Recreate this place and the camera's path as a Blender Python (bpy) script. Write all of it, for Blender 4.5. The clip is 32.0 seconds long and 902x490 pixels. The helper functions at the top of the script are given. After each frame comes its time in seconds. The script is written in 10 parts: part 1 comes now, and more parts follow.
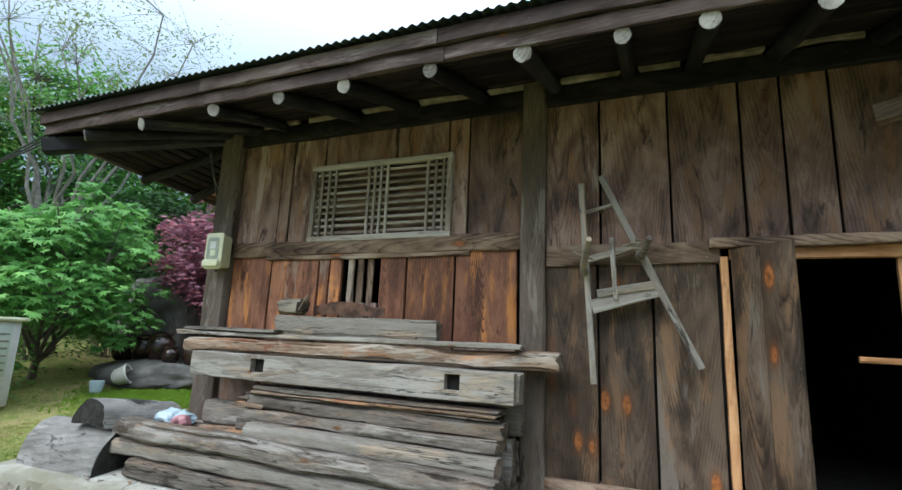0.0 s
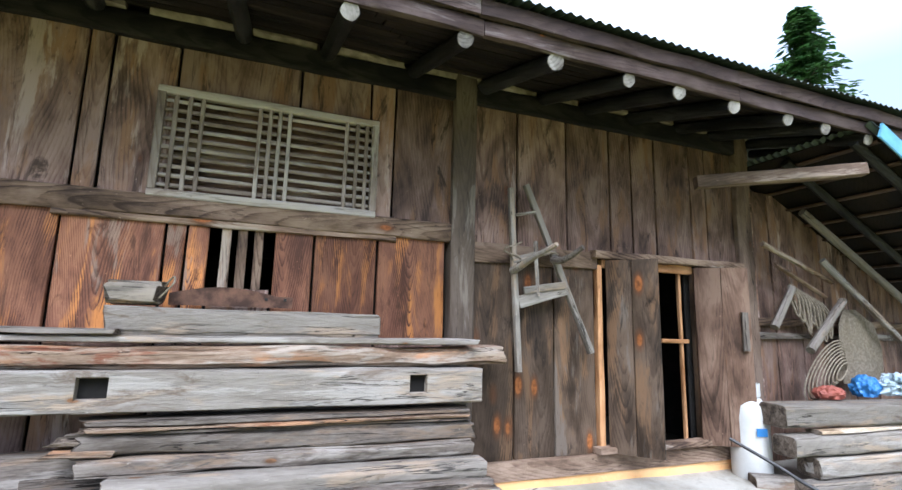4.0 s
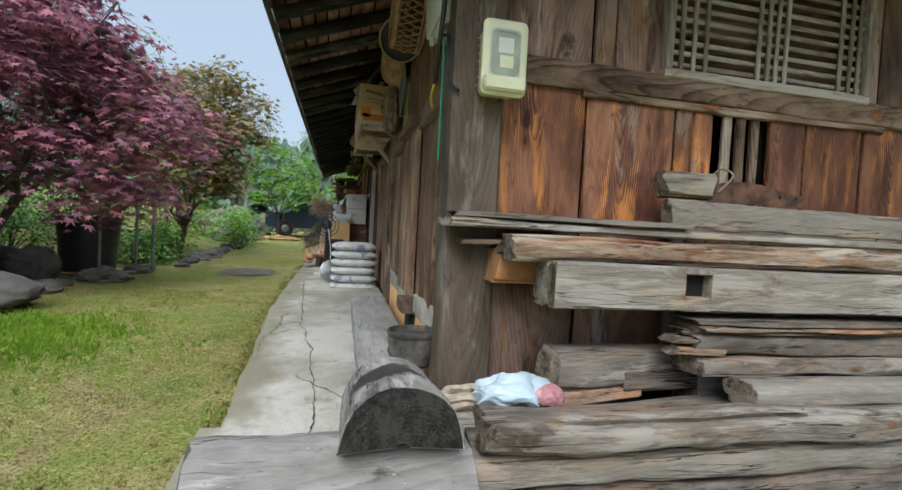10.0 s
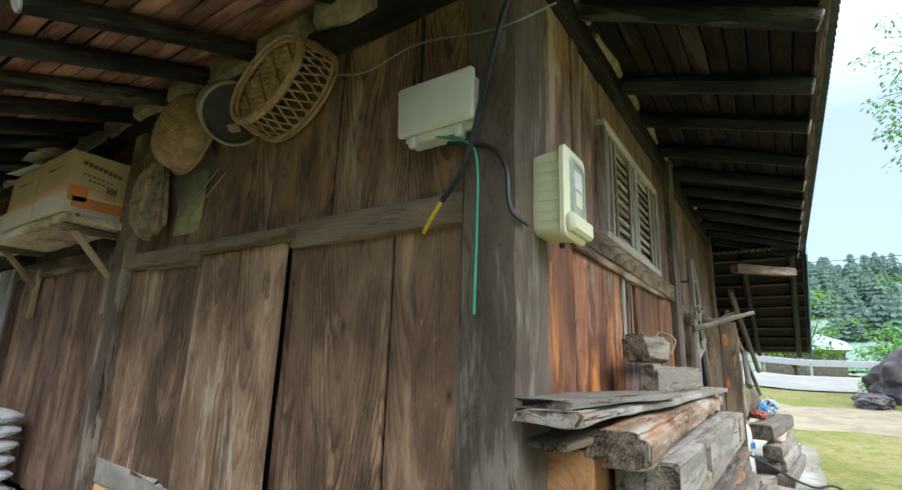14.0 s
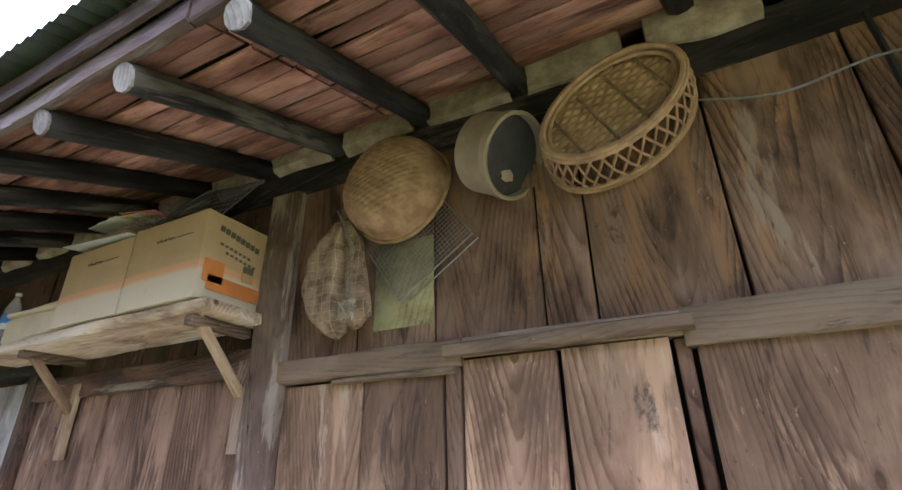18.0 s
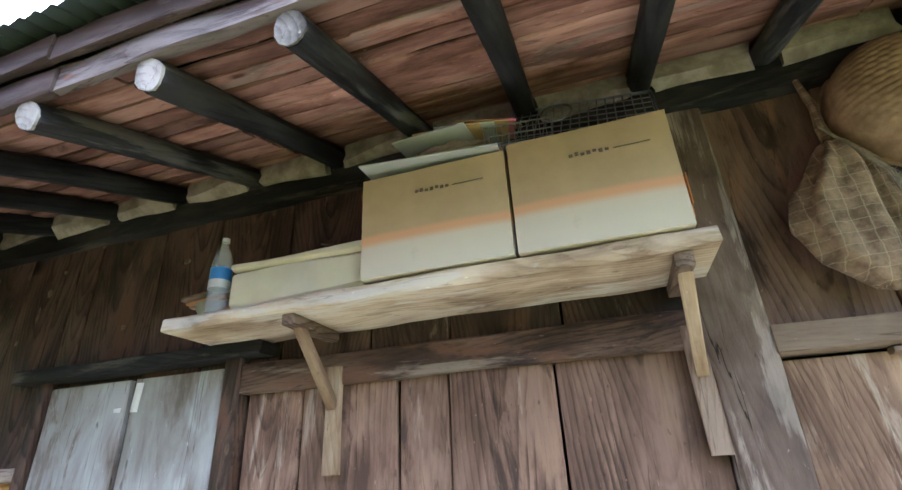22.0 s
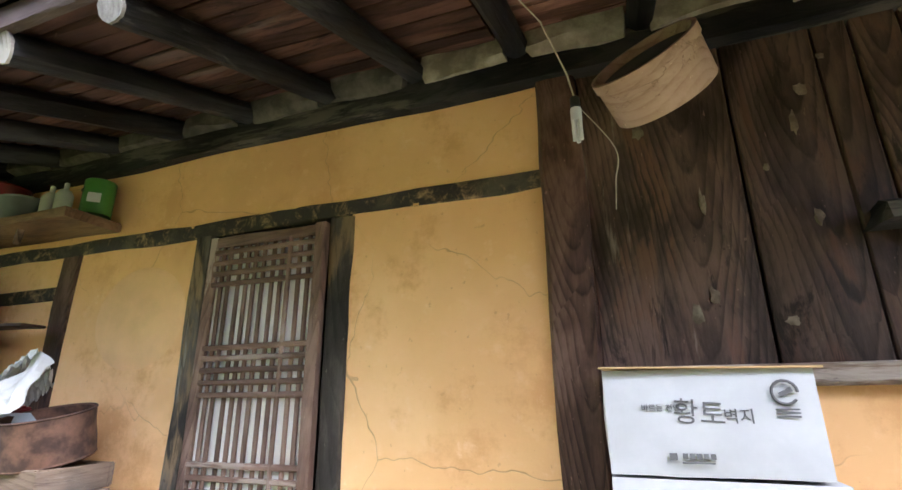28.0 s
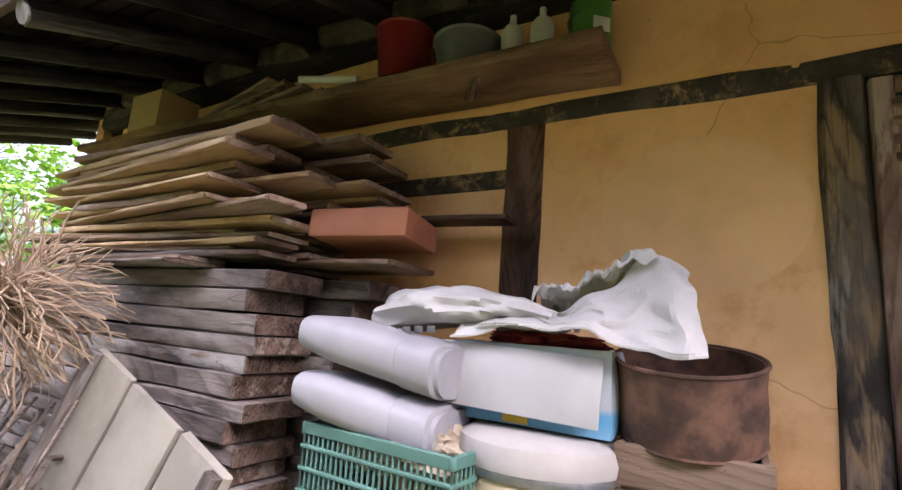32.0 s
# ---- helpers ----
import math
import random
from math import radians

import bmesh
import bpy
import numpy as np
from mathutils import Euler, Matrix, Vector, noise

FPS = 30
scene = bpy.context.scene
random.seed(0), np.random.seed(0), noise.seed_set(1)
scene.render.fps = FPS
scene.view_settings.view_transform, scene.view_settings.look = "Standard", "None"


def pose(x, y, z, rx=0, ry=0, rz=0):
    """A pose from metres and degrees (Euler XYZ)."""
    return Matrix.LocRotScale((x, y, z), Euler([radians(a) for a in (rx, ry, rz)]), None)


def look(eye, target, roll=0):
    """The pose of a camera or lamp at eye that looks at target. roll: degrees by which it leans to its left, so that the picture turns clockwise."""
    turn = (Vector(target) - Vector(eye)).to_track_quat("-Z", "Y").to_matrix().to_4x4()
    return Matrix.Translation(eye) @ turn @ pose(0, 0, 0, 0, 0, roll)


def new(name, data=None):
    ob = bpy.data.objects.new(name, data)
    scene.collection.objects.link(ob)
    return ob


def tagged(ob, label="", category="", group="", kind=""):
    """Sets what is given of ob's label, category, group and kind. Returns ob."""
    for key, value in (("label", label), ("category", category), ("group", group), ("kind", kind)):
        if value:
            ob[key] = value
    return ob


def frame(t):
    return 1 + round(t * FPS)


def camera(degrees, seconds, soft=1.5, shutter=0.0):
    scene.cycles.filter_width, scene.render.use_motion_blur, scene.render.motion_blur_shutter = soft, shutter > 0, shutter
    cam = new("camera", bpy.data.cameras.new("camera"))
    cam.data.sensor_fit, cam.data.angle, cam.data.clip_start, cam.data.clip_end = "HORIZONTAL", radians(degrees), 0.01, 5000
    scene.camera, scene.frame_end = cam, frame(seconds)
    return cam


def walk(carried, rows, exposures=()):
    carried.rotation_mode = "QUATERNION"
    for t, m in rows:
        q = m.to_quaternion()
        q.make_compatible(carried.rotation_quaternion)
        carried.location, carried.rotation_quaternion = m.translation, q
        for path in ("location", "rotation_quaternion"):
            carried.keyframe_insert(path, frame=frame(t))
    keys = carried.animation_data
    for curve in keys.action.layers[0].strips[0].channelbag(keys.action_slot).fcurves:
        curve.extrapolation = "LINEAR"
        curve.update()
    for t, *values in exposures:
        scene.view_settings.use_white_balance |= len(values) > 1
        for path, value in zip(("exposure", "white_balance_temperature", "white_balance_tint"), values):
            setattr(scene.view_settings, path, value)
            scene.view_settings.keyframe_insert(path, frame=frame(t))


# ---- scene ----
cam = camera(85.3, 32.0)
METRES, EYE, TILT, LEAN, TURN = 19.0, 1.09, 0.0, 0.0, 22.3
ROWS = [
    (0.0, 0.0, 0.0, 0.0, -0.42, 10.54, -2.28),
    (0.5, -0.0145, 0.0108, -0.0016, -1.95, 10.59, -2.81),
    (1.0, -0.0315, 0.0232, -0.002, -4.08, 10.26, -2.85),
    (1.5, -0.0507, 0.032, -0.0012, -6.27, 9.54, -2.06),
    (2.0, -0.0653, 0.0432, -0.0022, -10.39, 9.28, -2.42),
    (2.5, -0.0763, 0.0561, -0.0003, -19.29, 9.61, -2.72),
    (3.0, -0.0899, 0.0601, 0.0014, -30.48, 10.53, -1.98),
    (3.5, -0.1025, 0.0579, 0.0032, -40.52, 10.18, -2.08),
    (5.5, -0.1302, 0.0644, 0.0015, -45.7, 7.77, -0.94),
    (6.0, -0.1361, 0.0778, 0.0, -37.61, 6.54, -2.2),
    (6.5, -0.1483, 0.0924, -0.0017, -31.01, 5.43, -3.51),
    (7.0, -0.1651, 0.0992, -0.0023, -28.2, 2.7, -2.49),
    (7.5, -0.1754, 0.1067, -0.0034, -26.95, 1.16, -2.3),
    (8.0, -0.1815, 0.1219, -0.0036, -26.12, 0.41, -3.78),
    (8.5, -0.1878, 0.1317, -0.0048, -25.53, -0.33, -4.95),
    (9.0, -0.2004, 0.1399, -0.0045, -25.87, -0.97, -4.71),
    (9.5, -0.2117, 0.1497, -0.004, -29.05, -1.59, -3.88),
    (10.0, -0.2139, 0.1632, -0.0048, -35.4, -2.08, -3.14),
    (10.5, -0.2179, 0.1764, -0.0046, -44.41, -2.98, -1.63),
    (11.0, -0.2251, 0.1875, -0.0042, -53.07, -4.23, 0.69),
    (11.5, -0.2295, 0.1986, -0.0037, -59.04, -4.88, 1.25),
    (12.0, -0.2297, 0.2149, -0.0024, -63.22, -4.57, 0.84),
    (12.5, -0.2331, 0.2293, -0.001, -67.3, -3.46, 0.97),
    (13.0, -0.2374, 0.2427, -0.0004, -71.01, 0.24, 0.63),
    (13.5, -0.2342, 0.2559, 0.0017, -74.55, 6.52, -0.68),
    (14.0, -0.2296, 0.268, 0.0057, -78.62, 13.35, -1.86),
    (14.5, -0.2305, 0.2802, 0.0091, -82.13, 18.73, -1.66),
    (16.5, -0.2157, 0.3313, 0.0139, -81.95, 21.39, 0.02),
    (17.0, -0.213, 0.3451, 0.0139, -81.92, 21.17, 0.97),
    (17.5, -0.2044, 0.3604, 0.0138, -82.94, 22.4, 1.02),
    (18.0, -0.1988, 0.3748, 0.0162, -85.31, 24.08, 0.98),
    (18.5, -0.1964, 0.393, 0.0171, -88.12, 25.69, 0.99),
    (19.0, -0.1899, 0.4072, 0.0167, -91.36, 27.28, 0.11),
    (19.5, -0.1827, 0.4202, 0.0181, -94.7, 27.99, -0.46),
    (20.0, -0.1796, 0.4351, 0.0176, -97.38, 27.34, -0.12),
    (20.5, -0.175, 0.4514, 0.0181, -97.13, 26.39, 1.0),
    (21.0, -0.1647, 0.4667, 0.0191, -95.66, 25.78, 1.83),
    (21.5, -0.1597, 0.4825, 0.0186, -94.75, 25.17, 2.16),
    (22.0, -0.1583, 0.4995, 0.0196, -94.09, 24.55, 2.7),
    (22.5, -0.152, 0.515, 0.0199, -92.31, 24.2, 2.3),
    (23.0, -0.1444, 0.5319, 0.0219, -91.8, 23.55, 1.72),
    (23.5, -0.1398, 0.5484, 0.0202, -93.69, 23.1, 1.4),
    (24.0, -0.1327, 0.5629, 0.0208, -95.01, 23.26, 0.37),
    (24.5, -0.121, 0.5788, 0.0209, -95.8, 23.19, -0.42),
    (25.0, -0.1135, 0.5957, 0.0204, -95.63, 22.24, -0.49),
    (25.5, -0.1059, 0.6147, 0.0203, -94.63, 21.16, 0.16),
    (27.5, -0.0814, 0.68, 0.0207, -92.65, 17.97, 0.2),
    (28.0, -0.0739, 0.6982, 0.0202, -92.25, 17.31, 0.49),
    (28.5, -0.0679, 0.7145, 0.02, -91.87, 15.72, -0.84),
    (29.0, -0.0635, 0.731, 0.0197, -91.51, 14.13, -0.37),
    (29.5, -0.0565, 0.7447, 0.0182, -89.98, 13.87, -0.84),
    (30.0, -0.0451, 0.7571, 0.0189, -88.2, 13.8, -1.94),
    (30.5, -0.0391, 0.7713, 0.0178, -86.54, 13.12, -2.81),
    (31.0, -0.0335, 0.7893, 0.0172, -84.91, 12.07, -3.11),
    (31.5, -0.0261, 0.8044, 0.0167, -83.58, 11.27, -3.66),
    (32.0, -0.0173, 0.8197, 0.0181, -82.69, 10.32, -4.38),
]
walk(cam, [(t, pose(0, 0, EYE, TILT, LEAN, TURN) @ pose(METRES * x, METRES * y, METRES * z, 90 + pitch, roll, yaw)) for t, x, y, z, yaw, pitch, roll in ROWS],
     exposures=[(0, 0.93, 5800, 2), (1.5, 1.2, 5720, 8), (3, 1.62, 5600, 12), (6, 1.35, 5920, 12), (7, 1.34, 6050, 11), (8, 1.0, 6230, 9), (9, 0.87, 6280, 7), (11, 0.86, 6130, 6), (13, 1.06, 5980, 5), (14.0, 1.38, 6040, 5), (14.5, 1.62, 6000, 9), (17, 2.6, 5750, 22),
                (18, 2.68, 5680, 24), (19, 2.98, 5350, 18), (20, 3.55, 5000, 17), (21, 3.47, 5270, 16), (22, 3.17, 5350, 16), (23, 2.78, 5420, 13), (24, 3.05, 5550, 13), (25, 3.35, 5620, 12), (28, 3.25, 5850, 18), (30, 3.08, 6000, 25), (31, 2.99, 6080, 27), (32, 2.66, 6420, 31)])

# ---- world, sun and sky ----
world = bpy.data.worlds.new("overcast_sky")
scene.world = world
world.use_nodes = True
wn = world.node_tree
wn.nodes.clear()
sky = wn.nodes.new("ShaderNodeTexSky")
sky.sky_type, sky.sun_disc = "NISHITA", False
sky.sun_elevation, sky.sun_rotation = radians(52), radians(215)
sky.air_density, sky.dust_density, sky.ozone_density = 1.0, 2.5, 1.0
cloud = wn.nodes.new("ShaderNodeTexNoise")
cloud.inputs["Scale"].default_value, cloud.inputs["Detail"].default_value = 1.6, 4.0
veil = wn.nodes.new("ShaderNodeMix")
veil.data_type = "RGBA"
vr = wn.nodes.new("ShaderNodeMapRange")
vr.inputs["To Min"].default_value, vr.inputs["To Max"].default_value = 0.72, 0.90
# an overcast veil, brighter overhead than at the horizon
dome = wn.nodes.new("ShaderNodeTexCoord")
part_z = wn.nodes.new("ShaderNodeSeparateXYZ")
rise = wn.nodes.new("ShaderNodeMapRange")
rise.inputs["From Min"].default_value, rise.inputs["From Max"].default_value = 0.40, 0.97
grey = wn.nodes.new("ShaderNodeMix")
grey.data_type = "RGBA"
grey.inputs[6].default_value, grey.inputs[7].default_value = (2.7, 3.15, 3.8, 1), (15.5, 16.3, 17.6, 1)
wn.links.new(dome.outputs["Generated"], part_z.inputs[0])
wn.links.new(part_z.outputs[2], rise.inputs["Value"])
wn.links.new(rise.outputs["Result"], grey.inputs[0])
wn.links.new(grey.outputs[2], veil.inputs[7])
back = wn.nodes.new("ShaderNodeBackground")
back.inputs["Strength"].default_value = 0.12
wout = wn.nodes.new("ShaderNodeOutputWorld")
wn.links.new(cloud.outputs["Fac"], vr.inputs["Value"])
wn.links.new(vr.outputs["Result"], veil.inputs[0])
wn.links.new(sky.outputs["Color"], veil.inputs[6])
wn.links.new(veil.outputs[2], back.inputs["Color"])
wn.links.new(back.outputs["Background"], wout.inputs["Surface"])
sun = new("sun", bpy.data.lights.new("sun", "SUN"))
sun.data.energy, sun.data.angle, sun.data.color = 1.5, radians(40), (1.0, 0.97, 0.92)
sun.matrix_world = look((-8, -9, 14), (-3, 4, 0))

# ---- building blocks ----
WM = {}


def thing(name, at=(0, 0, 0), label="", category="", group="", kind="", turn=0):
    """An Empty at the base of a thing, to hold its parts."""
    ob = new(name)
    ob.empty_display_size = 0.1
    ob.matrix_basis = pose(*at, 0, 0, turn)
    WM[ob.name] = ob.matrix_basis.copy()
    return tagged(ob, label, category, group, kind)


def to_mesh(data, name, material, smooth=40):
    if isinstance(data, bpy.types.Mesh):
        return data
    if isinstance(data, Geo):
        me = bpy.data.meshes.new(name)
        me.from_pydata(data.v, [], data.f)
    else:
        me = bpy.data.meshes.new(name)
        data.to_mesh(me)
        data.free()
    if smooth:
        me.polygons.foreach_set("use_smooth", [True] * len(me.polygons))
        me.set_sharp_from_angle(angle=radians(smooth))
    for mt in (material if isinstance(material, (list, tuple)) else [material]):
        me.materials.append(mt)
    me.update()
    return me


def part(name, data, material, parent=None, label="", m=None, smooth=40):
    """One mesh under a thing or a part; m is its pose in the world."""
    ob = new(name, to_mesh(data, name, material, smooth))
    if m is None and isinstance(data, Geo):
        m = data.at
    m = m if m is not None else Matrix()
    if parent is not None:
        ob.parent = parent
        ob.matrix_parent_inverse = WM[parent.name].inverted()
    ob.matrix_basis = m
    WM[ob.name] = m.copy()
    return tagged(ob, label)


def solo(name, data, material, m=None, label="", category="", group="", kind="", smooth=40):
    return tagged(part(name, data, material, None, "", m, smooth), label, category, group, kind)


def axes(o, X, Y):
    """A pose at o whose x and y axes run along X and Y."""
    X, Y = Vector(X).normalized(), Vector(Y)
    Z = X.cross(Y).normalized()
    Y = Z.cross(X).normalized()
    return Matrix(((X[0], Y[0], Z[0], o[0]), (X[1], Y[1], Z[1], o[1]), (X[2], Y[2], Z[2], o[2]), (0, 0, 0, 1)))


def span(a, b, up=(0, 0, 1)):
    """A pose midway from a to b, x along the line, and its length."""
    a, b = Vector(a), Vector(b)
    X = (b - a).normalized()
    Y = Vector(up).cross(X)
    if Y.length < 1e-4:
        Y = Vector((0, 1, 0))
    return axes((a + b) / 2, X, Y), (b - a).length


class Geo:
    """Vertices and faces gathered into one mesh."""

    def __init__(self):
        self.v, self.f = [], []
        self.at = None

    def add(self, verts, faces, m=None):
        k = len(self.v)
        self.v += [tuple(m @ Vector(p)) for p in verts] if m is not None else [tuple(p) for p in verts]
        self.f += [tuple(i + k for i in q) for q in faces]
        return self

    def rings(self, rings, m=None, caps=True, closed=True):
        """A skin over rings of equal length."""
        n = len(rings[0])
        verts = [p for r in rings for p in r]
        faces = []
        for i in range(len(rings) - 1):
            for j in range(n if closed else n - 1):
                a, b = i * n + j, i * n + (j + 1) % n
                faces.append((a, b, b + n, a + n))
        if caps:
            faces.append(tuple(range(n))[::-1])
            faces.append(tuple(range((len(rings) - 1) * n, len(rings) * n)))
        return self.add(verts, faces, m)

    def box(self, L, W, H, m=None, ch=0.004):
        """A box with chamfered long edges, centred."""
        c = min(ch, L / 4, W / 4, H / 4)
        out = []
        for x, k in ((-L / 2, c), (-L / 2 + c, 0), (L / 2 - c, 0), (L / 2, c)):
            y, z = W / 2 - k, H / 2 - k
            out.append([(x, -y + c, -z), (x, y - c, -z), (x, y, -z + c), (x, y, z - c), (x, y - c, z), (x, -y + c, z), (x, -y, z - c), (x, -y, -z + c)])
        return self.rings(out, m)

    def beam(self, L, W, T, n=8, rough=0.004, seed=0, ch=0.006, rag=0.0, m=None, bow=0.0, taper=0.0, wane=0.0):
        """A rough-sawn board or beam along x."""
        out = []
        for i in range(n + 1):
            u = i / n
            x = (u - 0.5) * L
            w, t = W / 2 * (1 - taper * u), T / 2 * (1 - taper * u)
            c = min(ch * (1.4 + noise.noise((x * 2.1 + seed * 9.1, seed, 1))), w * 0.8, t * 0.8)
            up = bow * 4 * u * (1 - u)
            ring = []
            for k, (y, z) in enumerate(((-w + c, -t), (w - c, -t), (w, -t + c), (w, t - c), (w - c, t), (-w + c, t), (-w, t - c), (-w, -t + c))):
                d = rough * noise.noise((x * 2.3 + seed * 3.7, k // 2 * 3.1, seed * 1.3)) * 1.6
                e = rough * noise.noise((x * 2.9 + seed * 5.1, k // 2 * 5.3 + 9, seed * 2.3)) * 1.6
                if wane and k in (4, 5):
                    z -= wane * max(0, noise.noise((x * 1.1 + seed, 7, seed)) + 0.3)
                xx = x
                if rag and i in (0, n):
                    xx += rag * noise.noise((k * 7.7 + seed, i, seed * 4.1)) * (1 if i else -1)
                ring.append((xx, y + d, z + e + up))
            out.append(ring)
        return self.rings(out, m)

    def hewn(self, L, W, H, seed=0, ch=0.02, rag=0.04, rough=0.010, m=None, n=46, round_=0.0):
        """A weathered squared timber along x: waney edges, grooves along the grain, chips and ragged ends."""
        k = 40
        sec = []
        for j in range(k):
            t = 2 * math.pi * (j + 0.5) / k
            e = 0.28 + 0.72 * round_
            c, q = math.cos(t), math.sin(t)
            sec.append((W / 2 * math.copysign(abs(c) ** e, c), H / 2 * math.copysign(abs(q) ** e, q), min(1, 2.2 * abs(c * q)) ** 3))
        out = []
        for i in range(n + 1):
            u = i / n
            x = (u - 0.5) * L
            cy, cz = rough * 0.9 * noise.noise((x * 1.1, seed * 2.3, 1)), rough * 0.9 * noise.noise((x * 1.3, seed * 1.9, 5))
            ring = []
            for j, (y, z, corner) in enumerate(sec):
                f = 1 + rough / min(W, H) * 2.2 * noise.noise((x * 2.2 + seed * 3.7, y * 7 + seed, z * 7))
                f -= 0.07 * max(0, noise.noise((x * 0.8 + seed, j * 1.7, seed * 1.3)) - 0.12) * 2
                f -= corner * (ch / min(W, H)) * 1.6 * max(0, 0.35 + noise.noise((x * 3.4 + seed * 1.7, round(y * 20) * 3.1 + round(z * 20), seed)))
                f -= 0.16 * max(0, noise.noise((x * 0.55 + seed * 2.9, j * 5.3 + seed, 9)) - 0.30)
                xx = x
                if i in (0, n):
                    xx += rag * (noise.noise((y * 16 + seed * 5, z * 16, seed + i)) + 0.4 * noise.noise((y * 50, z * 50, seed))) * (1 if i else -1)
                ring.append((xx, y * f + cy, z * f + cz))
            out.append(ring)
        return self.rings(out, m)

    def log(self, L, r, n=10, k=12, rough=0.08, seed=0, taper=0.1, m=None, rag=0.0, bow=0.0):
        out = []
        for i in range(n + 1):
            u = i / n
            ring = []
            for j in range(k):
                a = 2 * math.pi * j / k
                rr = r * (1 - taper * u) * (1 + rough * noise.noise((u * L * 2.0 + seed * 3.3, math.cos(a) * 1.3 + seed, math.sin(a) * 1.3)))
                x = (u - 0.5) * L + (rag * noise.noise((j * 3.1, i, seed)) if i in (0, n) else 0)
                ring.append((x, rr * math.cos(a), rr * math.sin(a) + bow * 4 * u * (1 - u)))
            out.append(ring)
        return self.rings(out, m)

    def cyl(self, r, h, k=16, m=None, r2=None):
        """An upright cylinder or cone on z = 0."""
        r2 = r if r2 is None else r2
        return self.rings([[(q * math.cos(2 * math.pi * j / k), q * math.sin(2 * math.pi * j / k), z) for j in range(k)] for q, z in ((r, 0), (r2, h))], m)

    def lathe(self, prof, k=24, m=None, caps=True, sx=1.0, sy=1.0):
        """A turned shape; prof holds radius and height pairs."""
        return self.rings([[(sx * r * math.cos(2 * math.pi * j / k), sy * r * math.sin(2 * math.pi * j / k), z) for j in range(k)] for r, z in prof], m, caps)

    def tube(self, pts, r, k=6, m=None, r2=None):
        """A round bar along a path."""
        pts = [Vector(p) for p in pts]
        out, last = [], None
        for i, p in enumerate(pts):
            d = (pts[min(i + 1, len(pts) - 1)] - pts[max(i - 1, 0)]).normalized()
            s = last - d * last.dot(d) if last is not None else d.orthogonal()
            s = s.normalized() if s.length > 1e-6 else d.orthogonal().normalized()
            last = s
            t = d.cross(s)
            q = r if r2 is None else r + (r2 - r) * i / (len(pts) - 1)
            out.append([tuple(p + q * (math.cos(2 * math.pi * j / k) * s + math.sin(2 * math.pi * j / k) * t)) for j in range(k)])
        return self.rings(out, m)

    def grid(self, nu, nv, fn, m=None, thick=0.0):
        """A sheet from fn(u, v); with a thickness it gets a back and a rim."""
        verts = [fn(i / nu, j / nv) for i in range(nu + 1) for j in range(nv + 1)]
        faces = [(i * (nv + 1) + j, (i + 1) * (nv + 1) + j, (i + 1) * (nv + 1) + j + 1, i * (nv + 1) + j + 1) for i in range(nu) for j in range(nv)]
        if thick:
            n = len(verts)
            verts += [(x, y, z - thick) for x, y, z in verts]
            faces += [tuple(i + n for i in q[::-1]) for q in faces]
            rim = [j for j in range(nv + 1)] + [i * (nv + 1) + nv for i in range(1, nu + 1)] + [nu * (nv + 1) + j for j in range(nv - 1, -1, -1)] + [i * (nv + 1) for i in range(nu - 1, 0, -1)]
            faces += [(rim[i], rim[(i + 1) % len(rim)], rim[(i + 1) % len(rim)] + n, rim[i] + n) for i in range(len(rim))]
        return self.add(verts, faces, m)

    def blob(self, rx, ry, rz, rough=0.15, freq=1.5, seed=0, sub=3, m=None, flat=None):
        """A lumpy stone-like body."""
        bm = bmesh.new()
        bmesh.ops.create_icosphere(bm, subdivisions=sub, radius=1)
        vs = []
        for q in bm.verts:
            p = q.co.normalized()
            d = 1 + rough * noise.fractal(p * freq + Vector((seed * 3.1, seed, 0)), 0.9, 2.0, 4)
            x, y, z = p.x * rx * d, p.y * ry * d, p.z * rz * d
            if flat is not None:
                z = min(z, flat + 0.02 * noise.noise((x * 3, y * 3, seed)))
            vs.append((x, y, z))
        fs = [tuple(q.index for q in g.verts) for g in bm.faces]
        bm.free()
        return self.add(vs, fs, m)


def FZ(x, y):
    """The concrete platform's top."""
    u = min(max((y - 3.0) / 4.3, 0), 1)
    d = min(max(-4.3 - x, 3.9 - y, 0), 1.6)
    return -0.165 + 0.255 * u - 0.035 * d - 0.012 * max(0, min(x + 1, 4)) * (y < 5)


def GZ(x, y):
    """The lawn's height: it climbs along the house, behind it and towards the road."""
    u = min(max((y - 2.0) / 6.0, 0), 1)
    z = -0.50 + 0.40 * u * u * (3 - 2 * u)
    z += 0.03 * min(max(y - 12, 0), 40) + 0.075 * min(max(x - 5.5, 0), 20)
    z += 0.12 * min(max(-x - 9.2, 0), 12) * min(max(y, 0), 1)
    return z + 0.02 * noise.noise((x * 0.5, y * 0.5, 0)) + 0.008 * noise.noise((x * 2.5, y * 2.5, 3))

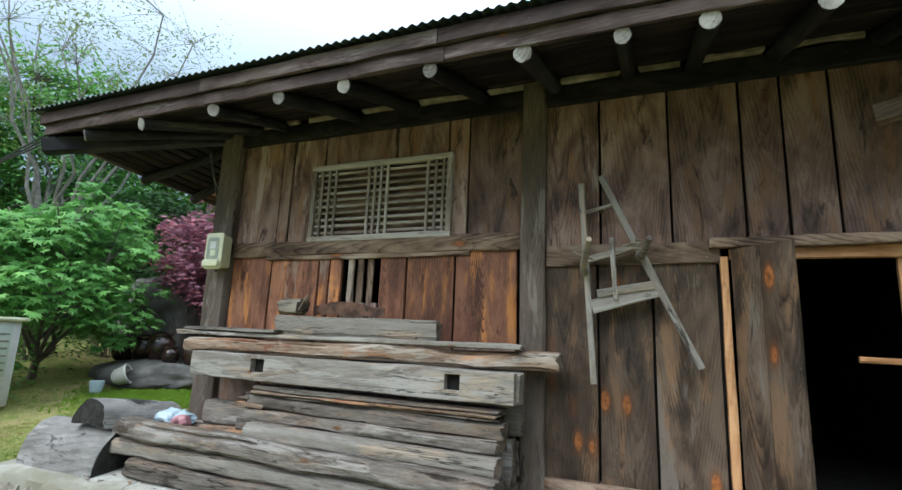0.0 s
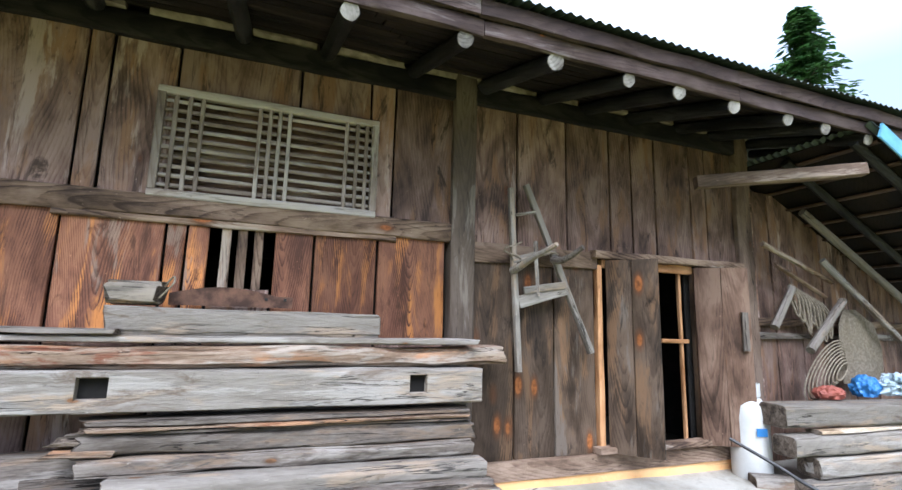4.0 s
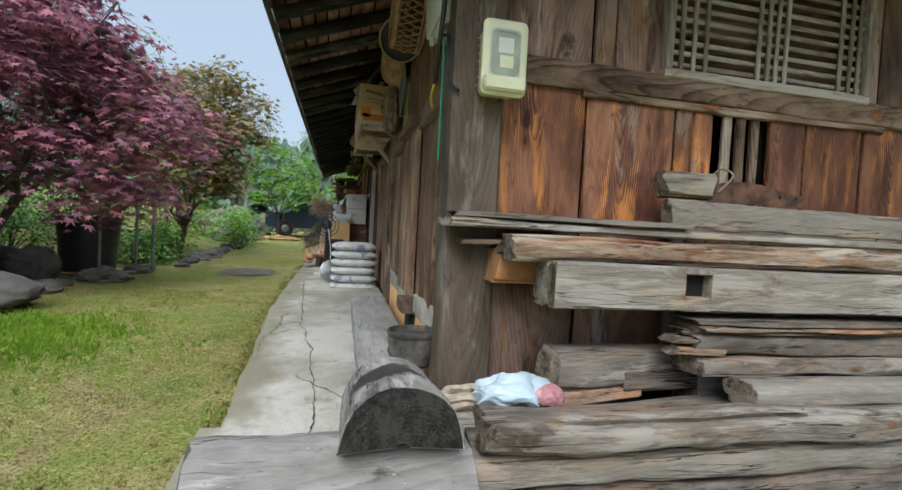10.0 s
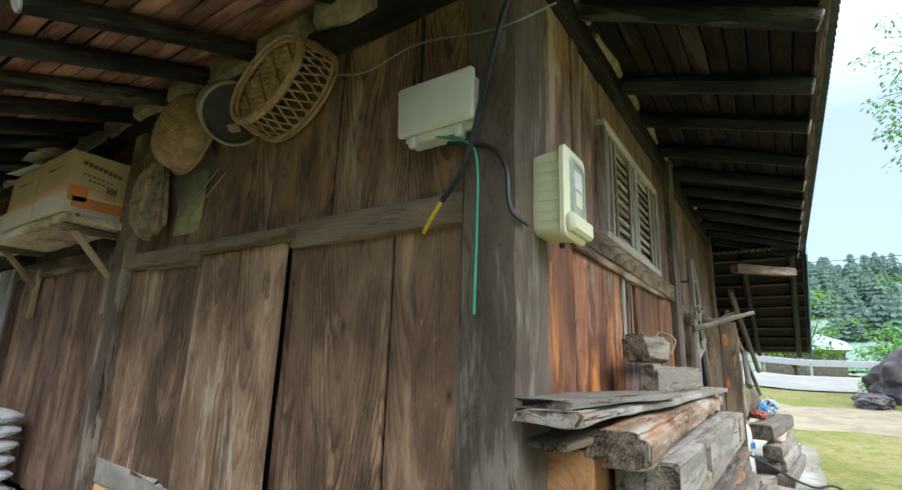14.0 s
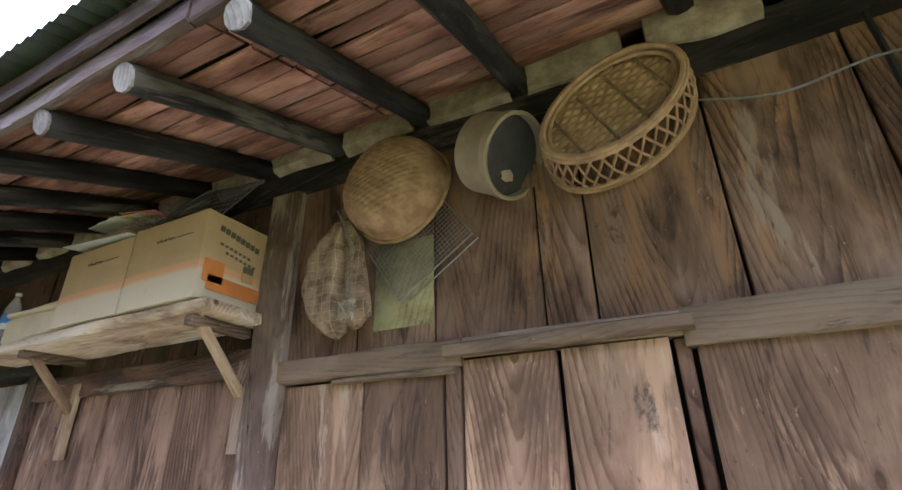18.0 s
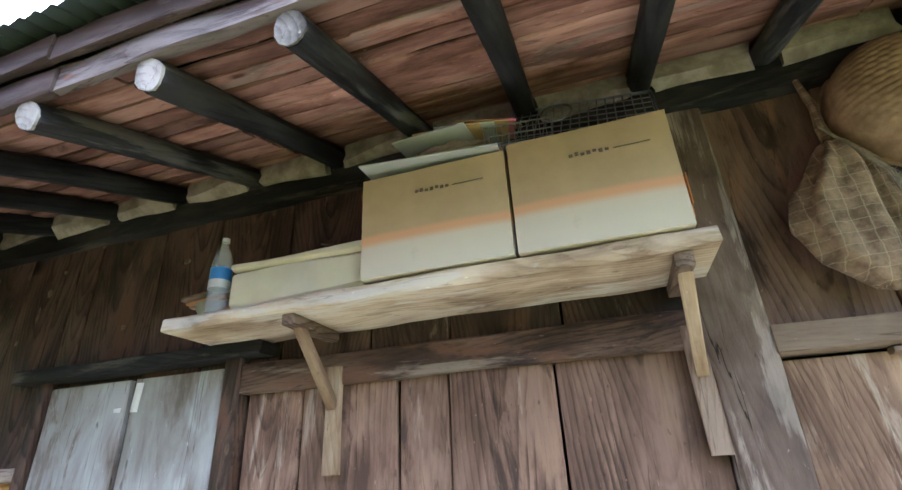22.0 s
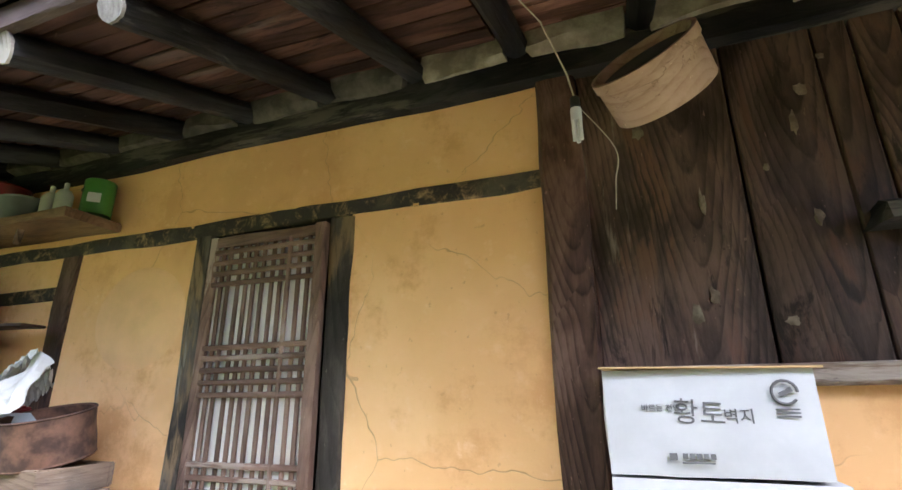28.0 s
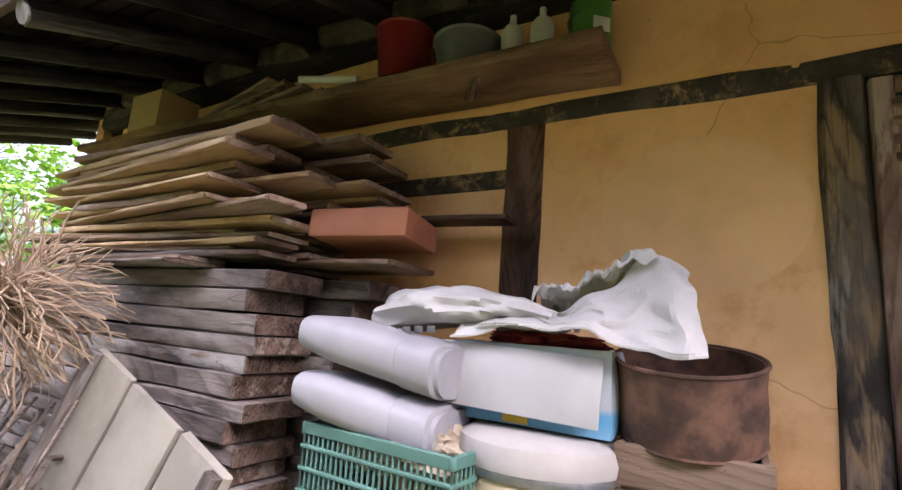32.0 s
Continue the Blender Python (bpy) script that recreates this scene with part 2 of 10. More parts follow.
# ---- materials ----
class Nodes:
    """Short hand for a node material."""

    def __init__(self, name, rough=0.7, metal=0.0, spec=0.5, of=None):
        if of is not None:
            self.mat, self.t, self.b = of, of.node_tree, of.node_tree.nodes["Principled BSDF"]
            return
        self.mat = bpy.data.materials.new(name)
        self.mat.use_nodes = True
        self.t = self.mat.node_tree
        self.b = self.t.nodes["Principled BSDF"]
        self.b.inputs["Roughness"].default_value = rough
        self.b.inputs["Metallic"].default_value = metal
        self.b.inputs["Specular IOR Level"].default_value = spec

    def node(self, kind, **kw):
        n = self.t.nodes.new(kind)
        for k, val in kw.items():
            setattr(n, k, val)
        return n

    def put(self, socket, val):
        if hasattr(val, "is_linked"):
            self.t.links.new(val, socket)
        elif isinstance(val, (tuple, list)) and len(val) == 3 and socket.type == "RGBA":
            socket.default_value = (*val, 1)
        else:
            socket.default_value = val

    def coords(self, scale=(1, 1, 1), vary=True, world=False):
        tc = self.node("ShaderNodeTexCoord")
        if world:
            g = self.node("ShaderNodeNewGeometry")
            src = g.outputs["Position"]
        else:
            src = tc.outputs["Object"]
        if vary and not world:
            oi = self.node("ShaderNodeObjectInfo")
            off = self.node("ShaderNodeVectorMath", operation="MULTIPLY_ADD")
            cb = self.node("ShaderNodeCombineXYZ")
            for i in range(3):
                self.t.links.new(oi.outputs["Random"], cb.inputs[i])
            self.t.links.new(cb.outputs[0], off.inputs[0])
            off.inputs[1].default_value = (37.0, 19.0, 53.0)
            self.t.links.new(src, off.inputs[2])
            src = off.outputs[0]
        sc = self.node("ShaderNodeVectorMath", operation="MULTIPLY")
        self.t.links.new(src, sc.inputs[0])
        sc.inputs[1].default_value = scale
        return sc.outputs[0]

    def random(self):
        return self.node("ShaderNodeObjectInfo").outputs["Random"]

    def noise(self, vec, scale=1.0, detail=4.0, rough=0.55, dist=0.0):
        n = self.node("ShaderNodeTexNoise")
        self.put(n.inputs["Vector"], vec)
        for k, val in (("Scale", scale), ("Detail", detail), ("Roughness", rough), ("Distortion", dist)):
            n.inputs[k].default_value = val
        return n.outputs["Fac"]

    def voronoi(self, vec, scale=1.0, feature="F1", out="Distance", rnd=1.0):
        n = self.node("ShaderNodeTexVoronoi", feature=feature)
        self.put(n.inputs["Vector"], vec)
        n.inputs["Scale"].default_value = scale
        n.inputs["Randomness"].default_value = rnd
        return n.outputs[out]

    def m(self, op, a, b=0.0, c=0.0):
        n = self.node("ShaderNodeMath", operation=op)
        for i, val in enumerate((a, b, c)):
            self.put(n.inputs[i], val)
        return n.outputs[0]

    def ramp(self, fac, *stops):
        n = self.node("ShaderNodeValToRGB")
        e = n.color_ramp.elements
        while len(e) < len(stops):
            e.new(0.5)
        for el, (p, col) in zip(e, stops):
            el.position = p
            el.color = (*col, 1) if isinstance(col, (tuple, list)) else (col, col, col, 1)
        self.put(n.inputs[0], fac)
        return n.outputs[0]

    def rng(self, fac, a, b, c=0.0, d=1.0):
        n = self.node("ShaderNodeMapRange", interpolation_type="SMOOTHSTEP")
        for k, val in zip(("Value", "From Min", "From Max", "To Min", "To Max"), (fac, a, b, c, d)):
            self.put(n.inputs[k], val)
        return n.outputs[0]

    def mix(self, fac, a, b, mode="MIX"):
        n = self.node("ShaderNodeMix", data_type="RGBA", blend_type=mode)
        self.put(n.inputs[0], fac)
        self.put(n.inputs[6], a)
        self.put(n.inputs[7], b)
        return n.outputs[2]

    def bump(self, height, strength=0.3, dist=0.01, after=None):
        n = self.node("ShaderNodeBump")
        n.inputs["Strength"].default_value, n.inputs["Distance"].default_value = strength, dist
        self.put(n.inputs["Height"], height)
        if after is not None:
            self.put(n.inputs["Normal"], after)
        return n.outputs[0]

    def done(self, color, rough=None, normal=None):
        self.put(self.b.inputs["Base Color"], color)
        if rough is not None:
            self.put(self.b.inputs["Roughness"], rough)
        if normal is not None:
            self.put(self.b.inputs["Normal"], normal)
        return self.mat


def wood(name, dark, mid, light, grey=None, weather=0.5, rings=14.0, rough=0.75, knots=0.10, knot_col=(0.10, 0.035, 0.012), bump=0.35, spread=0.35, fibre=0.3, stain=None, dirt=0.0, crack=0.35, glow=None, ring_depth=0.16, share=0.63):
    """Sawn wood with its grain along the object's x axis: year rings cut from a tapering trunk, knots that bend them, checks, weathering, stains and specks."""
    n = Nodes(name, rough, spec=0.18)
    base = n.coords()
    rnd = n.random()
    r2 = n.m("FRACT", n.m("MULTIPLY", rnd, 17.31))
    r3 = n.m("FRACT", n.m("MULTIPLY", rnd, 53.77))
    fine = fibre > 0.45
    blotch = n.noise(n.coords((3.0, 13.0, 13.0) if fine else (2.0, 5.0, 5.0)), 1.0, 8.0 if fine else 5.0, 0.66 if fine else 0.56, 0.4)
    kv = n.node("ShaderNodeTexVoronoi")
    n.put(kv.inputs["Vector"], n.coords((2.4, 5.6, 5.6)))
    kv.inputs["Scale"].default_value = 1.0
    pick = n.node("ShaderNodeSeparateColor")
    n.put(pick.inputs[0], kv.outputs["Color"])
    kd = n.m("ADD", kv.outputs["Distance"], n.rng(pick.outputs[0], share + 0.03, share - 0.03, 0.0, 1.5))
    kd = n.m("MULTIPLY_ADD", n.m("SUBTRACT", n.noise(n.coords((16, 16, 16)), 1.0, 3.0), 0.5), 0.05, kd)
    # distance from a pith that lies off the board, growing along the grain, so that the cut shows arches
    sep = n.node("ShaderNodeSeparateXYZ")
    n.put(sep.inputs[0], n.coords(vary=False))
    wob = n.m("SUBTRACT", n.noise(n.coords((0.8, 1.6, 1.6)), 1.0, 2.0, 0.5), 0.5)
    py = n.m("MULTIPLY_ADD", wob, 0.16, n.m("MULTIPLY_ADD", n.m("SUBTRACT", r2, 0.5), 0.20, sep.outputs[1]))
    pz = n.m("ADD", sep.outputs[2], n.m("MULTIPLY_ADD", r3, 0.06, 0.035))
    rad = n.m("SQRT", n.m("ADD", n.m("MULTIPLY", py, py), n.m("MULTIPLY", pz, pz)))
    rad = n.m("MULTIPLY_ADD", sep.outputs[0], n.m("MULTIPLY_ADD", r3, 0.10, -0.17), rad)
    rad = n.m("ADD", rad, n.m("DIVIDE", 0.0042, n.m("ADD", kd, 0.12)))
    rad = n.m("MULTIPLY_ADD", n.m("SUBTRACT", n.noise(n.coords((3.0, 14, 14)), 1.0, 3.0, 0.5), 0.5), 0.014, rad)
    ph = n.m("FRACT", n.m("MULTIPLY", rad, rings * 3.8))
    lines = n.m("MULTIPLY", n.m("POWER", ph, 2.8), n.rng(ph, 1.0, 0.86))
    lines = n.m("MULTIPLY", lines, n.rng(n.noise(n.coords((0.9, 5, 5)), 1.0, 3.0), 0.36, 0.58, 0.15, 1.0))
    fib = n.rng(n.noise(n.coords((12.0, 110, 110)), 1.0, 4.0, 0.75), 0.34, 0.66)
    streak = n.rng(n.noise(n.coords((2.4, 26, 26)), 1.0, 6.0, 0.66), 0.30, 0.70)
    g = n.m("MULTIPLY_ADD", fib, fibre * (0.26 if fine else 0.18), n.m("MULTIPLY_ADD", blotch, 1.15, n.m("MULTIPLY", streak, 0.04 + 0.10 * fibre)))
    g = n.m("SUBTRACT", n.m("MULTIPLY_ADD", g, 1.0, -0.09 - fibre * (0.14 if fine else 0.11)), n.m("MULTIPLY", lines, ring_depth * 1.2))
    col = n.ramp(g, (0.27, dark), (0.46, mid), (0.64, light))
    if glow is not None:
        w = n.noise(n.coords((1.3, 7.0, 7.0)), 1.0, 5.0, 0.62, 0.5)
        w = n.m("MULTIPLY", n.rng(w, 0.50, 0.63), n.rng(g, 0.34, 0.50))
        col = n.mix(n.m("MULTIPLY", w, 0.7), col, glow)
    if grey is not None:
        w = n.noise(n.coords((0.9, 4.4, 4.4)), 1.0, 6.0, 0.66, 0.4)
        w = n.m("MULTIPLY_ADD", n.m("SUBTRACT", streak, 0.5), 0.10, w)
        w = n.rng(n.m("ADD", w, n.m("MULTIPLY_ADD", rnd, 0.22, -0.11)), 0.68 - 0.3 * weather, 0.75 - 0.3 * weather)
        gcol = n.mix(n.rng(g, 0.22, 0.54), tuple(c * 0.55 for c in grey), tuple(min(0.85, c * 1.12) for c in grey))
        col = n.mix(n.m("MULTIPLY", w, 0.9), col, gcol)
    if stain is not None:
        s = n.noise(n.coords((1.2, 4.4, 4.4)), 1.3, 8.0, 0.72, 0.8)
        col = n.mix(n.rng(s, 0.56, 0.66, 0, 0.85), col, stain)
    if dirt:
        s = n.noise(base, 3.0, 6.0, 0.7)
        col = n.mix(n.rng(s, 0.50, 0.72, 0, dirt), col, (0.02, 0.017, 0.014))
    # drying checks: long thin dark lines that wander along the grain
    ck = n.m("ABSOLUTE", n.m("SUBTRACT", n.noise(n.coords((0.8, 17, 17) if fine else (0.5, 9, 9)), 1.0, 4.0, 0.5, 0.3), 0.5))
    ck = n.rng(ck, 0.012 if fine else 0.007, 0.005 if fine else 0.0025)
    ck = n.m("MULTIPLY", ck, n.rng(n.noise(n.coords((0.9, 4, 4)), 1.0, 3.0), 0.44, 0.56))
    col = n.mix(n.m("MULTIPLY", ck, min(1.0, crack * 1.25)), col, tuple(c * 0.3 for c in dark))
    dk = n.rng(n.noise(n.coords((20, 42, 42)), 1.0, 4.0, 0.65), 0.66, 0.71, 0, 0.5)
    col = n.mix(dk, col, tuple(c * 0.5 for c in dark))
    sp = n.rng(n.noise(n.coords((26, 60, 60)), 1.0, 3.0, 0.6), 0.69, 0.73, 0, 0.6)
    col = n.mix(sp, col, tuple(min(0.8, c * 1.6) for c in light))
    if knots:
        halo = n.rng(kd, knots * 1.7, knots * 0.9, 0, 0.55)
        col = n.mix(halo, col, tuple(c * 0.5 + k * 0.35 for c, k in zip(dark, knot_col)))
        kn = n.rng(kd, knots, knots * 0.72)
        kc = n.mix(n.rng(n.noise(n.coords((26, 26, 26)), 1.0, 4.0, 0.7), 0.4, 0.6), tuple(c * 0.6 for c in knot_col), knot_col)
        kc = n.mix(n.rng(kd, knots * 0.5, 0.0, 0, 0.7), kc, tuple(c * 0.35 for c in knot_col))
        col = n.mix(n.m("MULTIPLY", kn, 0.92), col, kc)
    val = n.m("MULTIPLY_ADD", rnd, spread * 1.3, 1 - spread * 0.65)
    hsv = n.node("ShaderNodeHueSaturation")
    n.put(hsv.inputs["Value"], val)
    n.put(hsv.inputs["Color"], col)
    h = n.m("ADD", n.m("MULTIPLY", fib, 0.45), n.m("MULTIPLY", n.m("SUBTRACT", streak, n.m("MULTIPLY", lines, 0.5)), 0.7))
    h = n.m("SUBTRACT", h, n.m("MULTIPLY", ck, 1.8))
    return n.done(hsv.outputs[0], n.rng(blotch, 0.3, 0.7, rough - 0.12, rough + 0.1), n.bump(h, min(0.6, bump * 0.75), 0.006))


def plain(name, col, rough=0.6, metal=0.0, var=0.25, scale=6.0, bump=0.1, dark=None, spec=0.5, world=False, fine=60.0):
    """A painted, moulded or mineral surface with blotches and fine grain."""
    n = Nodes(name, rough, metal, spec)
    v = n.coords(world=world)
    a = n.noise(v, scale, 5.0, 0.6)
    f = n.noise(v, fine, 3.0, 0.6)
    lo = dark or tuple(c * (1 - var) for c in col)
    c = n.mix(n.rng(a, 0.35, 0.68), lo, col)
    c = n.mix(n.m("MULTIPLY", n.rng(f, 0.4, 0.7), var * 0.4), c, lo)
    return n.done(c, n.rng(a, 0.3, 0.7, min(1, rough + 0.08), max(0.02, rough - 0.08)), n.bump(n.m("ADD", n.m("MULTIPLY", f, 0.4), a), bump, 0.005))


KNOT = (0.36, 0.135, 0.042)
W_UPPER = wood("smoked_plank_wood", (0.06075, 0.03817, 0.03037), (0.1613, 0.1021, 0.08064), (0.2698, 0.1867, 0.1538), (0.3203, 0.2476, 0.2176), 0.22, 12, 0.7, 0.12, (0.13, 0.06, 0.035), 0.3, 0.42, stain=(0.034, 0.023, 0.019), glow=(0.23, 0.125, 0.066))
W_RED = wood("oiled_pine_wood", (0.08055, 0.03422, 0.02134), (0.1861, 0.08059, 0.04902), (0.2855, 0.1346, 0.07677), (0.2271, 0.1548, 0.1182), 0.20, 20, 0.55, 0.14, (0.06, 0.018, 0.008), 0.3, 0.5, stain=(0.066, 0.030, 0.018), glow=(0.62, 0.25, 0.065), ring_depth=0.30)
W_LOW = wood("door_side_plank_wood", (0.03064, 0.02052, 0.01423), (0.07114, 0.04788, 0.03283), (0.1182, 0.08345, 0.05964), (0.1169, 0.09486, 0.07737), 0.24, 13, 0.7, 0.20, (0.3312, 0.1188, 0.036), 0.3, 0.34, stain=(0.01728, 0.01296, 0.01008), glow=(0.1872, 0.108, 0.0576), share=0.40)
W_BEAM = wood("weathered_beam_wood", (0.0437, 0.0276, 0.0207), (0.161, 0.1081, 0.0759), (0.276, 0.2012, 0.1495), (0.299, 0.2472, 0.2012), 0.20, 13, 0.75, 0.15, (0.345, 0.1207, 0.0414), 0.5, 0.3, ring_depth=0.24)
W_SIDE = wood("side_plank_wood", (0.1018, 0.06131, 0.04069), (0.1781, 0.1082, 0.07068), (0.2474, 0.1588, 0.1086), (0.3363, 0.2574, 0.195), 0.20, 12, 0.78, 0.09, (0.10, 0.055, 0.036), 0.3, 0.42, stain=(0.068, 0.047, 0.037), glow=(0.42, 0.27, 0.175), ring_depth=0.26)
W_BAY = wood("red_brown_plank_wood", (0.0775, 0.04539, 0.03229), (0.1588, 0.09375, 0.06529), (0.2355, 0.1463, 0.1058), (0.2958, 0.2224, 0.1772), 0.20, 12, 0.75, 0.07, (0.08, 0.04, 0.026), 0.3, 0.36, stain=(0.048, 0.031, 0.024), glow=(0.29, 0.18, 0.12), ring_depth=0.26)
W_TAN = wood("pale_tan_pine", (0.20, 0.125, 0.07), (0.34, 0.235, 0.145), (0.46, 0.345, 0.235), (0.40, 0.34, 0.27), 0.2, 9, 0.75, 0.05, spread=0.2, dirt=0.35)
W_SIDE_UP = wood("side_upper_plank_wood", (0.056, 0.033, 0.023), (0.150, 0.092, 0.064), (0.235, 0.152, 0.108), (0.24, 0.18, 0.14), 0.14, 12, 0.75, 0.08, (0.09, 0.045, 0.028), 0.3, 0.34, stain=(0.062, 0.037, 0.026), glow=(0.28, 0.150, 0.080), ring_depth=0.20)
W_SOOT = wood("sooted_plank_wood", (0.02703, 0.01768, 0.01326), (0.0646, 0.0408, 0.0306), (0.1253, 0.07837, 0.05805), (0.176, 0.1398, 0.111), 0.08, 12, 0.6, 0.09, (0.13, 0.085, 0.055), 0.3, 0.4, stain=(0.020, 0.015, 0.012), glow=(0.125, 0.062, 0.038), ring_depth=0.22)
W_PLATE = wood("near_black_plate_wood", (0.006, 0.006, 0.007), (0.014, 0.013, 0.013), (0.034, 0.030, 0.028), (0.07, 0.060, 0.050), 0.06, 9, 0.7, 0.0, spread=0.2)
W_CORN = wood("bleached_post_wood", (0.07229, 0.05509, 0.04319), (0.09971, 0.07634, 0.05998), (0.1296, 0.1027, 0.0833), (0.1708, 0.1449, 0.1216), 0.30, 11, 0.8, 0.06, (0.12, 0.07, 0.04), 0.4, 0.1, stain=(0.055, 0.039, 0.030), crack=0.8, ring_depth=0.2)
W_RAILB = wood("pale_worn_rail_wood", (0.1321, 0.09127, 0.06394), (0.1933, 0.1357, 0.09516), (0.2492, 0.1821, 0.1321), (0.2734, 0.2172, 0.1696), 0.26, 12, 0.75, 0.10, (0.20, 0.09, 0.04), 0.4, 0.2, stain=(0.09, 0.060, 0.045), ring_depth=0.2)
W_JAMB = wood("sooty_door_post_wood", (0.02525, 0.0215, 0.018), (0.05625, 0.0475, 0.04), (0.1162, 0.0995, 0.084), (0.2268, 0.1982, 0.1643), 0.22, 9, 0.75, 0.06, (0.10, 0.06, 0.035), 0.5, 0.2, glow=(0.30, 0.20, 0.105))
W_ENDG = wood("sawn_end_grain", (0.035, 0.026, 0.020), (0.125, 0.096, 0.074), (0.25, 0.205, 0.165), None, 0.3, 18, 0.85, 0.0, bump=0.8, spread=0.5, stain=(0.040, 0.028, 0.022), crack=0.9, fibre=0.7)
W_POSTR = wood("red_brown_post_wood", (0.035, 0.018, 0.013), (0.105, 0.056, 0.038), (0.20, 0.120, 0.088), (0.22, 0.165, 0.135), 0.18, 13, 0.65, 0.10, (0.16, 0.08, 0.05), 0.4, 0.3, ring_depth=0.22)
W_GREY = wood("bleached_timber", (0.1849, 0.1621, 0.1389), (0.2252, 0.2002, 0.1735), (0.264, 0.2375, 0.2084), (0.2926, 0.2699, 0.2443), 0.42, 11, 0.82, 0.08, (0.20, 0.10, 0.045), 0.8, 0.30, stain=(0.135, 0.100, 0.076), fibre=0.6, crack=0.8, glow=(0.37, 0.28, 0.20), ring_depth=0.16)
W_BARK = wood("barked_timber", (0.143, 0.09319, 0.06367), (0.2288, 0.1584, 0.11), (0.3032, 0.2328, 0.1758), (0.3192, 0.2731, 0.2282), 0.36, 9, 0.85, 0.08, KNOT, 0.9, 0.2, stain=(0.17, 0.056, 0.028), fibre=0.6, crack=0.85, glow=(0.40, 0.20, 0.10))
W_DARKT = wood("damp_timber", (0.09347, 0.07654, 0.06422), (0.1426, 0.1196, 0.1012), (0.2061, 0.1792, 0.1553), (0.258, 0.2329, 0.2075), 0.36, 11, 0.8, 0.08, (0.17, 0.085, 0.04), 0.8, 0.34, stain=(0.055, 0.038, 0.030), fibre=0.6, crack=0.85, glow=(0.24, 0.165, 0.11), ring_depth=0.16)
W_RAFT = wood("sooted_rafter_wood", (0.005208, 0.005208, 0.006076), (0.01649, 0.01649, 0.01866), (0.03906, 0.03819, 0.03906), (0.08246, 0.07812, 0.07378), 0.16, 8, 0.55, 0.06, (0.0651, 0.0434, 0.03038), 0.4, 0.3)
W_RAFT_END = wood("pale_rafter_end", (0.10, 0.088, 0.08), (0.23, 0.215, 0.20), (0.38, 0.36, 0.34), None, 0.3, 10, 0.8, 0.0, spread=0.4)
W_SOFF = wood("red_sheathing_board", (0.0765, 0.0342, 0.0216), (0.243, 0.1188, 0.09), (0.396, 0.225, 0.1755), (0.216, 0.153, 0.126), 0.15, 9, 0.8, 0.07, (0.081, 0.0315, 0.018), 0.35, 0.75, stain=(0.09, 0.0495, 0.0378), fibre=0.3, ring_depth=0.06)
# darker copies of the red sheathing, eave shade and soot in their colour
W_SOFF_D = wood("shaded_red_sheathing", (0.02644, 0.0135, 0.01012), (0.06469, 0.0315, 0.02363), (0.1119, 0.0603, 0.04523), (0.07211, 0.04833, 0.03996), 0.15, 9, 0.8, 0.07, (0.045, 0.0225, 0.015), 0.35, 0.6, stain=(0.02625, 0.0165, 0.0135))
W_SOFF_A = wood("sooty_shaded_sheathing", (0.0045, 0.00375, 0.00375), (0.01312, 0.00975, 0.008625), (0.02625, 0.01875, 0.01575), (0.045, 0.03375, 0.02813), 0.12, 9, 0.8, 0.0, spread=0.6, stain=(0.005625, 0.0045, 0.0045))
W_FASC = wood("worn_fascia_wood", (0.03635, 0.02511, 0.02362), (0.06842, 0.0476, 0.04403), (0.108, 0.08092, 0.07485), (0.1343, 0.1134, 0.1079), 0.32, 10, 0.8, 0.06, KNOT, 0.5, 0.3, stain=(0.03825, 0.0238, 0.0221))
W_LATT = wood("lattice_wood", (0.13, 0.098, 0.078), (0.25, 0.205, 0.172), (0.36, 0.31, 0.27), (0.34, 0.31, 0.28), 0.45, 9, 0.75, 0.0, spread=0.25)
W_LATD = wood("dark_lattice_wood", (0.0705, 0.0426, 0.0321), (0.1425, 0.087, 0.0645), (0.2325, 0.1518, 0.1149), (0.2811, 0.2216, 0.1859), 0.25, 9, 0.7, 0.0, spread=0.3)
W_SHELF = wood("pale_shelf_board", (0.19, 0.125, 0.078), (0.42, 0.315, 0.215), (0.58, 0.475, 0.355), (0.52, 0.47, 0.41), 0.35, 11, 0.75, 0.09, (0.20, 0.10, 0.05), 0.4, 0.15, stain=(0.19, 0.12, 0.075))
W_POST = wood("old_post_wood", (0.0728, 0.0506, 0.0386), (0.125, 0.086, 0.065), (0.185, 0.1352, 0.1052), (0.2656, 0.2106, 0.1714), 0.22, 11, 0.75, 0.09, (0.12, 0.06, 0.035), 0.5, 0.15, crack=0.8)
# near-black that stands for shade inside the room, footing hole and mortises
DARK = plain("interior_shade_black", (0.010, 0.008, 0.007), 0.9, var=0.3)
SPATTER = plain("dried_mud_spatter", (0.20, 0.155, 0.105), 0.95, var=0.5, scale=20.0, bump=0.6, dark=(0.10, 0.075, 0.05))
DARK_MUD = plain("dark_mud_infill", (0.115, 0.098, 0.080), 0.95, var=0.5, scale=9.0, bump=1.0, dark=(0.05, 0.042, 0.034))
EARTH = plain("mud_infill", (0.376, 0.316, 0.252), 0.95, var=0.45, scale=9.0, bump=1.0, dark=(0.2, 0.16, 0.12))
ROOFM = plain("green_roof_sheet", (0.07, 0.095, 0.085), 0.5, 0.2, var=0.4, scale=5.0, bump=0.1)
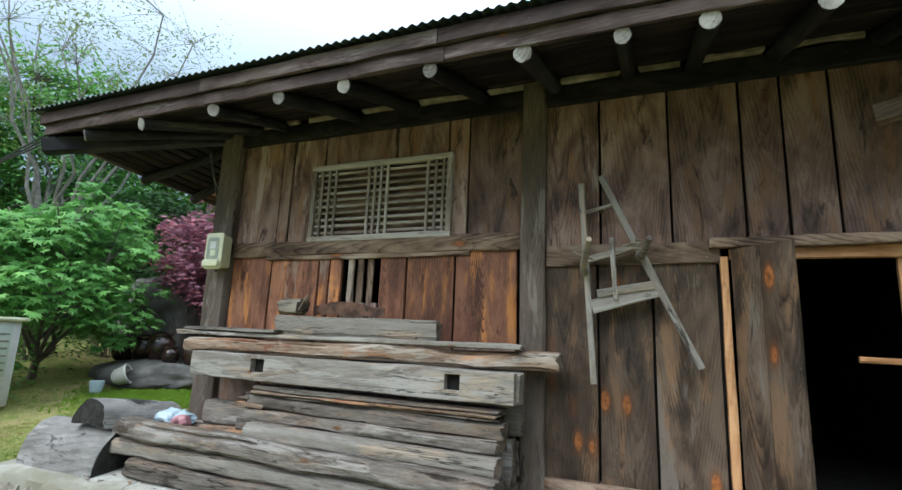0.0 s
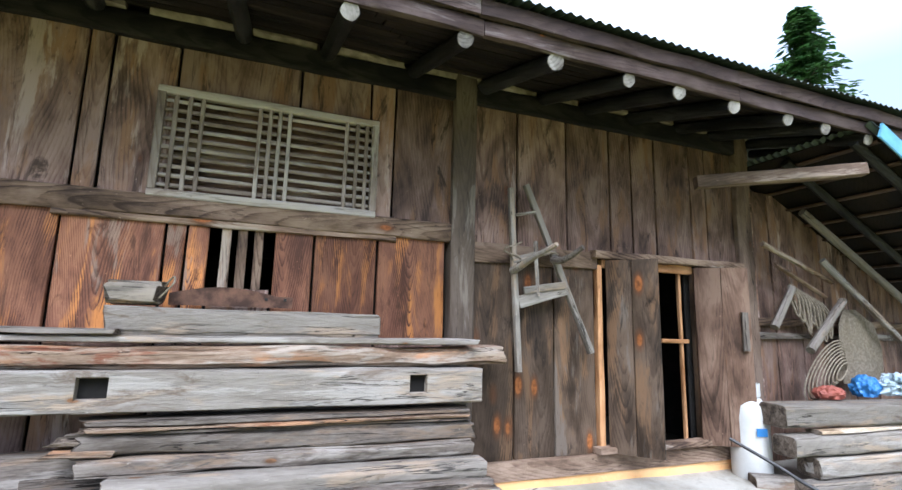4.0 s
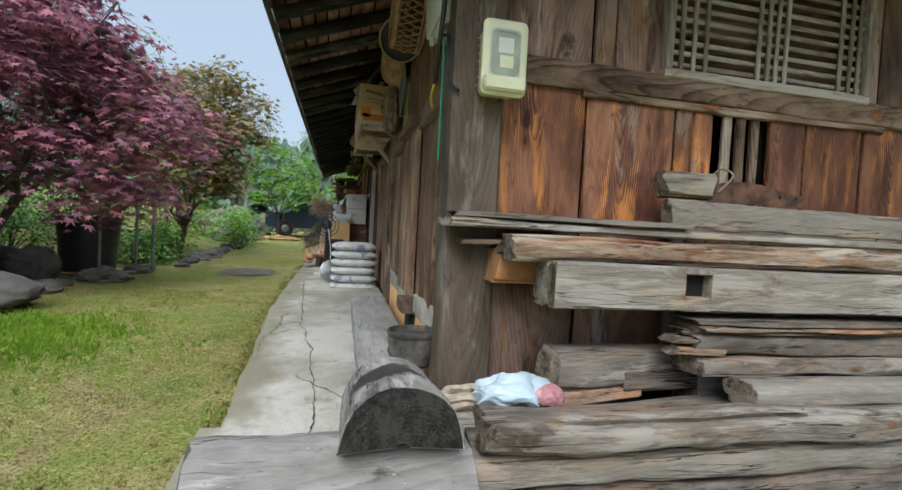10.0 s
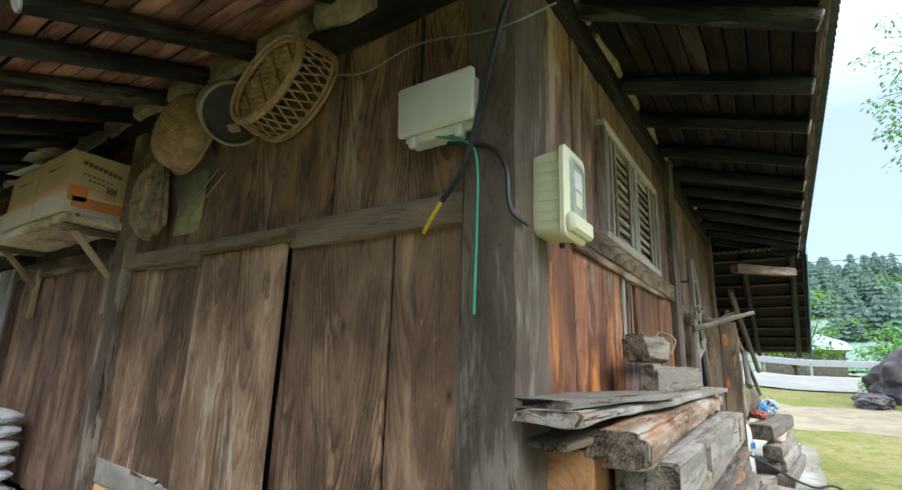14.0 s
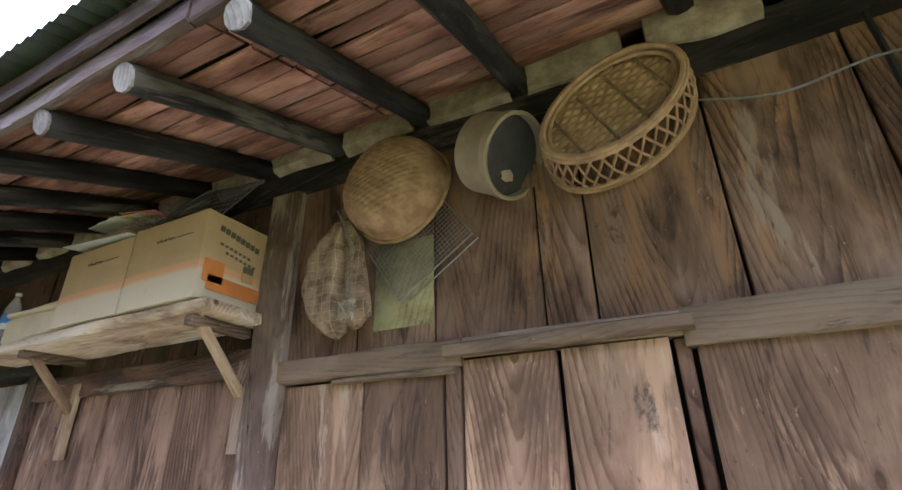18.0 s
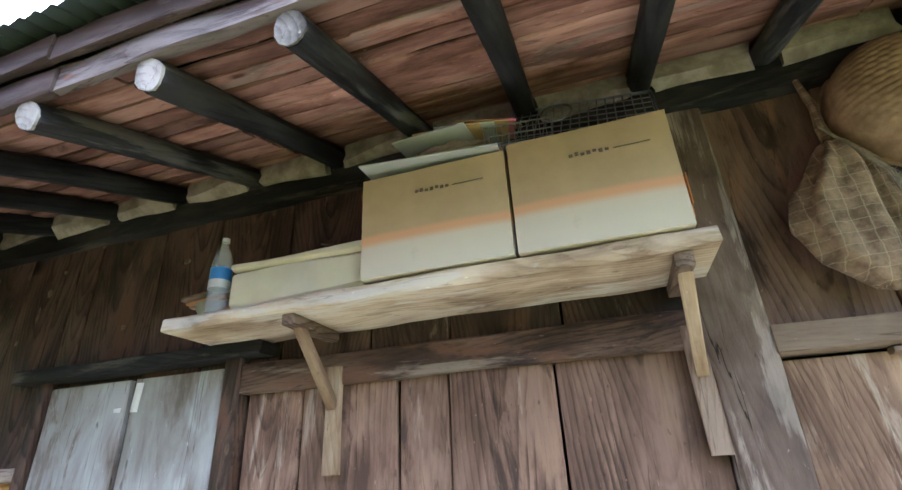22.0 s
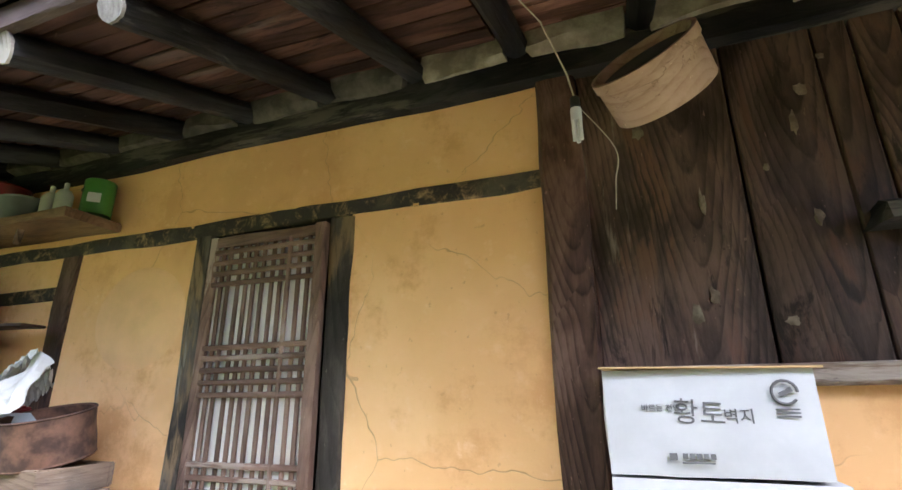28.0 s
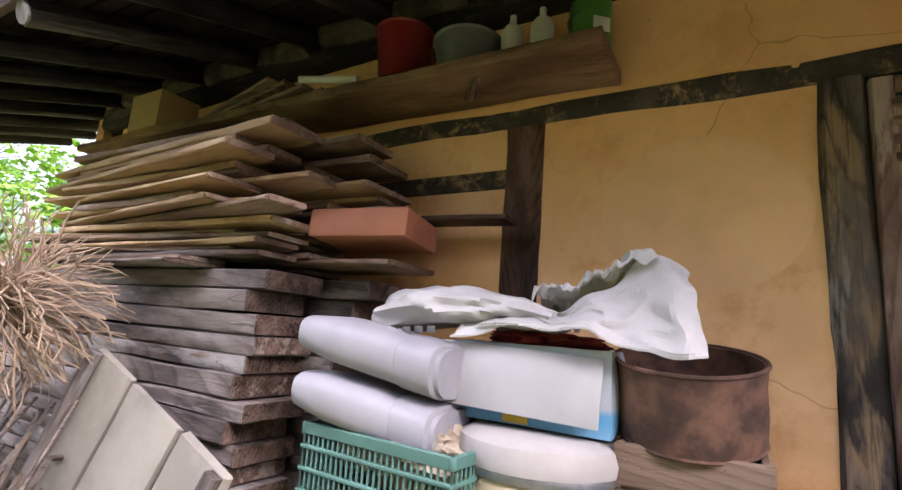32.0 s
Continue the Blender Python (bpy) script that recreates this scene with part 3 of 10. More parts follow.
WHITE = plain("white_paint", (0.60, 0.60, 0.585), 0.5, var=0.12)
DAUB = plain("pale_lime_daub", (0.46, 0.425, 0.37), 0.9, var=0.35, scale=6.0, bump=0.5)
STONE = plain("grey_rock", (0.156, 0.1443, 0.1287), 0.9, var=0.5, scale=2.2, bump=1.0, dark=(0.0663, 0.06084, 0.0546), fine=25)


def ochre():
    n = Nodes("ochre_plaster", 0.9)
    v = n.coords(world=True)
    a = n.noise(v, 1.1, 5.0, 0.55)
    b = n.noise(v, 14.0, 4.0, 0.6)
    c = n.mix(n.rng(a, 0.35, 0.7), (0.80, 0.455, 0.19), (0.90, 0.555, 0.265))
    c = n.mix(n.rng(n.noise(v, 30.0, 3.0, 0.6), 0.66, 0.74, 0, 0.4), c, (0.45, 0.22, 0.09))
    c = n.mix(n.rng(n.noise(v, 2.7, 7.0, 0.7), 0.50, 0.66, 0, 0.75), c, (0.68, 0.345, 0.13))
    c = n.mix(n.rng(n.noise(v, 0.7, 5.0, 0.6), 0.50, 0.66, 0, 0.55), c, (0.62, 0.33, 0.135))
    c = n.mix(n.rng(n.noise(v, 6.0, 6.0, 0.75), 0.60, 0.72, 0, 0.5), c, (0.93, 0.63, 0.36))
    c = n.mix(n.rng(b, 0.55, 0.75, 0, 0.25), c, (0.92, 0.62, 0.36))
    crack = n.voronoi(n.mix(0.12, v, n.node("ShaderNodeTexNoise").outputs["Color"], "ADD"), 0.9, "DISTANCE_TO_EDGE")
    ck = n.m("MULTIPLY", n.rng(crack, 0.0025, 0.0), n.rng(n.noise(v, 0.8, 2.0), 0.46, 0.56))
    c = n.mix(n.m("MULTIPLY", ck, 0.45), c, (0.25, 0.14, 0.06))
    h = n.m("ADD", n.m("MULTIPLY", b, 0.5), n.m("MULTIPLY", n.noise(v, 5.0, 4.0), 0.8))
    return n.done(c, 0.9, n.bump(n.m("SUBTRACT", h, ck), 0.35, 0.008))


def concrete():
    n = Nodes("worn_concrete", 0.85)
    v = n.coords(world=True)
    a = n.noise(v, 1.1, 6.0, 0.62, 0.4)
    b = n.noise(v, 7.0, 5.0, 0.65)
    f = n.noise(v, 70.0, 3.0, 0.7)
    c = n.mix(n.rng(a, 0.36, 0.62), (0.27, 0.25, 0.21), (0.45, 0.43, 0.385))
    c = n.mix(n.rng(b, 0.52, 0.72, 0, 0.55), c, (0.20, 0.185, 0.15))
    c = n.mix(n.rng(n.noise(v, 2.3, 7.0, 0.75), 0.56, 0.68, 0, 0.6), c, (0.13, 0.125, 0.085))
    c = n.mix(n.rng(f, 0.45, 0.7, 0, 0.22), c, (0.16, 0.15, 0.13))
    sep = n.node("ShaderNodeSeparateXYZ")
    n.put(sep.inputs[0], v)
    rim = n.m("MINIMUM", n.m("ADD", sep.outputs[0], 5.60), n.m("SUBTRACT", sep.outputs[1], 2.72))
    rim = n.m("MULTIPLY_ADD", n.m("SUBTRACT", n.noise(v, 2.6, 6.0, 0.65), 0.5), 0.75, rim)
    c = n.mix(n.rng(rim, 0.36, 0.10, 0, 0.75), c, (0.155, 0.140, 0.085))
    wob = n.node("ShaderNodeTexNoise")
    n.put(wob.inputs["Vector"], v)
    wob.inputs["Scale"].default_value, wob.inputs["Detail"].default_value = 3.0, 6.0
    e = n.voronoi(n.mix(0.30, v, wob.outputs["Color"], "ADD"), 0.55, "DISTANCE_TO_EDGE")
    ck = n.m("MULTIPLY", n.rng(e, 0.005, 0.001), n.rng(n.noise(v, 0.5, 2.0), 0.47, 0.52))
    c = n.mix(n.m("MULTIPLY", ck, 0.85), c, (0.05, 0.045, 0.035))
    h = n.m("SUBTRACT", n.m("ADD", n.m("MULTIPLY", f, 0.25), b), n.m("MULTIPLY", ck, 1.5))
    return n.done(c, 0.85, n.bump(h, 0.5, 0.012))


CONC = concrete()
PLASTER = ochre()


def lawn():
    n = Nodes("mossy_lawn", 0.95, spec=0.2)
    v = n.coords(world=True)
    a = n.noise(v, 0.50, 6.0, 0.62, 0.6)
    b = n.noise(v, 3.2, 7.0, 0.72, 0.5)
    f = n.noise(v, 48.0, 4.0, 0.75)
    c = n.mix(n.rng(a, 0.40, 0.60), (0.215, 0.225, 0.055), (0.335, 0.275, 0.115))
    c = n.mix(n.rng(b, 0.47, 0.62, 0, 0.85), c, (0.15, 0.215, 0.034))
    c = n.mix(n.rng(n.noise(v, 1.3, 7.0, 0.72, 0.5), 0.54, 0.66, 0, 0.8), c, (0.31, 0.215, 0.13))
    c = n.mix(n.rng(n.noise(v, 9.0, 5.0, 0.7), 0.56, 0.68, 0, 0.6), c, (0.38, 0.35, 0.15))
    c = n.mix(n.rng(n.noise(v, 5.5, 6.0, 0.75, 0.3), 0.58, 0.66, 0, 0.7), c, (0.085, 0.095, 0.03))
    c = n.mix(n.rng(n.noise(v, 22.0, 5.0, 0.75), 0.53, 0.64, 0, 0.6), c, (0.42, 0.42, 0.15))
    c = n.mix(n.rng(f, 0.48, 0.62, 0, 0.8), c, (0.05, 0.055, 0.02))
    return n.done(c, 0.95, n.bump(n.m("ADD", f, b), 0.9, 0.03))


LAWN = lawn()


def smeared():
    """A sooted rail half covered with smeared ochre plaster."""
    n = Nodes("smeared_sooty_rail", 0.85)
    v = n.coords(world=True)
    a = n.noise(v, 9.0, 8.0, 0.78, 0.4)
    f = n.noise(v, 40.0, 4.0, 0.7)
    c = n.mix(n.rng(a, 0.50, 0.68), (0.036, 0.029, 0.024), (0.40, 0.265, 0.135))
    c = n.mix(n.rng(n.noise(v, 3.0, 5.0, 0.6), 0.52, 0.66, 0, 0.7), c, (0.10, 0.085, 0.055))
    c = n.mix(n.rng(f, 0.5, 0.72, 0, 0.5), c, (0.03, 0.025, 0.02))
    return n.done(c, 0.85, n.bump(n.m("ADD", a, n.m("MULTIPLY", f, 0.4)), 0.7, 0.012))


SMEAR = smeared()

# ---- ground and platform ----
def ground_sheet():
    g = Geo()
    xs = [-400, -150, -60, -30, -22] + [-18 + 0.35 * i for i in range(80)] + [12, 16, 22, 30, 60, 150, 400]
    ys = [-400, -150, -60, -30, -18, -12, -8] + [-6 + 0.35 * i for i in range(92)] + [28, 34, 45, 70, 150, 400]
    nx, ny = len(xs), len(ys)
    g.add([(x, y, GZ(x, y)) for x in xs for y in ys], [(i * ny + j, (i + 1) * ny + j, (i + 1) * ny + j + 1, i * ny + j + 1) for i in range(nx - 1) for j in range(ny - 1)])
    return g


solo("ground", ground_sheet(), LAWN, kind="structure", label="mossy thin lawn with worn brown patches", category="ground")


def edge_x(y):
    return -5.47 - 0.035 * min(max(y - 3, 0), 4) + 0.03 * noise.noise((y * 0.9, 1, 0))


def edge_y(x):
    return 2.78 + 0.04 * noise.noise((x * 0.9, 5, 0)) - 0.02 * x * 0.2


def platform():
    g = Geo()
    nb, na = 420, 420
    for arm, n, rng in (("B", nb, (3.2, 19.0)), ("A", na, (-5.6, 7.0))):
        rows = []
        for i in range(n + 1):
            s = rng[0] + (rng[1] - rng[0]) * i / n
            jag = 0.030 * noise.noise((s * 2.1, 2, 4)) + 0.012 * noise.noise((s * 7.0, 8, 1)) + 0.006 * noise.noise((s * 13.0, 8, 1))
            if arm == "B":
                e = edge_x(s) + jag
                zl, zt = GZ(e, s), FZ(e, s)
                pts = [(e - 0.03 + 0.012 * noise.noise((s * 3, 1, 9)), s, zl - 0.25), (e - 0.015 + 0.012 * noise.noise((s * 4, 5, 9)), s, zl * 0.6 + zt * 0.4)]
                pts += [(e + d, s, FZ(e + d, s) - k + 0.005 * noise.noise((s * 2, d * 3, 1))) for d, k in ((0, 0.035), (0.035, 0.006), (0.3, 0), (0.7, 0), (1.28, 0))]
            else:
                e = edge_y(s) + jag
                zl, zt = GZ(s, e), FZ(s, e)
                pts = [(s, e - 0.03 + 0.014 * noise.noise((s * 3, 1, 9)), zl - 0.25), (s, e - 0.015 + 0.014 * noise.noise((s * 4, 5, 9)), zl * 0.6 + zt * 0.4)]
                pts += [(s, e + d, FZ(s, e + d) - k + 0.012 * noise.noise((s * 2, d * 3, 1))) for d, k in ((0, 0.05), (0.045, 0.010), (0.3, 0), (0.7, 0), (1.33, 0))]
            rows.append(pts)
        verts = [p for r in rows for p in r]
        m = 7
        faces = []
        for i in range(n):
            for j in range(m - 1):
                q = (i * m + j, i * m + j + 1, (i + 1) * m + j + 1, (i + 1) * m + j)
                faces.append(q if arm == "B" else q[::-1])
        g.add(verts, faces)
    return g


solo("pavement", platform(), CONC, kind="structure", label="cracked pale concrete platform around the old house", category="pavement")

def crack(pts, w, seed):
    """A wandering crack across the slab: a narrow dark strip of uneven width."""
    fine = []
    for (ax, ay), (bx, by) in zip(pts, pts[1:]):
        k = max(2, int(math.hypot(bx - ax, by - ay) / 0.035))
        fine += [(ax + (bx - ax) * i / k, ay + (by - ay) * i / k) for i in range(k)]
    rows = []
    for i, (x, y) in enumerate(fine):
        x += 0.035 * noise.noise((y * 4 + seed, x * 4, 1)) + 0.015 * noise.noise((y * 14, x * 14, seed))
        y += 0.035 * noise.noise((y * 4, x * 4 + seed, 9))
        q = w * (0.35 + abs(noise.noise((i * 0.31, seed, 2))) * 1.6)
        z = FZ(x, y) + 0.004 + 0.006 * abs(noise.noise((x * 1.7, y * 1.7, 2)))
        rows.append([(x - q * 0.7, y - q * 0.7, z), (x + q * 0.7, y + q * 0.7, z)])
    n = len(rows)
    return Geo().add([p for r in rows for p in r], [(2 * i, 2 * i + 1, 2 * i + 3, 2 * i + 2) for i in range(n - 1)])


CRACKM = plain("dirt_filled_crack", (0.055, 0.048, 0.036), 0.95, var=0.3)
for i, (pts, w) in enumerate((([(-5.40, 9.2), (-5.37, 8.76), (-5.25, 6.7), (-5.23, 6.22), (-5.09, 5.4), (-5.08, 4.95), (-5.02, 4.49), (-5.02, 4.0), (-5.1, 3.5)], 0.008), ([(-5.22, 6.2), (-5.40, 6.33), (-5.55, 6.38)], 0.006), ([(-5.37, 8.76), (-4.9, 8.9), (-4.4, 8.85)], 0.005), ([(-3.10, 3.2), (-3.13, 3.06), (-3.25, 2.85)], 0.007), ([(-0.7, 3.5), (-0.9, 3.1), (-0.8, 2.8)], 0.006))):
    part("crack", crack(pts, w, i * 3 + 1), CRACKM, bpy.data.objects["pavement"], "dirt-filled crack", smooth=0)

RUBBLE = plain("pale_rubble", (0.33, 0.29, 0.23), 0.95, var=0.45, scale=5, bump=0.9, dark=(0.15, 0.13, 0.10), fine=30)
pavement = bpy.data.objects["pavement"]
rb = random.Random(21)
for i in range(18):
    if i < 10:
        x = -5.55 + 0.17 * i + rb.uniform(-0.04, 0.04)
        y = edge_y(x) - 0.015
        w, d = rb.uniform(0.05, 0.13), 0.06
    else:
        y = 2.80 + 0.17 * (i - 10) + rb.uniform(-0.04, 0.04)
        x = edge_x(max(y, 3.0)) - 0.015
        w, d = 0.06, rb.uniform(0.08, 0.12)
    zt = FZ(x, y) - 0.07
    zb = GZ(x, y) - 0.05
    part("stone", Geo().blob(w, d, max(0.04, (zt - zb) / 2 * rb.uniform(0.6, 1.0)), 0.4, 1.6, 900 + i, 3, Matrix.Translation((x, y, (zt + zb) / 2))), RUBBLE, pavement, smooth=50)

# ---- walls ----
WA, WB = 3.91, -4.30


def board_a(parent, x0, x1, z0, z1, mat, y=WA, t=0.035, seed=0, name="plank", rough=0.003, gap=0.018, lean=0.0, rag=0.0):
    """An upright board in the gable wall."""
    w = x1 - x0 - gap
    off = 0.012 * noise.noise((seed * 3.3, 1, 2))
    m = axes(((x0 + x1) / 2, y + t / 2 + off, (z0 + z1) / 2), (lean, 0, 1), (1, 0, 0))
    return part(name, Geo().beam(z1 - z0, w, t, max(4, int((z1 - z0) * 5)), rough, seed, 0.004, rag), mat, parent, m=m)


def board_b(parent, y0, y1, z0, z1, mat, x=WB, t=0.035, seed=0, name="plank", rough=0.003, gap=0.011, lean=0.0, rag=0.0):
    """An upright board in the long side wall."""
    w = y1 - y0 - gap
    off = 0.022 * noise.noise((seed * 4.3, 7, 2))
    m = axes((x + t / 2 + off, (y0 + y1) / 2, (z0 + z1) / 2), (0, lean, 1), (0, 1, 0))
    return part(name, Geo().beam(z1 - z0, w, t, max(4, int((z1 - z0) * 5)), rough, seed, 0.004, rag), mat, parent, m=m)


def rail_a(parent, x0, x1, z0, z1, mat, y=WA - 0.04, t=0.10, seed=0, name="rail", rough=0.006, **kw):
    m = axes(((x0 + x1) / 2, y + t / 2, (z0 + z1) / 2), (1, 0, 0), (0, 0, 1))
    return part(name, Geo().beam(x1 - x0, z1 - z0, t, max(6, int((x1 - x0) * 5)), rough, seed, 0.006, **kw), mat, parent, m=m)


def rail_b(parent, y0, y1, z0, z1, mat, x=WB - 0.04, t=0.10, seed=0, name="rail", rough=0.006, **kw):
    m = axes((x + t / 2, (y0 + y1) / 2, (z0 + z1) / 2), (0, 1, 0), (0, 0, 1))
    return part(name, Geo().beam(y1 - y0, z1 - z0, t, max(6, int((y1 - y0) * 5)), rough, seed, 0.006, **kw), mat, parent, m=m)


def post(name, x0, x1, y0, y1, z0, z1, mat, parent, seed):
    m = axes(((x0 + x1) / 2, (y0 + y1) / 2, (z0 + z1) / 2), (0, 0, 1), (1, 0, 0))
    return part(name, Geo().beam(z1 - z0, x1 - x0, y1 - y0, 14, 0.007, seed, 0.012), mat, parent, m=m)


TOP = 3.22
PAPER = plain("door_paper", (0.84, 0.82, 0.78), 0.9, var=0.12, scale=3.0)
wall_a = thing("wall_south", (-1, WA, 0), "plank gable wall of dark weathered pine", "wall", kind="structure")
# upper boards
for i, (a, b) in enumerate(((-4.10, -3.56), (-3.56, -3.42), (-3.42, -3.02), (-1.66, -1.46), (-1.46, -0.92))):
    board_a(wall_a, a, b, 1.86, TOP, W_UPPER, seed=i)
board_a(wall_a, -3.02, -2.2, 2.70, TOP, W_UPPER, seed=8)
board_a(wall_a, -2.2, -1.66, 2.70, TOP, W_UPPER, seed=9)
for i, (a, b) in enumerate(((-0.80, -0.34), (-0.34, 0.17), (0.17, 0.655), (0.655, 0.92), (0.92, 1.21), (1.21, 1.67), (1.67, 1.89), (1.89, 2.28))):
    board_a(wall_a, a, b, 1.80, TOP, W_UPPER, seed=20 + i)
# lower boards, oiled
for i, (a, b) in enumerate(((-4.10, -3.58), (-3.58, -2.99), (-2.99, -2.865), (-2.865, -2.72), (-2.31, -2.03), (-2.03, -1.56), (-1.56, -1.00))):
    board_a(wall_a, a, b, 1.02, 1.84, W_RED, seed=40 + i)
    board_a(wall_a, a, b, 0.10, 1.016, W_UPPER, seed=240 + i)
board_a(wall_a, -2.72, -2.31, 0.10, 1.36, W_UPPER, seed=48)
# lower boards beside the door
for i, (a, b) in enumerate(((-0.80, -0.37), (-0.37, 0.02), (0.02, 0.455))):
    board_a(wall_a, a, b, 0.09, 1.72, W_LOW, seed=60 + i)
rail_a(wall_a, -4.12, -0.96, 1.815, 1.965, W_BEAM, seed=3, name="rail")
rail_a(wall_a, -3.62, -1.42, 1.775, 1.825, W_BEAM, y=WA - 0.03, t=0.06, seed=4)
rail_a(wall_a, -0.76, 0.47, 1.675, 1.835, W_BEAM, y=WA - 0.03, seed=5)
rail_a(wall_a, -0.80, 2.40, -0.06, 0.09, W_BEAM, y=WA - 0.05, t=0.16, seed=6, name="sill")
rail_a(wall_a, -4.12, -0.95, -0.02, 0.10, W_BEAM, y=WA - 0.02, t=0.14, seed=7, name="sill")
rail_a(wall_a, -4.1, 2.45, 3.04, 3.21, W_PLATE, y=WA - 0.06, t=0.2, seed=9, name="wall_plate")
post("post", -0.965, -0.765, WA - 0.07, WA + 0.12, -0.2, 3.3, W_CORN, wall_a, 11)
post("post", 2.27, 2.47, WA - 0.06, WA + 0.12, -0.25, 3.3, W_POST, wall_a, 12)
post("corner_post", -4.38, -4.10, 3.83, 4.09, -0.2, 3.32, W_CORN, wall_a, 13)
# plastered footing under the sill
footing = Geo().box(3.2, 0.14, 0.30, Matrix.Translation((0.8, WA + 0.04, -0.2)), 0.01)
part("footing", footing, PLASTER, wall_a, "ochre plastered footing")
# slats of the small vent
for i in range(3):
    x = -2.62 + 0.105 * i
    board_a(wall_a, x - 0.03, x + 0.03, 1.34, 1.80, W_BEAM, t=0.03, seed=70 + i, name="slat", gap=0)


def lattice_window():
    w = thing("window_1", (-2.36, WA - 0.04, 1.95), "weathered wooden lattice window with horizontal louvre bars", "window", kind="structure")
    y = WA - 0.055
    x0, x1, z0, z1 = -3.125, -1.60, 1.945, 2.725
    for a, b, c, d in ((x0, x1, z0, z0 + 0.055), (x0, x1, z1 - 0.055, z1)):
        rail_a(w, a, b, c, d, W_LATT, y=y, t=0.07, seed=80 + int(c * 10), name="frame", rough=0.003)
    for a, b in ((x0, x0 + 0.05), (x1 - 0.05, x1)):
        board_a(w, a, b, z0 + 0.05, z1 - 0.05, W_LATT, y=y + 0.003, t=0.064, seed=int(a * 10), name="frame", gap=0)
    for i in range(10):
        z = z0 + 0.09 + i * 0.0665
        rail_a(w, x0 + 0.04, x1 - 0.04, z - 0.014, z + 0.014, W_LATT, y=y + 0.032, t=0.018, seed=90 + i, name="louvre_bar", rough=0.002)
    for x in (-3.01, -2.925, -2.845, -2.47, -2.40, -2.335, -2.265, -1.845, -1.765, -1.69):
        board_a(w, x - 0.014, x + 0.014, z0 + 0.04, z1 - 0.04, W_LATT, y=y + 0.012, t=0.018, seed=int(x * 100), name="lattice_bar", gap=0, rough=0.002)
    part("backing", Geo().box(1.45, 0.02, 0.72, Matrix.Translation((-2.36, WA + 0.05, 2.335))), W_SOOT, w)


lattice_window()

# added near-black boxes for backing and room stop light and stand for shade
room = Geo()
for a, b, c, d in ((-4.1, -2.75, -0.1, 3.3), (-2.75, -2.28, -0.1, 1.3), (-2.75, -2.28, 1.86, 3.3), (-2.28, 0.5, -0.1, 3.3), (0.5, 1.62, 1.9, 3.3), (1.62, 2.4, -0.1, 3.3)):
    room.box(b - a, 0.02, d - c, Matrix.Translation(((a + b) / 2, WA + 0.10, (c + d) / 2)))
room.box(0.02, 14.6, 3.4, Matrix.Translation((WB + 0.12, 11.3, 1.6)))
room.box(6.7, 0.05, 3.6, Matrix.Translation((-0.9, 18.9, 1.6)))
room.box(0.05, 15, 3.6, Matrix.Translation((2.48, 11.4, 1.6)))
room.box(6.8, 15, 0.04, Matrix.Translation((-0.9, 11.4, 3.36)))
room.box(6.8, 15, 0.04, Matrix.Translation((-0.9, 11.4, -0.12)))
solo("wall_inner", room, DARK, kind="structure", label="added near-black lining for the shaded inside of the house", category="wall")

# ---- long side wall ----
wall_b = thing("wall_west", (WB, 9, 0), "long plank wall of brown weathered pine", "wall", kind="structure")
post("post", WB - 0.06, WB + 0.12, 7.06, 7.29, 0.0, 3.15, W_POST, wall_b, 21)
post("post", WB - 0.05, WB + 0.12, 11.855, 12.04, 0.0, 3.15, W_POSTR, wall_b, 22)
# bay one, upper boards
for i, (a, b) in enumerate(((4.08, 4.44), (4.44, 4.95), (4.95, 5.47), (5.47, 5.68), (5.68, 6.19), (6.19, 6.62), (6.62, 7.07))):
    board_b(wall_b, a, b, 1.84, 3.1, W_SIDE_UP, seed=100 + i)
rail_b(wall_b, 4.08, 5.19, 1.755, 1.89, W_RAILB, seed=102, x=WB - 0.05)
rail_b(wall_b, 5.19, 6.10, 1.80, 1.885, W_RAILB, seed=104, x=WB - 0.045)
rail_b(wall_b, 6.04, 7.06, 1.775, 1.885, W_RAILB, seed=105, x=WB - 0.055)
rail_b(wall_b, 5.15, 6.10, 1.80, 1.855, W_RAILB, seed=103, x=WB - 0.11, t=0.07, name="door_head", rag=0.02)
rail_b(wall_b, 6.08, 6.72, 1.745, 1.772, W_RAILB, seed=106, x=WB - 0.05, t=0.05, name="lath")
for i, (a, b) in enumerate(((4.10, 4.50), (4.50, 5.165), (6.14, 6.565), (6.565, 7.06))):
    board_b(wall_b, a, b, 0.44, 1.76, W_SIDE, seed=110 + i)
rail_b(wall_b, 4.08, 7.06, 0.36, 0.46, W_BEAM, seed=112, x=WB + 0.0, name="sill")
rail_b(wall_b, 5.10, 5.36, 0.315, 0.42, W_POST, seed=113, x=WB - 0.12, t=0.13, name="door_sill", rough=0.012)
part("footing", Geo().box(0.10, 2.96, 0.42, Matrix.Translation((WB + 0.05, 5.57, 0.14)), 0.01), PLASTER, wall_b, "ochre mud footing below the sill")
for a, b, c, d in ((4.10, 5.10, 0.32, 0.47), (5.36, 6.22, 0.35, 0.45), (6.20, 7.05, 0.315, 0.47)):
    rail_b(wall_b, a, b, c, d, DAUB, x=WB - 0.022, t=0.05, seed=int(a * 9), name="skirting", rough=0.022)
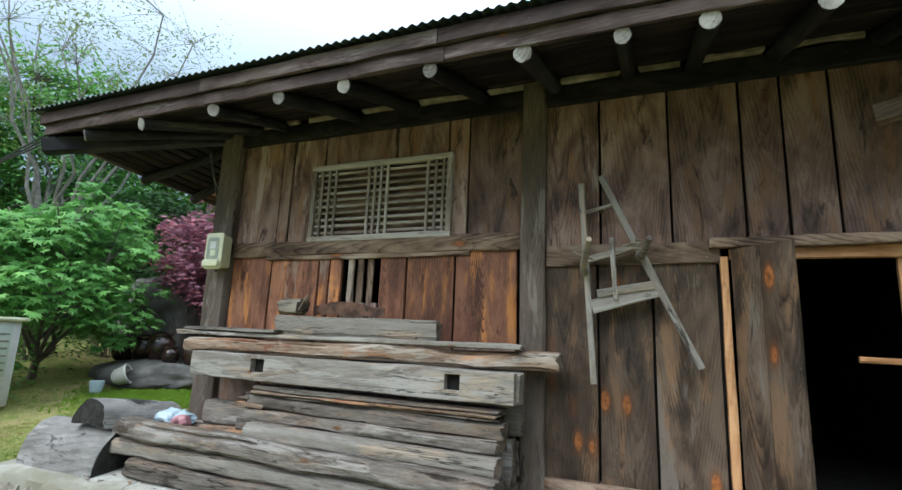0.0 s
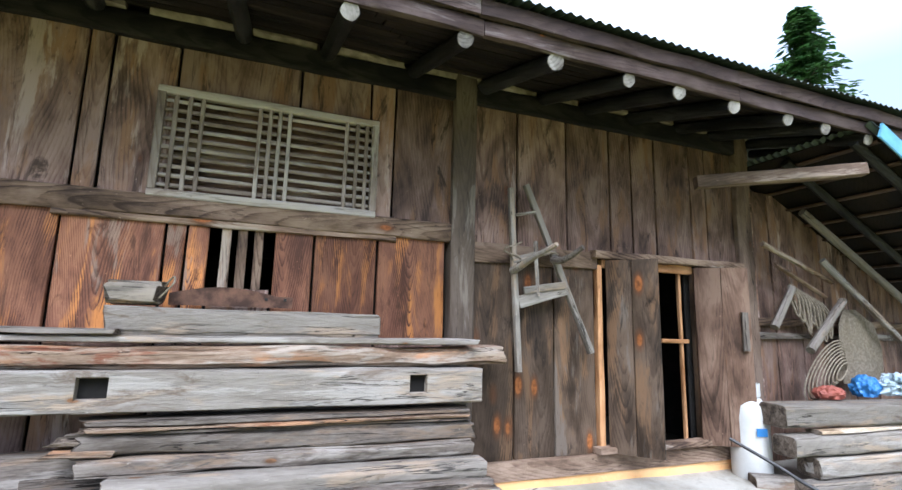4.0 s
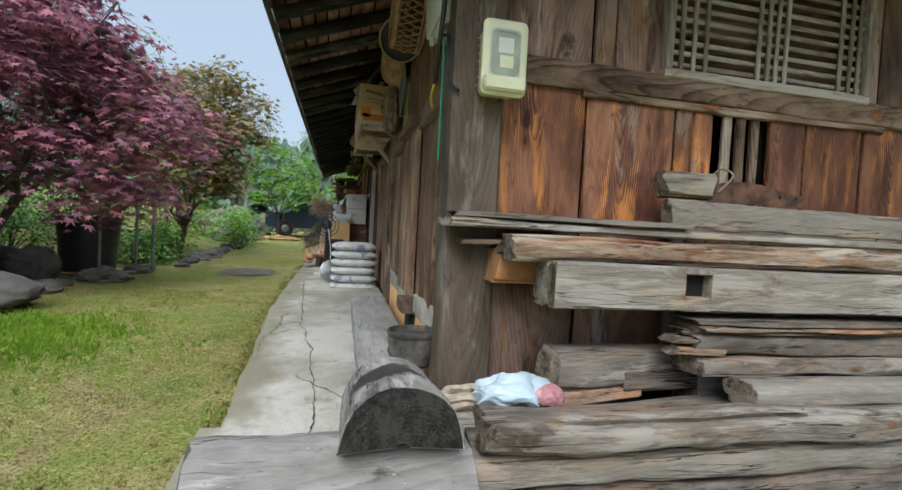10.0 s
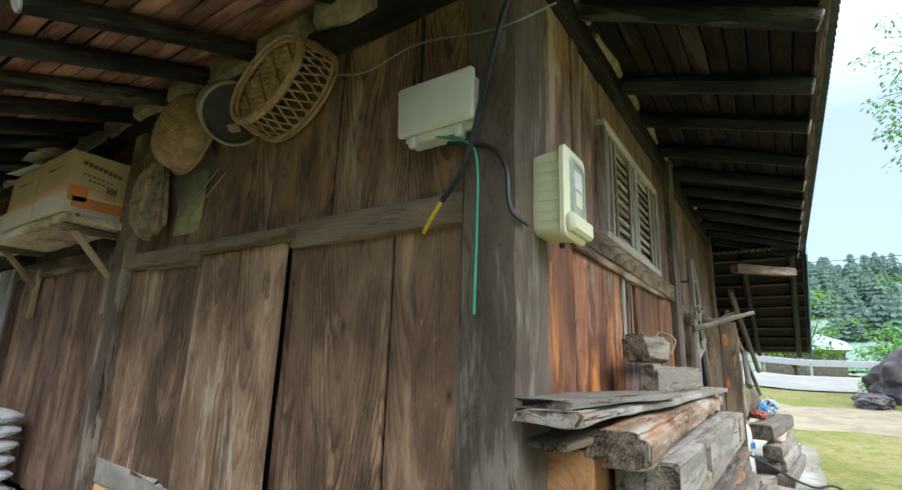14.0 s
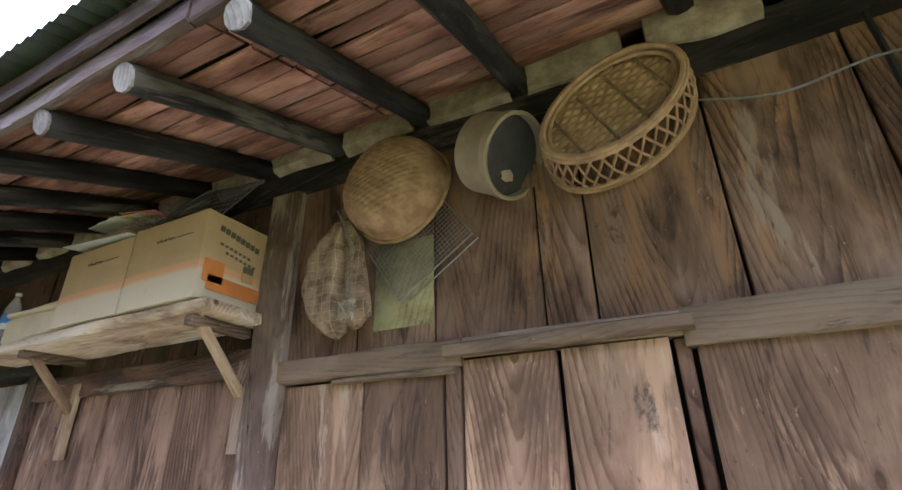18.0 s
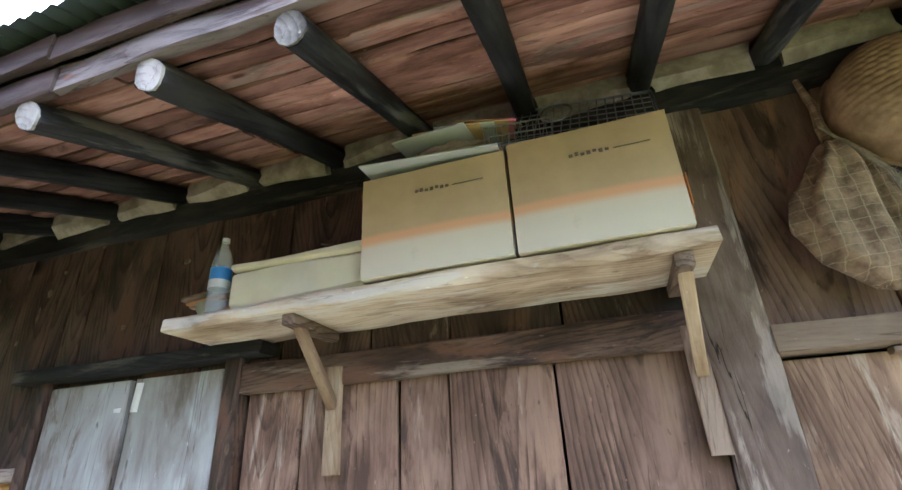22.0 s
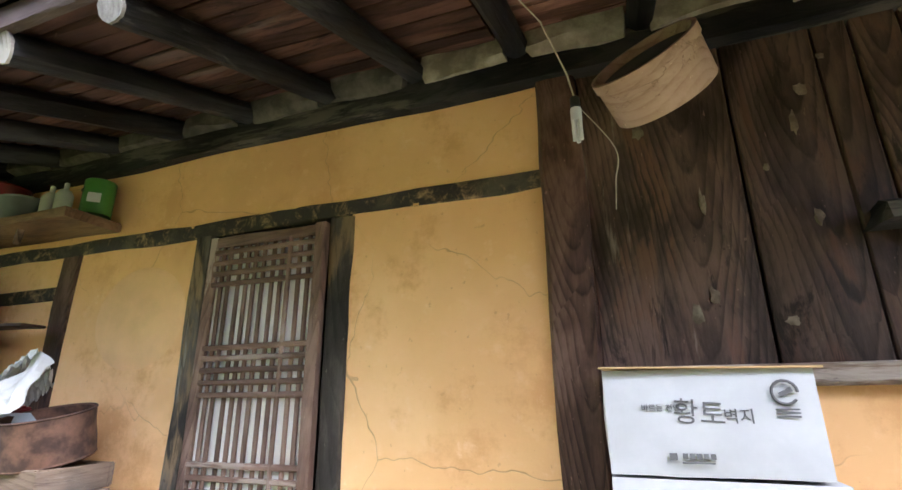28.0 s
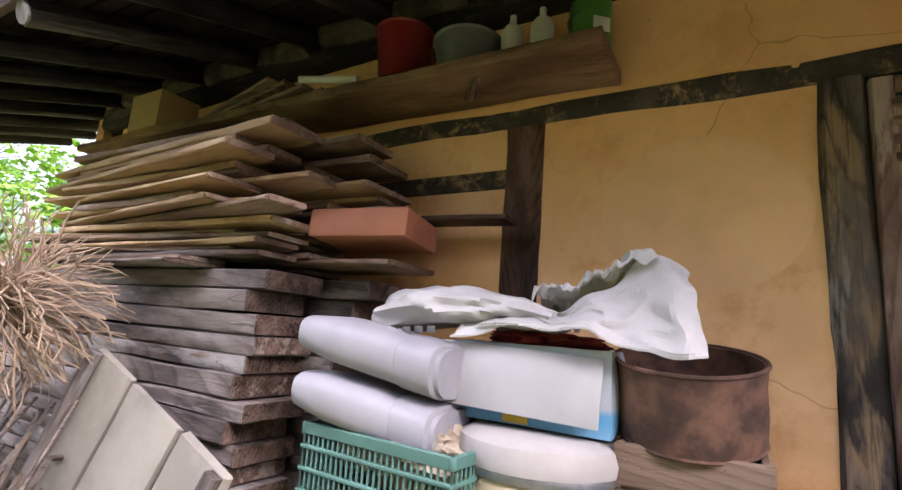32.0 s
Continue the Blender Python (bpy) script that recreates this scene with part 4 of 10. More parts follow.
# a near-black plate stands for the shaded opening
part("hole", Geo().box(0.02, 0.44, 0.20, Matrix.Translation((WB - 0.012, 5.36, 0.18)), 0.01), DARK, wall_b, "near-black plate for the shade of an opening in the footing")
# double door
door = thing("door_1", (WB, 5.6, 0.4), "closed double plank door in the side wall", "door", kind="structure")
for i, (a, b) in enumerate(((5.235, 5.63), (5.64, 6.045))):
    board_b(door, a, b, 0.42, 1.79, W_SIDE, x=WB - 0.045, t=0.04, seed=120 + i, name="leaf", gap=0.014)
board_b(door, 5.175, 5.235, 0.42, 1.79, W_POSTR, x=WB + 0.005, t=0.06, seed=124, name="jamb")
board_b(door, 6.05, 6.135, 0.42, 1.77, W_SIDE_UP, x=WB - 0.025, t=0.06, seed=125, name="jamb")
# bay two
for i, (a, b) in enumerate(((7.29, 7.86), (7.86, 8.32), (8.32, 8.56), (8.56, 9.05), (9.05, 9.36))):
    board_b(wall_b, a, b, 0.1, 1.86, W_BAY, seed=130 + i)
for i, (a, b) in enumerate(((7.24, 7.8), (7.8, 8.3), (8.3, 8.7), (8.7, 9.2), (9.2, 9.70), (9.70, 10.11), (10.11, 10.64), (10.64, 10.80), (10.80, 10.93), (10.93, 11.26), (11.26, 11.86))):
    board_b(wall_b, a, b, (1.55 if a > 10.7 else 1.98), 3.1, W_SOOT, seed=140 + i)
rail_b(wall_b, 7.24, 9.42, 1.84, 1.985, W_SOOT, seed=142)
rail_b(wall_b, 10.78, 11.86, 1.50, 1.575, W_BEAM, seed=143, x=WB - 0.05, name="sill")
part("plaster_panel", Geo().box(0.08, 1.08, 1.6, Matrix.Translation((WB + 0.05, 11.32, 0.73)), 0.01), PLASTER, wall_b, "ochre plastered panel")
rk = random.Random(8)
for y, z in ((11.42, 2.20), (11.18, 2.31), (11.06, 2.48), (10.92, 2.75), (11.05, 2.09), (11.01, 2.62), (10.63, 2.88), (11.43, 1.83), (11.5, 1.76), (9.91, 2.65), (11.2, 1.72), (10.85, 2.05), (11.62, 2.55), (10.3, 2.3)):
    part("mud_spatter", Geo().blob(0.004, rk.uniform(0.008, 0.022), rk.uniform(0.012, 0.045), 0.8, 3, rk.randint(1, 99), 2, Matrix.Translation((WB - 0.008, y, z))), SPATTER, wall_b, "dried mud spatter")
grey_door = thing("door_2", (WB, 10.1, 0.2), "closed pale grey painted double door", "door", kind="structure")
W_PAINT = wood("faded_grey_paint", (0.17, 0.135, 0.112), (0.315, 0.292, 0.270), (0.41, 0.40, 0.385), (0.40, 0.395, 0.385), 0.34, 8, 0.75, 0.0, bump=0.2, spread=0.15, stain=(0.19, 0.145, 0.115), fibre=0.25, crack=0.5, ring_depth=0.06)
for i, (a, b) in enumerate(((9.50, 10.09), (10.11, 10.70))):
    board_b(grey_door, a, b, 0.12, 1.98, W_PAINT, x=WB - 0.03, t=0.04, seed=150 + i, name="leaf")
for y, z, h in ((10.05, 1.885, 0.15), (10.165, 1.885, 0.14)):
    part("tape", Geo().box(0.003, 0.05, h, pose(WB - 0.034, y, z, 4)), PAPER, grey_door, "pale torn tape")
board_b(grey_door, 9.38, 9.49, 0.1, 2.04, W_SOOT, x=WB - 0.06, t=0.12, seed=152, name="jamb")
board_b(grey_door, 10.71, 10.79, 0.1, 2.04, W_SOOT, x=WB - 0.06, t=0.12, seed=153, name="jamb")
rail_b(grey_door, 9.22, 10.90, 2.015, 2.085, W_PLATE, x=WB - 0.13, t=0.19, seed=154, name="head", rag=0.05)
# bay three, plaster
wall_o = thing("wall_ochre", (WB, 15, 0), "ochre plastered wall with dark timber frame", "wall", kind="structure")
for a, b, c, d in ((12.04, 13.005, 0, 2.38), (14.015, 14.985, 0, 2.38), (15.14, 18.6, 0, 2.08), (15.14, 18.6, 2.17, 2.38), (12.04, 18.6, 2.43, 2.93)):
    def pf(u, w, a=a, b=b, c=c, d=d):
        y, z = a + (b - a) * u, c + (d - c) * w
        return (WB + 0.012 * noise.noise((y * 1.3, z * 1.3, 4)) - 0.006, y, z)
    g = Geo().grid(int((b - a) * 6) + 2, int((d - c) * 6) + 2, pf)
    g.f = [q[::-1] for q in g.f]
    part("plaster_panel", g, PLASTER, wall_o)
PATCH = plain("rubbed_ochre_patch", (0.90, 0.545, 0.265), 0.92, var=0.12, scale=3.0, bump=0.3, world=True)
part("plaster_patch", Geo().lathe([(0.36, -0.010), (0.33, -0.001), (0.28, 0.005), (0.01, 0.006)], 40, axes((WB - 0.010, 14.40, 1.93), (0, -1, 0), (0, 0, 1)), True, 1.0, 0.86), PATCH, wall_o, "rubbed round patch in the plaster")
rail_b(wall_o, 12.03, 18.6, 2.36, 2.455, SMEAR, x=WB - 0.012, t=0.10, seed=160, rough=0.012)
rail_b(wall_o, 15.14, 18.6, 2.07, 2.18, SMEAR, x=WB - 0.004, t=0.10, seed=161, rough=0.012)
post("post", WB - 0.02, WB + 0.1, 14.97, 15.155, 0, 2.36, W_POSTR, wall_o, 162)
post("post", WB - 0.02, WB + 0.1, 12.99, 13.13, 0, 2.36, W_JAMB, wall_o, 163)
post("post", WB - 0.02, WB + 0.1, 13.90, 14.03, 0, 2.36, W_JAMB, wall_o, 164)
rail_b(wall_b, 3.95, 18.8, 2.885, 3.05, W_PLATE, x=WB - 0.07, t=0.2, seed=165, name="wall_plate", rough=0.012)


def lattice_door():
    d = thing("door_3", (WB, 13.5, 0.2), "paper-backed wooden lattice door, closed", "door", kind="structure")
    x = WB - 0.045
    y0, y1, z0, z1 = 13.135, 13.895, 0.35, 2.335
    for a, b in ((y0, y0 + 0.06), (y1 - 0.06, y1)):
        board_b(d, a, b, z0, z1, W_LATD, x=x, t=0.05, seed=int(a * 10), name="stile", gap=0)
    for c, e in ((z0, z0 + 0.06), (z1 - 0.055, z1)):
        rail_b(d, y0 + 0.06, y1 - 0.06, c, e, W_LATD, x=x + 0.003, t=0.045, seed=int(c * 10), name="rail")
    for i in range(11):
        y = y0 + 0.105 + i * 0.0555
        board_b(d, y - 0.0128, y + 0.0128, z0 + 0.05, z1 - 0.05, W_LATD, x=x + 0.015, t=0.016, seed=170 + i, name="lattice_bar", gap=0, rough=0.001)
    for z in (2.245, 2.185, 2.125, 2.065, 1.73, 1.675, 1.615, 1.555, 1.495, 1.175, 1.115, 1.055, 0.995, 0.62, 0.56, 0.50):
        rail_b(d, y0 + 0.05, y1 - 0.05, z - 0.0145, z + 0.0145, W_LATD, x=x + 0.005, t=0.018, seed=int(z * 100), name="cross_bar", rough=0.002)
    part("paper", Geo().box(0.006, 0.68, 1.9, Matrix.Translation((x + 0.035, 13.515, 1.34))), PAPER, d, "white paper backing")


lattice_door()

# ---- roof ----
EA, EB = 2.76, -5.52        # rafter ends, gable side and long side
ZA, ZB = 2.855, 2.66        # their heights
roof = thing("roof", (-2, 8, 3), "low hipped roof on smoke-black log rafters with corrugated sheet", "roof", kind="structure")


def eave_b(y):
    """The long side's rafter ends rise towards the corner."""
    u = min(max((6.4 - y) / 3.6, 0), 1)
    return ZB + (ZA - ZB) * u * u


def eave_z(x, y, lift=0.0):
    """The rafters' upper side over a place under the eaves."""
    za = ZA + 0.075 + (y - EA) * 0.30
    zb = eave_b(y) + 0.075 + (x - EB) * 0.345
    return min(za, zb) + lift


def rafter(a, b, r, seed):
    m, L = span(a, b)
    part("rafter", Geo().log(L, r, 10, 10, 0.16, seed, -0.06, bow=0.012), W_RAFT, roof, m=m)
    e = Vector(a)
    d = (Vector(b) - Vector(a)).normalized()
    part("rafter_end", Geo().log(0.012, r * 0.97, 1, 12, 0.14, seed, 0.0), W_RAFT_END, roof, "pale sawn rafter end", m=axes(e - d * 0.004, d, d.orthogonal()))


k = 0
for i in range(29):
    y = 5.68 + 0.535 * i + 0.03 * noise.noise((i * 1.7, 0, 0))
    rafter((EB, y, eave_b(y)), (-3.9, y, eave_b(y) + 0.565), 0.056 + 0.010 * noise.noise((i * 3.3, 2, 0)), k)
    k += 1
for i, x in enumerate((-2.63, -2.03, -1.335, -0.694, -0.10, 0.36, 0.91, 1.51, 1.97, 2.55, 3.15, 3.75, 4.4)):
    rafter((x, EA, ZA + 0.008), (x, 4.3, ZA + 0.46), 0.056 + 0.010 * noise.noise((i * 3.1, 5, 0)), k)
    k += 1
# fan of rafters at the corner
apex = Vector((-4.2, 4.0, 3.25))
for i, (y, x) in enumerate(((5.12, -3.31), (4.50, -4.17), (3.80, -4.95))):
    rafter((EB - 0.02, y, eave_b(y)), (apex.x, apex.y + 0.9 - 0.35 * i, apex.z), 0.055, k)
    rafter((x, EA, ZA - 0.01 * i), (apex.x + 0.62 - 0.3 * i, apex.y, apex.z), 0.055, k + 1)
    k += 2
m, L = span((EB - 0.02, EA - 0.02, 2.78), (-3.9, 4.35, 3.36))
part("hip_rafter", Geo().beam(L, 0.13, 0.15, 8, 0.006, 5), W_RAFT, roof, m=m)
# sheathing boards; darker copies carry eave shade at corner, gable and far end
for i in range(13):
    x0 = EB - 0.02 + i * 0.108 + 0.05
    ya = EA + (x0 - EB) * 0.95 + 0.02
    cuts = [ya, max(ya + 0.5, 4.6), 6.4, 9.1, 12.2, 15.3, 18.8, 21.3]
    for s in range(7):
        a, b = cuts[s], cuts[s + 1] - 0.012
        jig = 0.014 * noise.noise((i * 3.1, s * 7.7, 0))
        m, L = span((x0 + jig, a, eave_z(x0, max(a, ya + 0.3), 0.012)), (x0 - jig, b, eave_z(x0, b, 0.012)), (0.33, 0, -1))
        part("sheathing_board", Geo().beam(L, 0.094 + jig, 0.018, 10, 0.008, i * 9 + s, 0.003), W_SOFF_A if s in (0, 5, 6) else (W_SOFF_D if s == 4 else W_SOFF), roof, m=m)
for i in range(12):
    y0 = EA - 0.02 + i * 0.108
    for s in range(3):
        xa, xb = EB + (y0 - EA) * 1.05 + 0.05, 5.2
        a = xa + (xb - xa) * s / 3
        b = xa + (xb - xa) * (s + 1) / 3 - 0.01
        m = axes(((a + b) / 2, y0 + 0.05, ZA + 0.087 + (y0 + 0.05 - EA) * 0.30), (1, 0, 0), (0, 1, 0.30))
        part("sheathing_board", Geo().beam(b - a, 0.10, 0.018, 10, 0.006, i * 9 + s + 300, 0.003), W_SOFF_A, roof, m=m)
# added closing sheets above the sheathing, near-black for shade, keep daylight out
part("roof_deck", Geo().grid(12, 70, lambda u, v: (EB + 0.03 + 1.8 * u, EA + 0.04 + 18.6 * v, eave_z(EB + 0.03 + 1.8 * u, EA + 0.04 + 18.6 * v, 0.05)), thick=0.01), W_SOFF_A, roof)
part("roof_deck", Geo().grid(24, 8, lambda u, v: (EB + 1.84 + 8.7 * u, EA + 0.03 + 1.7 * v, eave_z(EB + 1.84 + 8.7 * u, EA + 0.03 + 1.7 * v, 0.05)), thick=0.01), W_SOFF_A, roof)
# fascia boards along the rafter ends
for row, (dy, dz, h, t) in enumerate(((0.02, 0.095, 0.105, 0.035), (0.06, 0.205, 0.115, 0.03))):
    for s in range(5):
        a, b = EB - dy + 2.16 * s, EB - dy + 2.16 * (s + 1) - 0.006
        m, L = span((a, EA - dy, ZA + dz), (b, EA - dy, ZA + dz))
        part("fascia_board", Geo().beam(L, t, h, 16, 0.008, s * 3 + row, 0.004), W_FASC, roof, m=m)
    ys = [EA - dy, 3.8, 4.9, 6.4, 9.3, 12.4, 15.5, 18.9, 21.4]
    for s in range(8):
        a, b = ys[s], ys[s + 1] - 0.006
        m, L = span((EB - dy, a, eave_b(a) + dz), (EB - dy, b, eave_b(b) + dz))
        part("fascia_board", Geo().beam(L, t, h, 16, 0.008, s * 5 + row + 40, 0.004), W_FASC, roof, m=m)


def sheet(kind):
    """A corrugated roof slope that meets the other at the hip."""
    g = Geo()
    pitch, amp, n = 0.076, 0.012, 3
    lo, hi, e, slope = (EB - 0.16, 5.5, EA - 0.14, 0.30) if kind == "A" else (EA - 0.14, 21.5, EB - 0.16, 0.345)
    cnt = int((hi - lo) / pitch * 4)
    out = []
    for i in range(cnt + 1):
        s = lo + (hi - lo) * i / cnt
        run = min(6.4, max(0.0, s - lo) * (0.345 / 0.30 if kind == "A" else 0.30 / 0.345) + 0.02)
        if kind == "A":
            run = min(run, max(0.0, hi - s) * 0.345 / 0.30 + 0.02)
        else:
            run = min(run, 5.6)
        w = amp * math.sin(2 * math.pi * s / pitch)
        base = ZA + 0.275 if kind == "A" else eave_b(s) + 0.275
        out.append([(s, e + run * j / n, base + run * j / n * slope + w) if kind == "A" else (e + run * j / n, s, base + run * j / n * slope + w) for j in range(n + 1)])
    m1 = n + 1
    faces = [(i * m1 + j, i * m1 + j + 1, (i + 1) * m1 + j + 1, (i + 1) * m1 + j) for i in range(cnt) for j in range(n)]
    g.add([p for r in out for p in r], faces if kind == "B" else [q[::-1] for q in faces])
    return g


part("corrugated_sheet", sheet("A"), ROOFM, roof, "green-grey corrugated roof sheet")
part("corrugated_sheet", sheet("B"), ROOFM, roof, "green-grey corrugated roof sheet")
far_slope = Geo()
far_slope.add([(-0.10, 9.0, 4.88), (-0.10, 21.5, 4.88), (5.5, 21.5, 2.98), (5.5, 2.62, 3.10)], [(0, 3, 2, 1)])
part("corrugated_sheet", far_slope, ROOFM, roof, "green-grey corrugated roof sheet")
solo("wall_east", Geo().box(0.10, 15.0, 3.5, Matrix.Translation((2.56, 11.45, 1.6))), W_UPPER, kind="structure", label="plain plank wall on the far side of the house", category="wall")
gable = Geo()
gable.rings([[(-4.3, y, -0.1), (2.6, y, -0.1), (2.6, y, 3.5), (-0.1, y, 4.6), (-4.3, y, 3.2)] for y in (18.94, 19.06)])
solo("wall_north", gable, PLASTER, kind="structure", label="ochre plastered end wall of the house", category="wall")
# mud infill between rafters, darker towards the far end
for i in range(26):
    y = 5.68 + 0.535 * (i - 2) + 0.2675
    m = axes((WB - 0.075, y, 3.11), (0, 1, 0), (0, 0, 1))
    part("mud_infill", Geo().beam(0.43, 0.22, 0.10, 8, 0.028, 60 + i, 0.03, 0.05), EARTH if i < 15 else DARK_MUD, roof, "pale crumbling mud infill" if i < 15 else "dark crumbling mud infill", m=m)
gaps = (-3.9, -3.31, -2.63, -2.03, -1.335, -0.694, -0.10, 0.36, 0.91, 1.51, 1.97, 2.55)
for i in range(11):
    a, b = gaps[i] + 0.07, gaps[i + 1] - 0.07
    m = axes(((a + b) / 2, WA - 0.03, 3.275), (1, 0, 0), (0, 0, 1))
    part("mud_infill", Geo().beam(b - a, 0.13, 0.08, 8, 0.025, 90 + i, 0.03, 0.05), EARTH, roof, "pale crumbling mud infill", m=m)

# ---- timber pile on the gable side ----
def timber(name, a, b, w, h, mat, seed, label, rough=0.010, rag=0.04, ch=0.02, group="timbers of the pile", roll=0, round_=0.0, end=None):
    """A weathered timber whose top edge runs from a to b."""
    a, b = Vector(a), Vector(b)
    m, L = span(a, b)
    m = m @ Matrix.Translation((0, 0, -h / 2)) @ pose(0, 0, 0, roll)
    t = thing(name, tuple(m.translation - Vector((0, 0, h / 2))), label, "timber", group)
    g = Geo().hewn(L, w, h, seed, ch, rag, rough, n=max(8, int(L * 15)), round_=round_)
    part("body", g, mat, t, m=m)
    for ring, dx in ((g.v[:40], -0.004), (g.v[-40:], 0.004)):
        part("end_face", Geo().rings([[(x, y * 0.97, z * 0.97) for x, y, z in ring], [(x + dx, y * 0.93, z * 0.93) for x, y, z in ring]]), end or W_ENDG, t, "rough sawn end grain", m=m)
    return t


def mortised():
    """A bleached beam with two mortises cut into its face."""
    b = thing("mortised_timber", (-2.4, 3.5, 0.6), "bleached mortised timber beam lying on the pile", "timber", "timbers of the pile")
    x0, x1 = -3.96, -0.87
    M = axes(((x0 + x1) / 2, 3.52, 0.748), (1, 0, -0.006), (0, 1, 0))
    g = Geo().beam(x1 - x0, 0.16, 0.22, 18, 0.008, 1, 0.01, 0.05, m=Matrix.Translation((0, 0.045, 0)))
    holes = ((-3.24, -3.09), (-1.41, -1.29))
    cuts = [x0 + 0.02, *[v for h in holes for v in h], x1 - 0.02]
    mid = (x0 + x1) / 2
    for i in range(0, 6, 2):
        a, c = cuts[i], cuts[i + 1]
        g.beam(c - a, 0.075, 0.222, 8, 0.003, 5, 0.006, 0.0, m=Matrix.Translation(((a + c) / 2 - mid, -0.07, 0)))
    for a, c in holes:
        for z, h in ((0.092, 0.038), (-0.075, 0.072)):
            g.beam(c - a + 0.002, 0.074, h, 3, 0.001, 5, 0.003, m=Matrix.Translation(((a + c) / 2 - mid, -0.07, z)))
        # near-black plate at the back paints the shade of a deeper cut
        part("mortise", Geo().box(c - a + 0.004, 0.006, 0.12, M @ Matrix.Translation(((a + c) / 2 - mid, -0.040, 0.01)), 0.001), DARK, b, "near-black plate for the shade inside the cut")
    part("body", g, W_GREY, b, m=M)
    part("end_face", Geo().beam(0.008, 0.215, 0.195, 2, 0.006, 3, 0.02, 0.02), W_ENDG, b, "splintered dark end grain", m=M @ Matrix.Translation((x0 - mid + 0.012, -0.005, 0)))


mortised()
timber("timber", (-4.13, 3.57, 0.985), (-0.62, 3.68, 0.99), 0.22, 0.130, W_BARK, 2, "bleached log with red rotten bark lying on the pile", rag=0.03, ch=0.05, round_=0.16, rough=0.014)
timber("timber", (-3.19, 3.50, 0.53), (-0.97, 3.50, 0.51), 0.24, 0.115, W_DARKT, 4, "grey squared timber lying in the pile", rag=0.05)
timber("timber", (-3.18, 3.46, 0.425), (-0.98, 3.46, 0.40), 0.26, 0.095, W_DARKT, 5, "dark grey squared timber lying in the pile", rag=0.03)
timber("timber", (-3.02, 3.27, 0.345), (-0.95, 3.29, 0.31), 0.20, 0.125, W_GREY, 6, "smooth bluish grey timber lying in the pile", rag=0.015, ch=0.02, round_=0.3, rough=0.005)
timber("timber", (-4.33, 3.17, 0.275), (-0.92, 3.20, 0.205), 0.25, 0.165, W_DARKT, 7, "long weathered grey log with a split end lying on the pile", rag=0.05, ch=0.05, round_=0.40, rough=0.014)
timber("timber", (-4.40, 3.18, 0.10), (-0.90, 3.21, 0.05), 0.19, 0.125, W_GREY, 8, "long grey squared timber lying low in the pile", rag=0.03, ch=0.03)
timber("timber", (-4.12, 3.15, -0.03), (-0.95, 3.18, -0.08), 0.22, 0.15, W_DARKT, 9, "lowest grey timber lying on the platform", rag=0.03)
timber("timber", (-3.2, 3.66, 1.215), (-1.58, 3.66, 1.21), 0.09, 0.17, W_GREY, 10, "pale split board standing on the pile", rag=0.03, ch=0.035, rough=0.006)
timber("plank", (-4.36, 3.77, 1.085), (-3.12, 3.66, 1.085), 0.26, 0.035, W_GREY, 11, "grey split plank lying on top of the pile", rag=0.08, ch=0.008, rough=0.004)
timber("plank", (-4.42, 3.72, 1.050), (-0.9, 3.62, 1.05), 0.22, 0.045, W_GREY, 12, "long grey plank lying on top of the pile", rag=0.10, ch=0.01, rough=0.005)
timber("plank", (-4.32, 3.78, 0.945), (-3.4, 3.72, 0.985), 0.20, 0.030, W_DARKT, 13, "thin grey plank poking out under the top of the pile", rag=0.06, ch=0.008, rough=0.004)
for i, (x0, x1, y, z, h, mt) in enumerate(((-3.19, -0.98, 3.49, 0.605, 0.030, W_DARKT), (-3.16, -1.0, 3.47, 0.574, 0.024, W_BARK), (-3.21, -1.02, 3.50, 0.549, 0.020, W_DARKT), (-3.30, -3.02, 3.42, 0.475, 0.04, W_BARK), (-3.28, -3.0, 3.44, 0.52, 0.03, W_ENDG))):
    timber("plank", (x0, y, z), (x1, y + 0.01, z - 0.012), 0.22 if i < 3 else 0.14, h, mt, 70 + i, "thin split board lying between the timbers", rough=0.004, rag=0.08, ch=0.010)

# ---- things on the gable side ----
IRON = plain("dark_iron", (0.045, 0.042, 0.040), 0.55, 0.6, var=0.4, scale=20, bump=0.2)
STEEL = plain("grey_steel", (0.30, 0.31, 0.32), 0.45, 0.8, var=0.25, scale=15)
RUST = plain("brown_rust", (0.165, 0.082, 0.050), 0.85, 0.0, var=0.5, scale=9, bump=0.3, dark=(0.05, 0.026, 0.018))
CREAM = plain("aged_cream_plastic", (0.62, 0.62, 0.43), 0.45, var=0.10, scale=4, bump=0.03)
OFFWHITE = plain("grey_white_plastic", (0.58, 0.58, 0.53), 0.5, var=0.10, scale=4, bump=0.03)
RUBBER = plain("black_rubber", (0.018, 0.018, 0.019), 0.5, var=0.2)
GREENP = plain("green_sheath", (0.03, 0.30, 0.17), 0.45, var=0.15)
YELLOWP = plain("yellow_sheath", (0.55, 0.36, 0.02), 0.5, var=0.15)
BAGM = plain("thin_bluish_plastic", (0.46, 0.56, 0.63), 0.35, var=0.2, scale=7, bump=1.0, fine=25)
PINKM = plain("pink_plastic", (0.45, 0.20, 0.22), 0.4, var=0.2, scale=9, bump=0.4)
STRAPM = plain("beige_webbing", (0.42, 0.36, 0.27), 0.85, var=0.3, scale=30, bump=0.3)
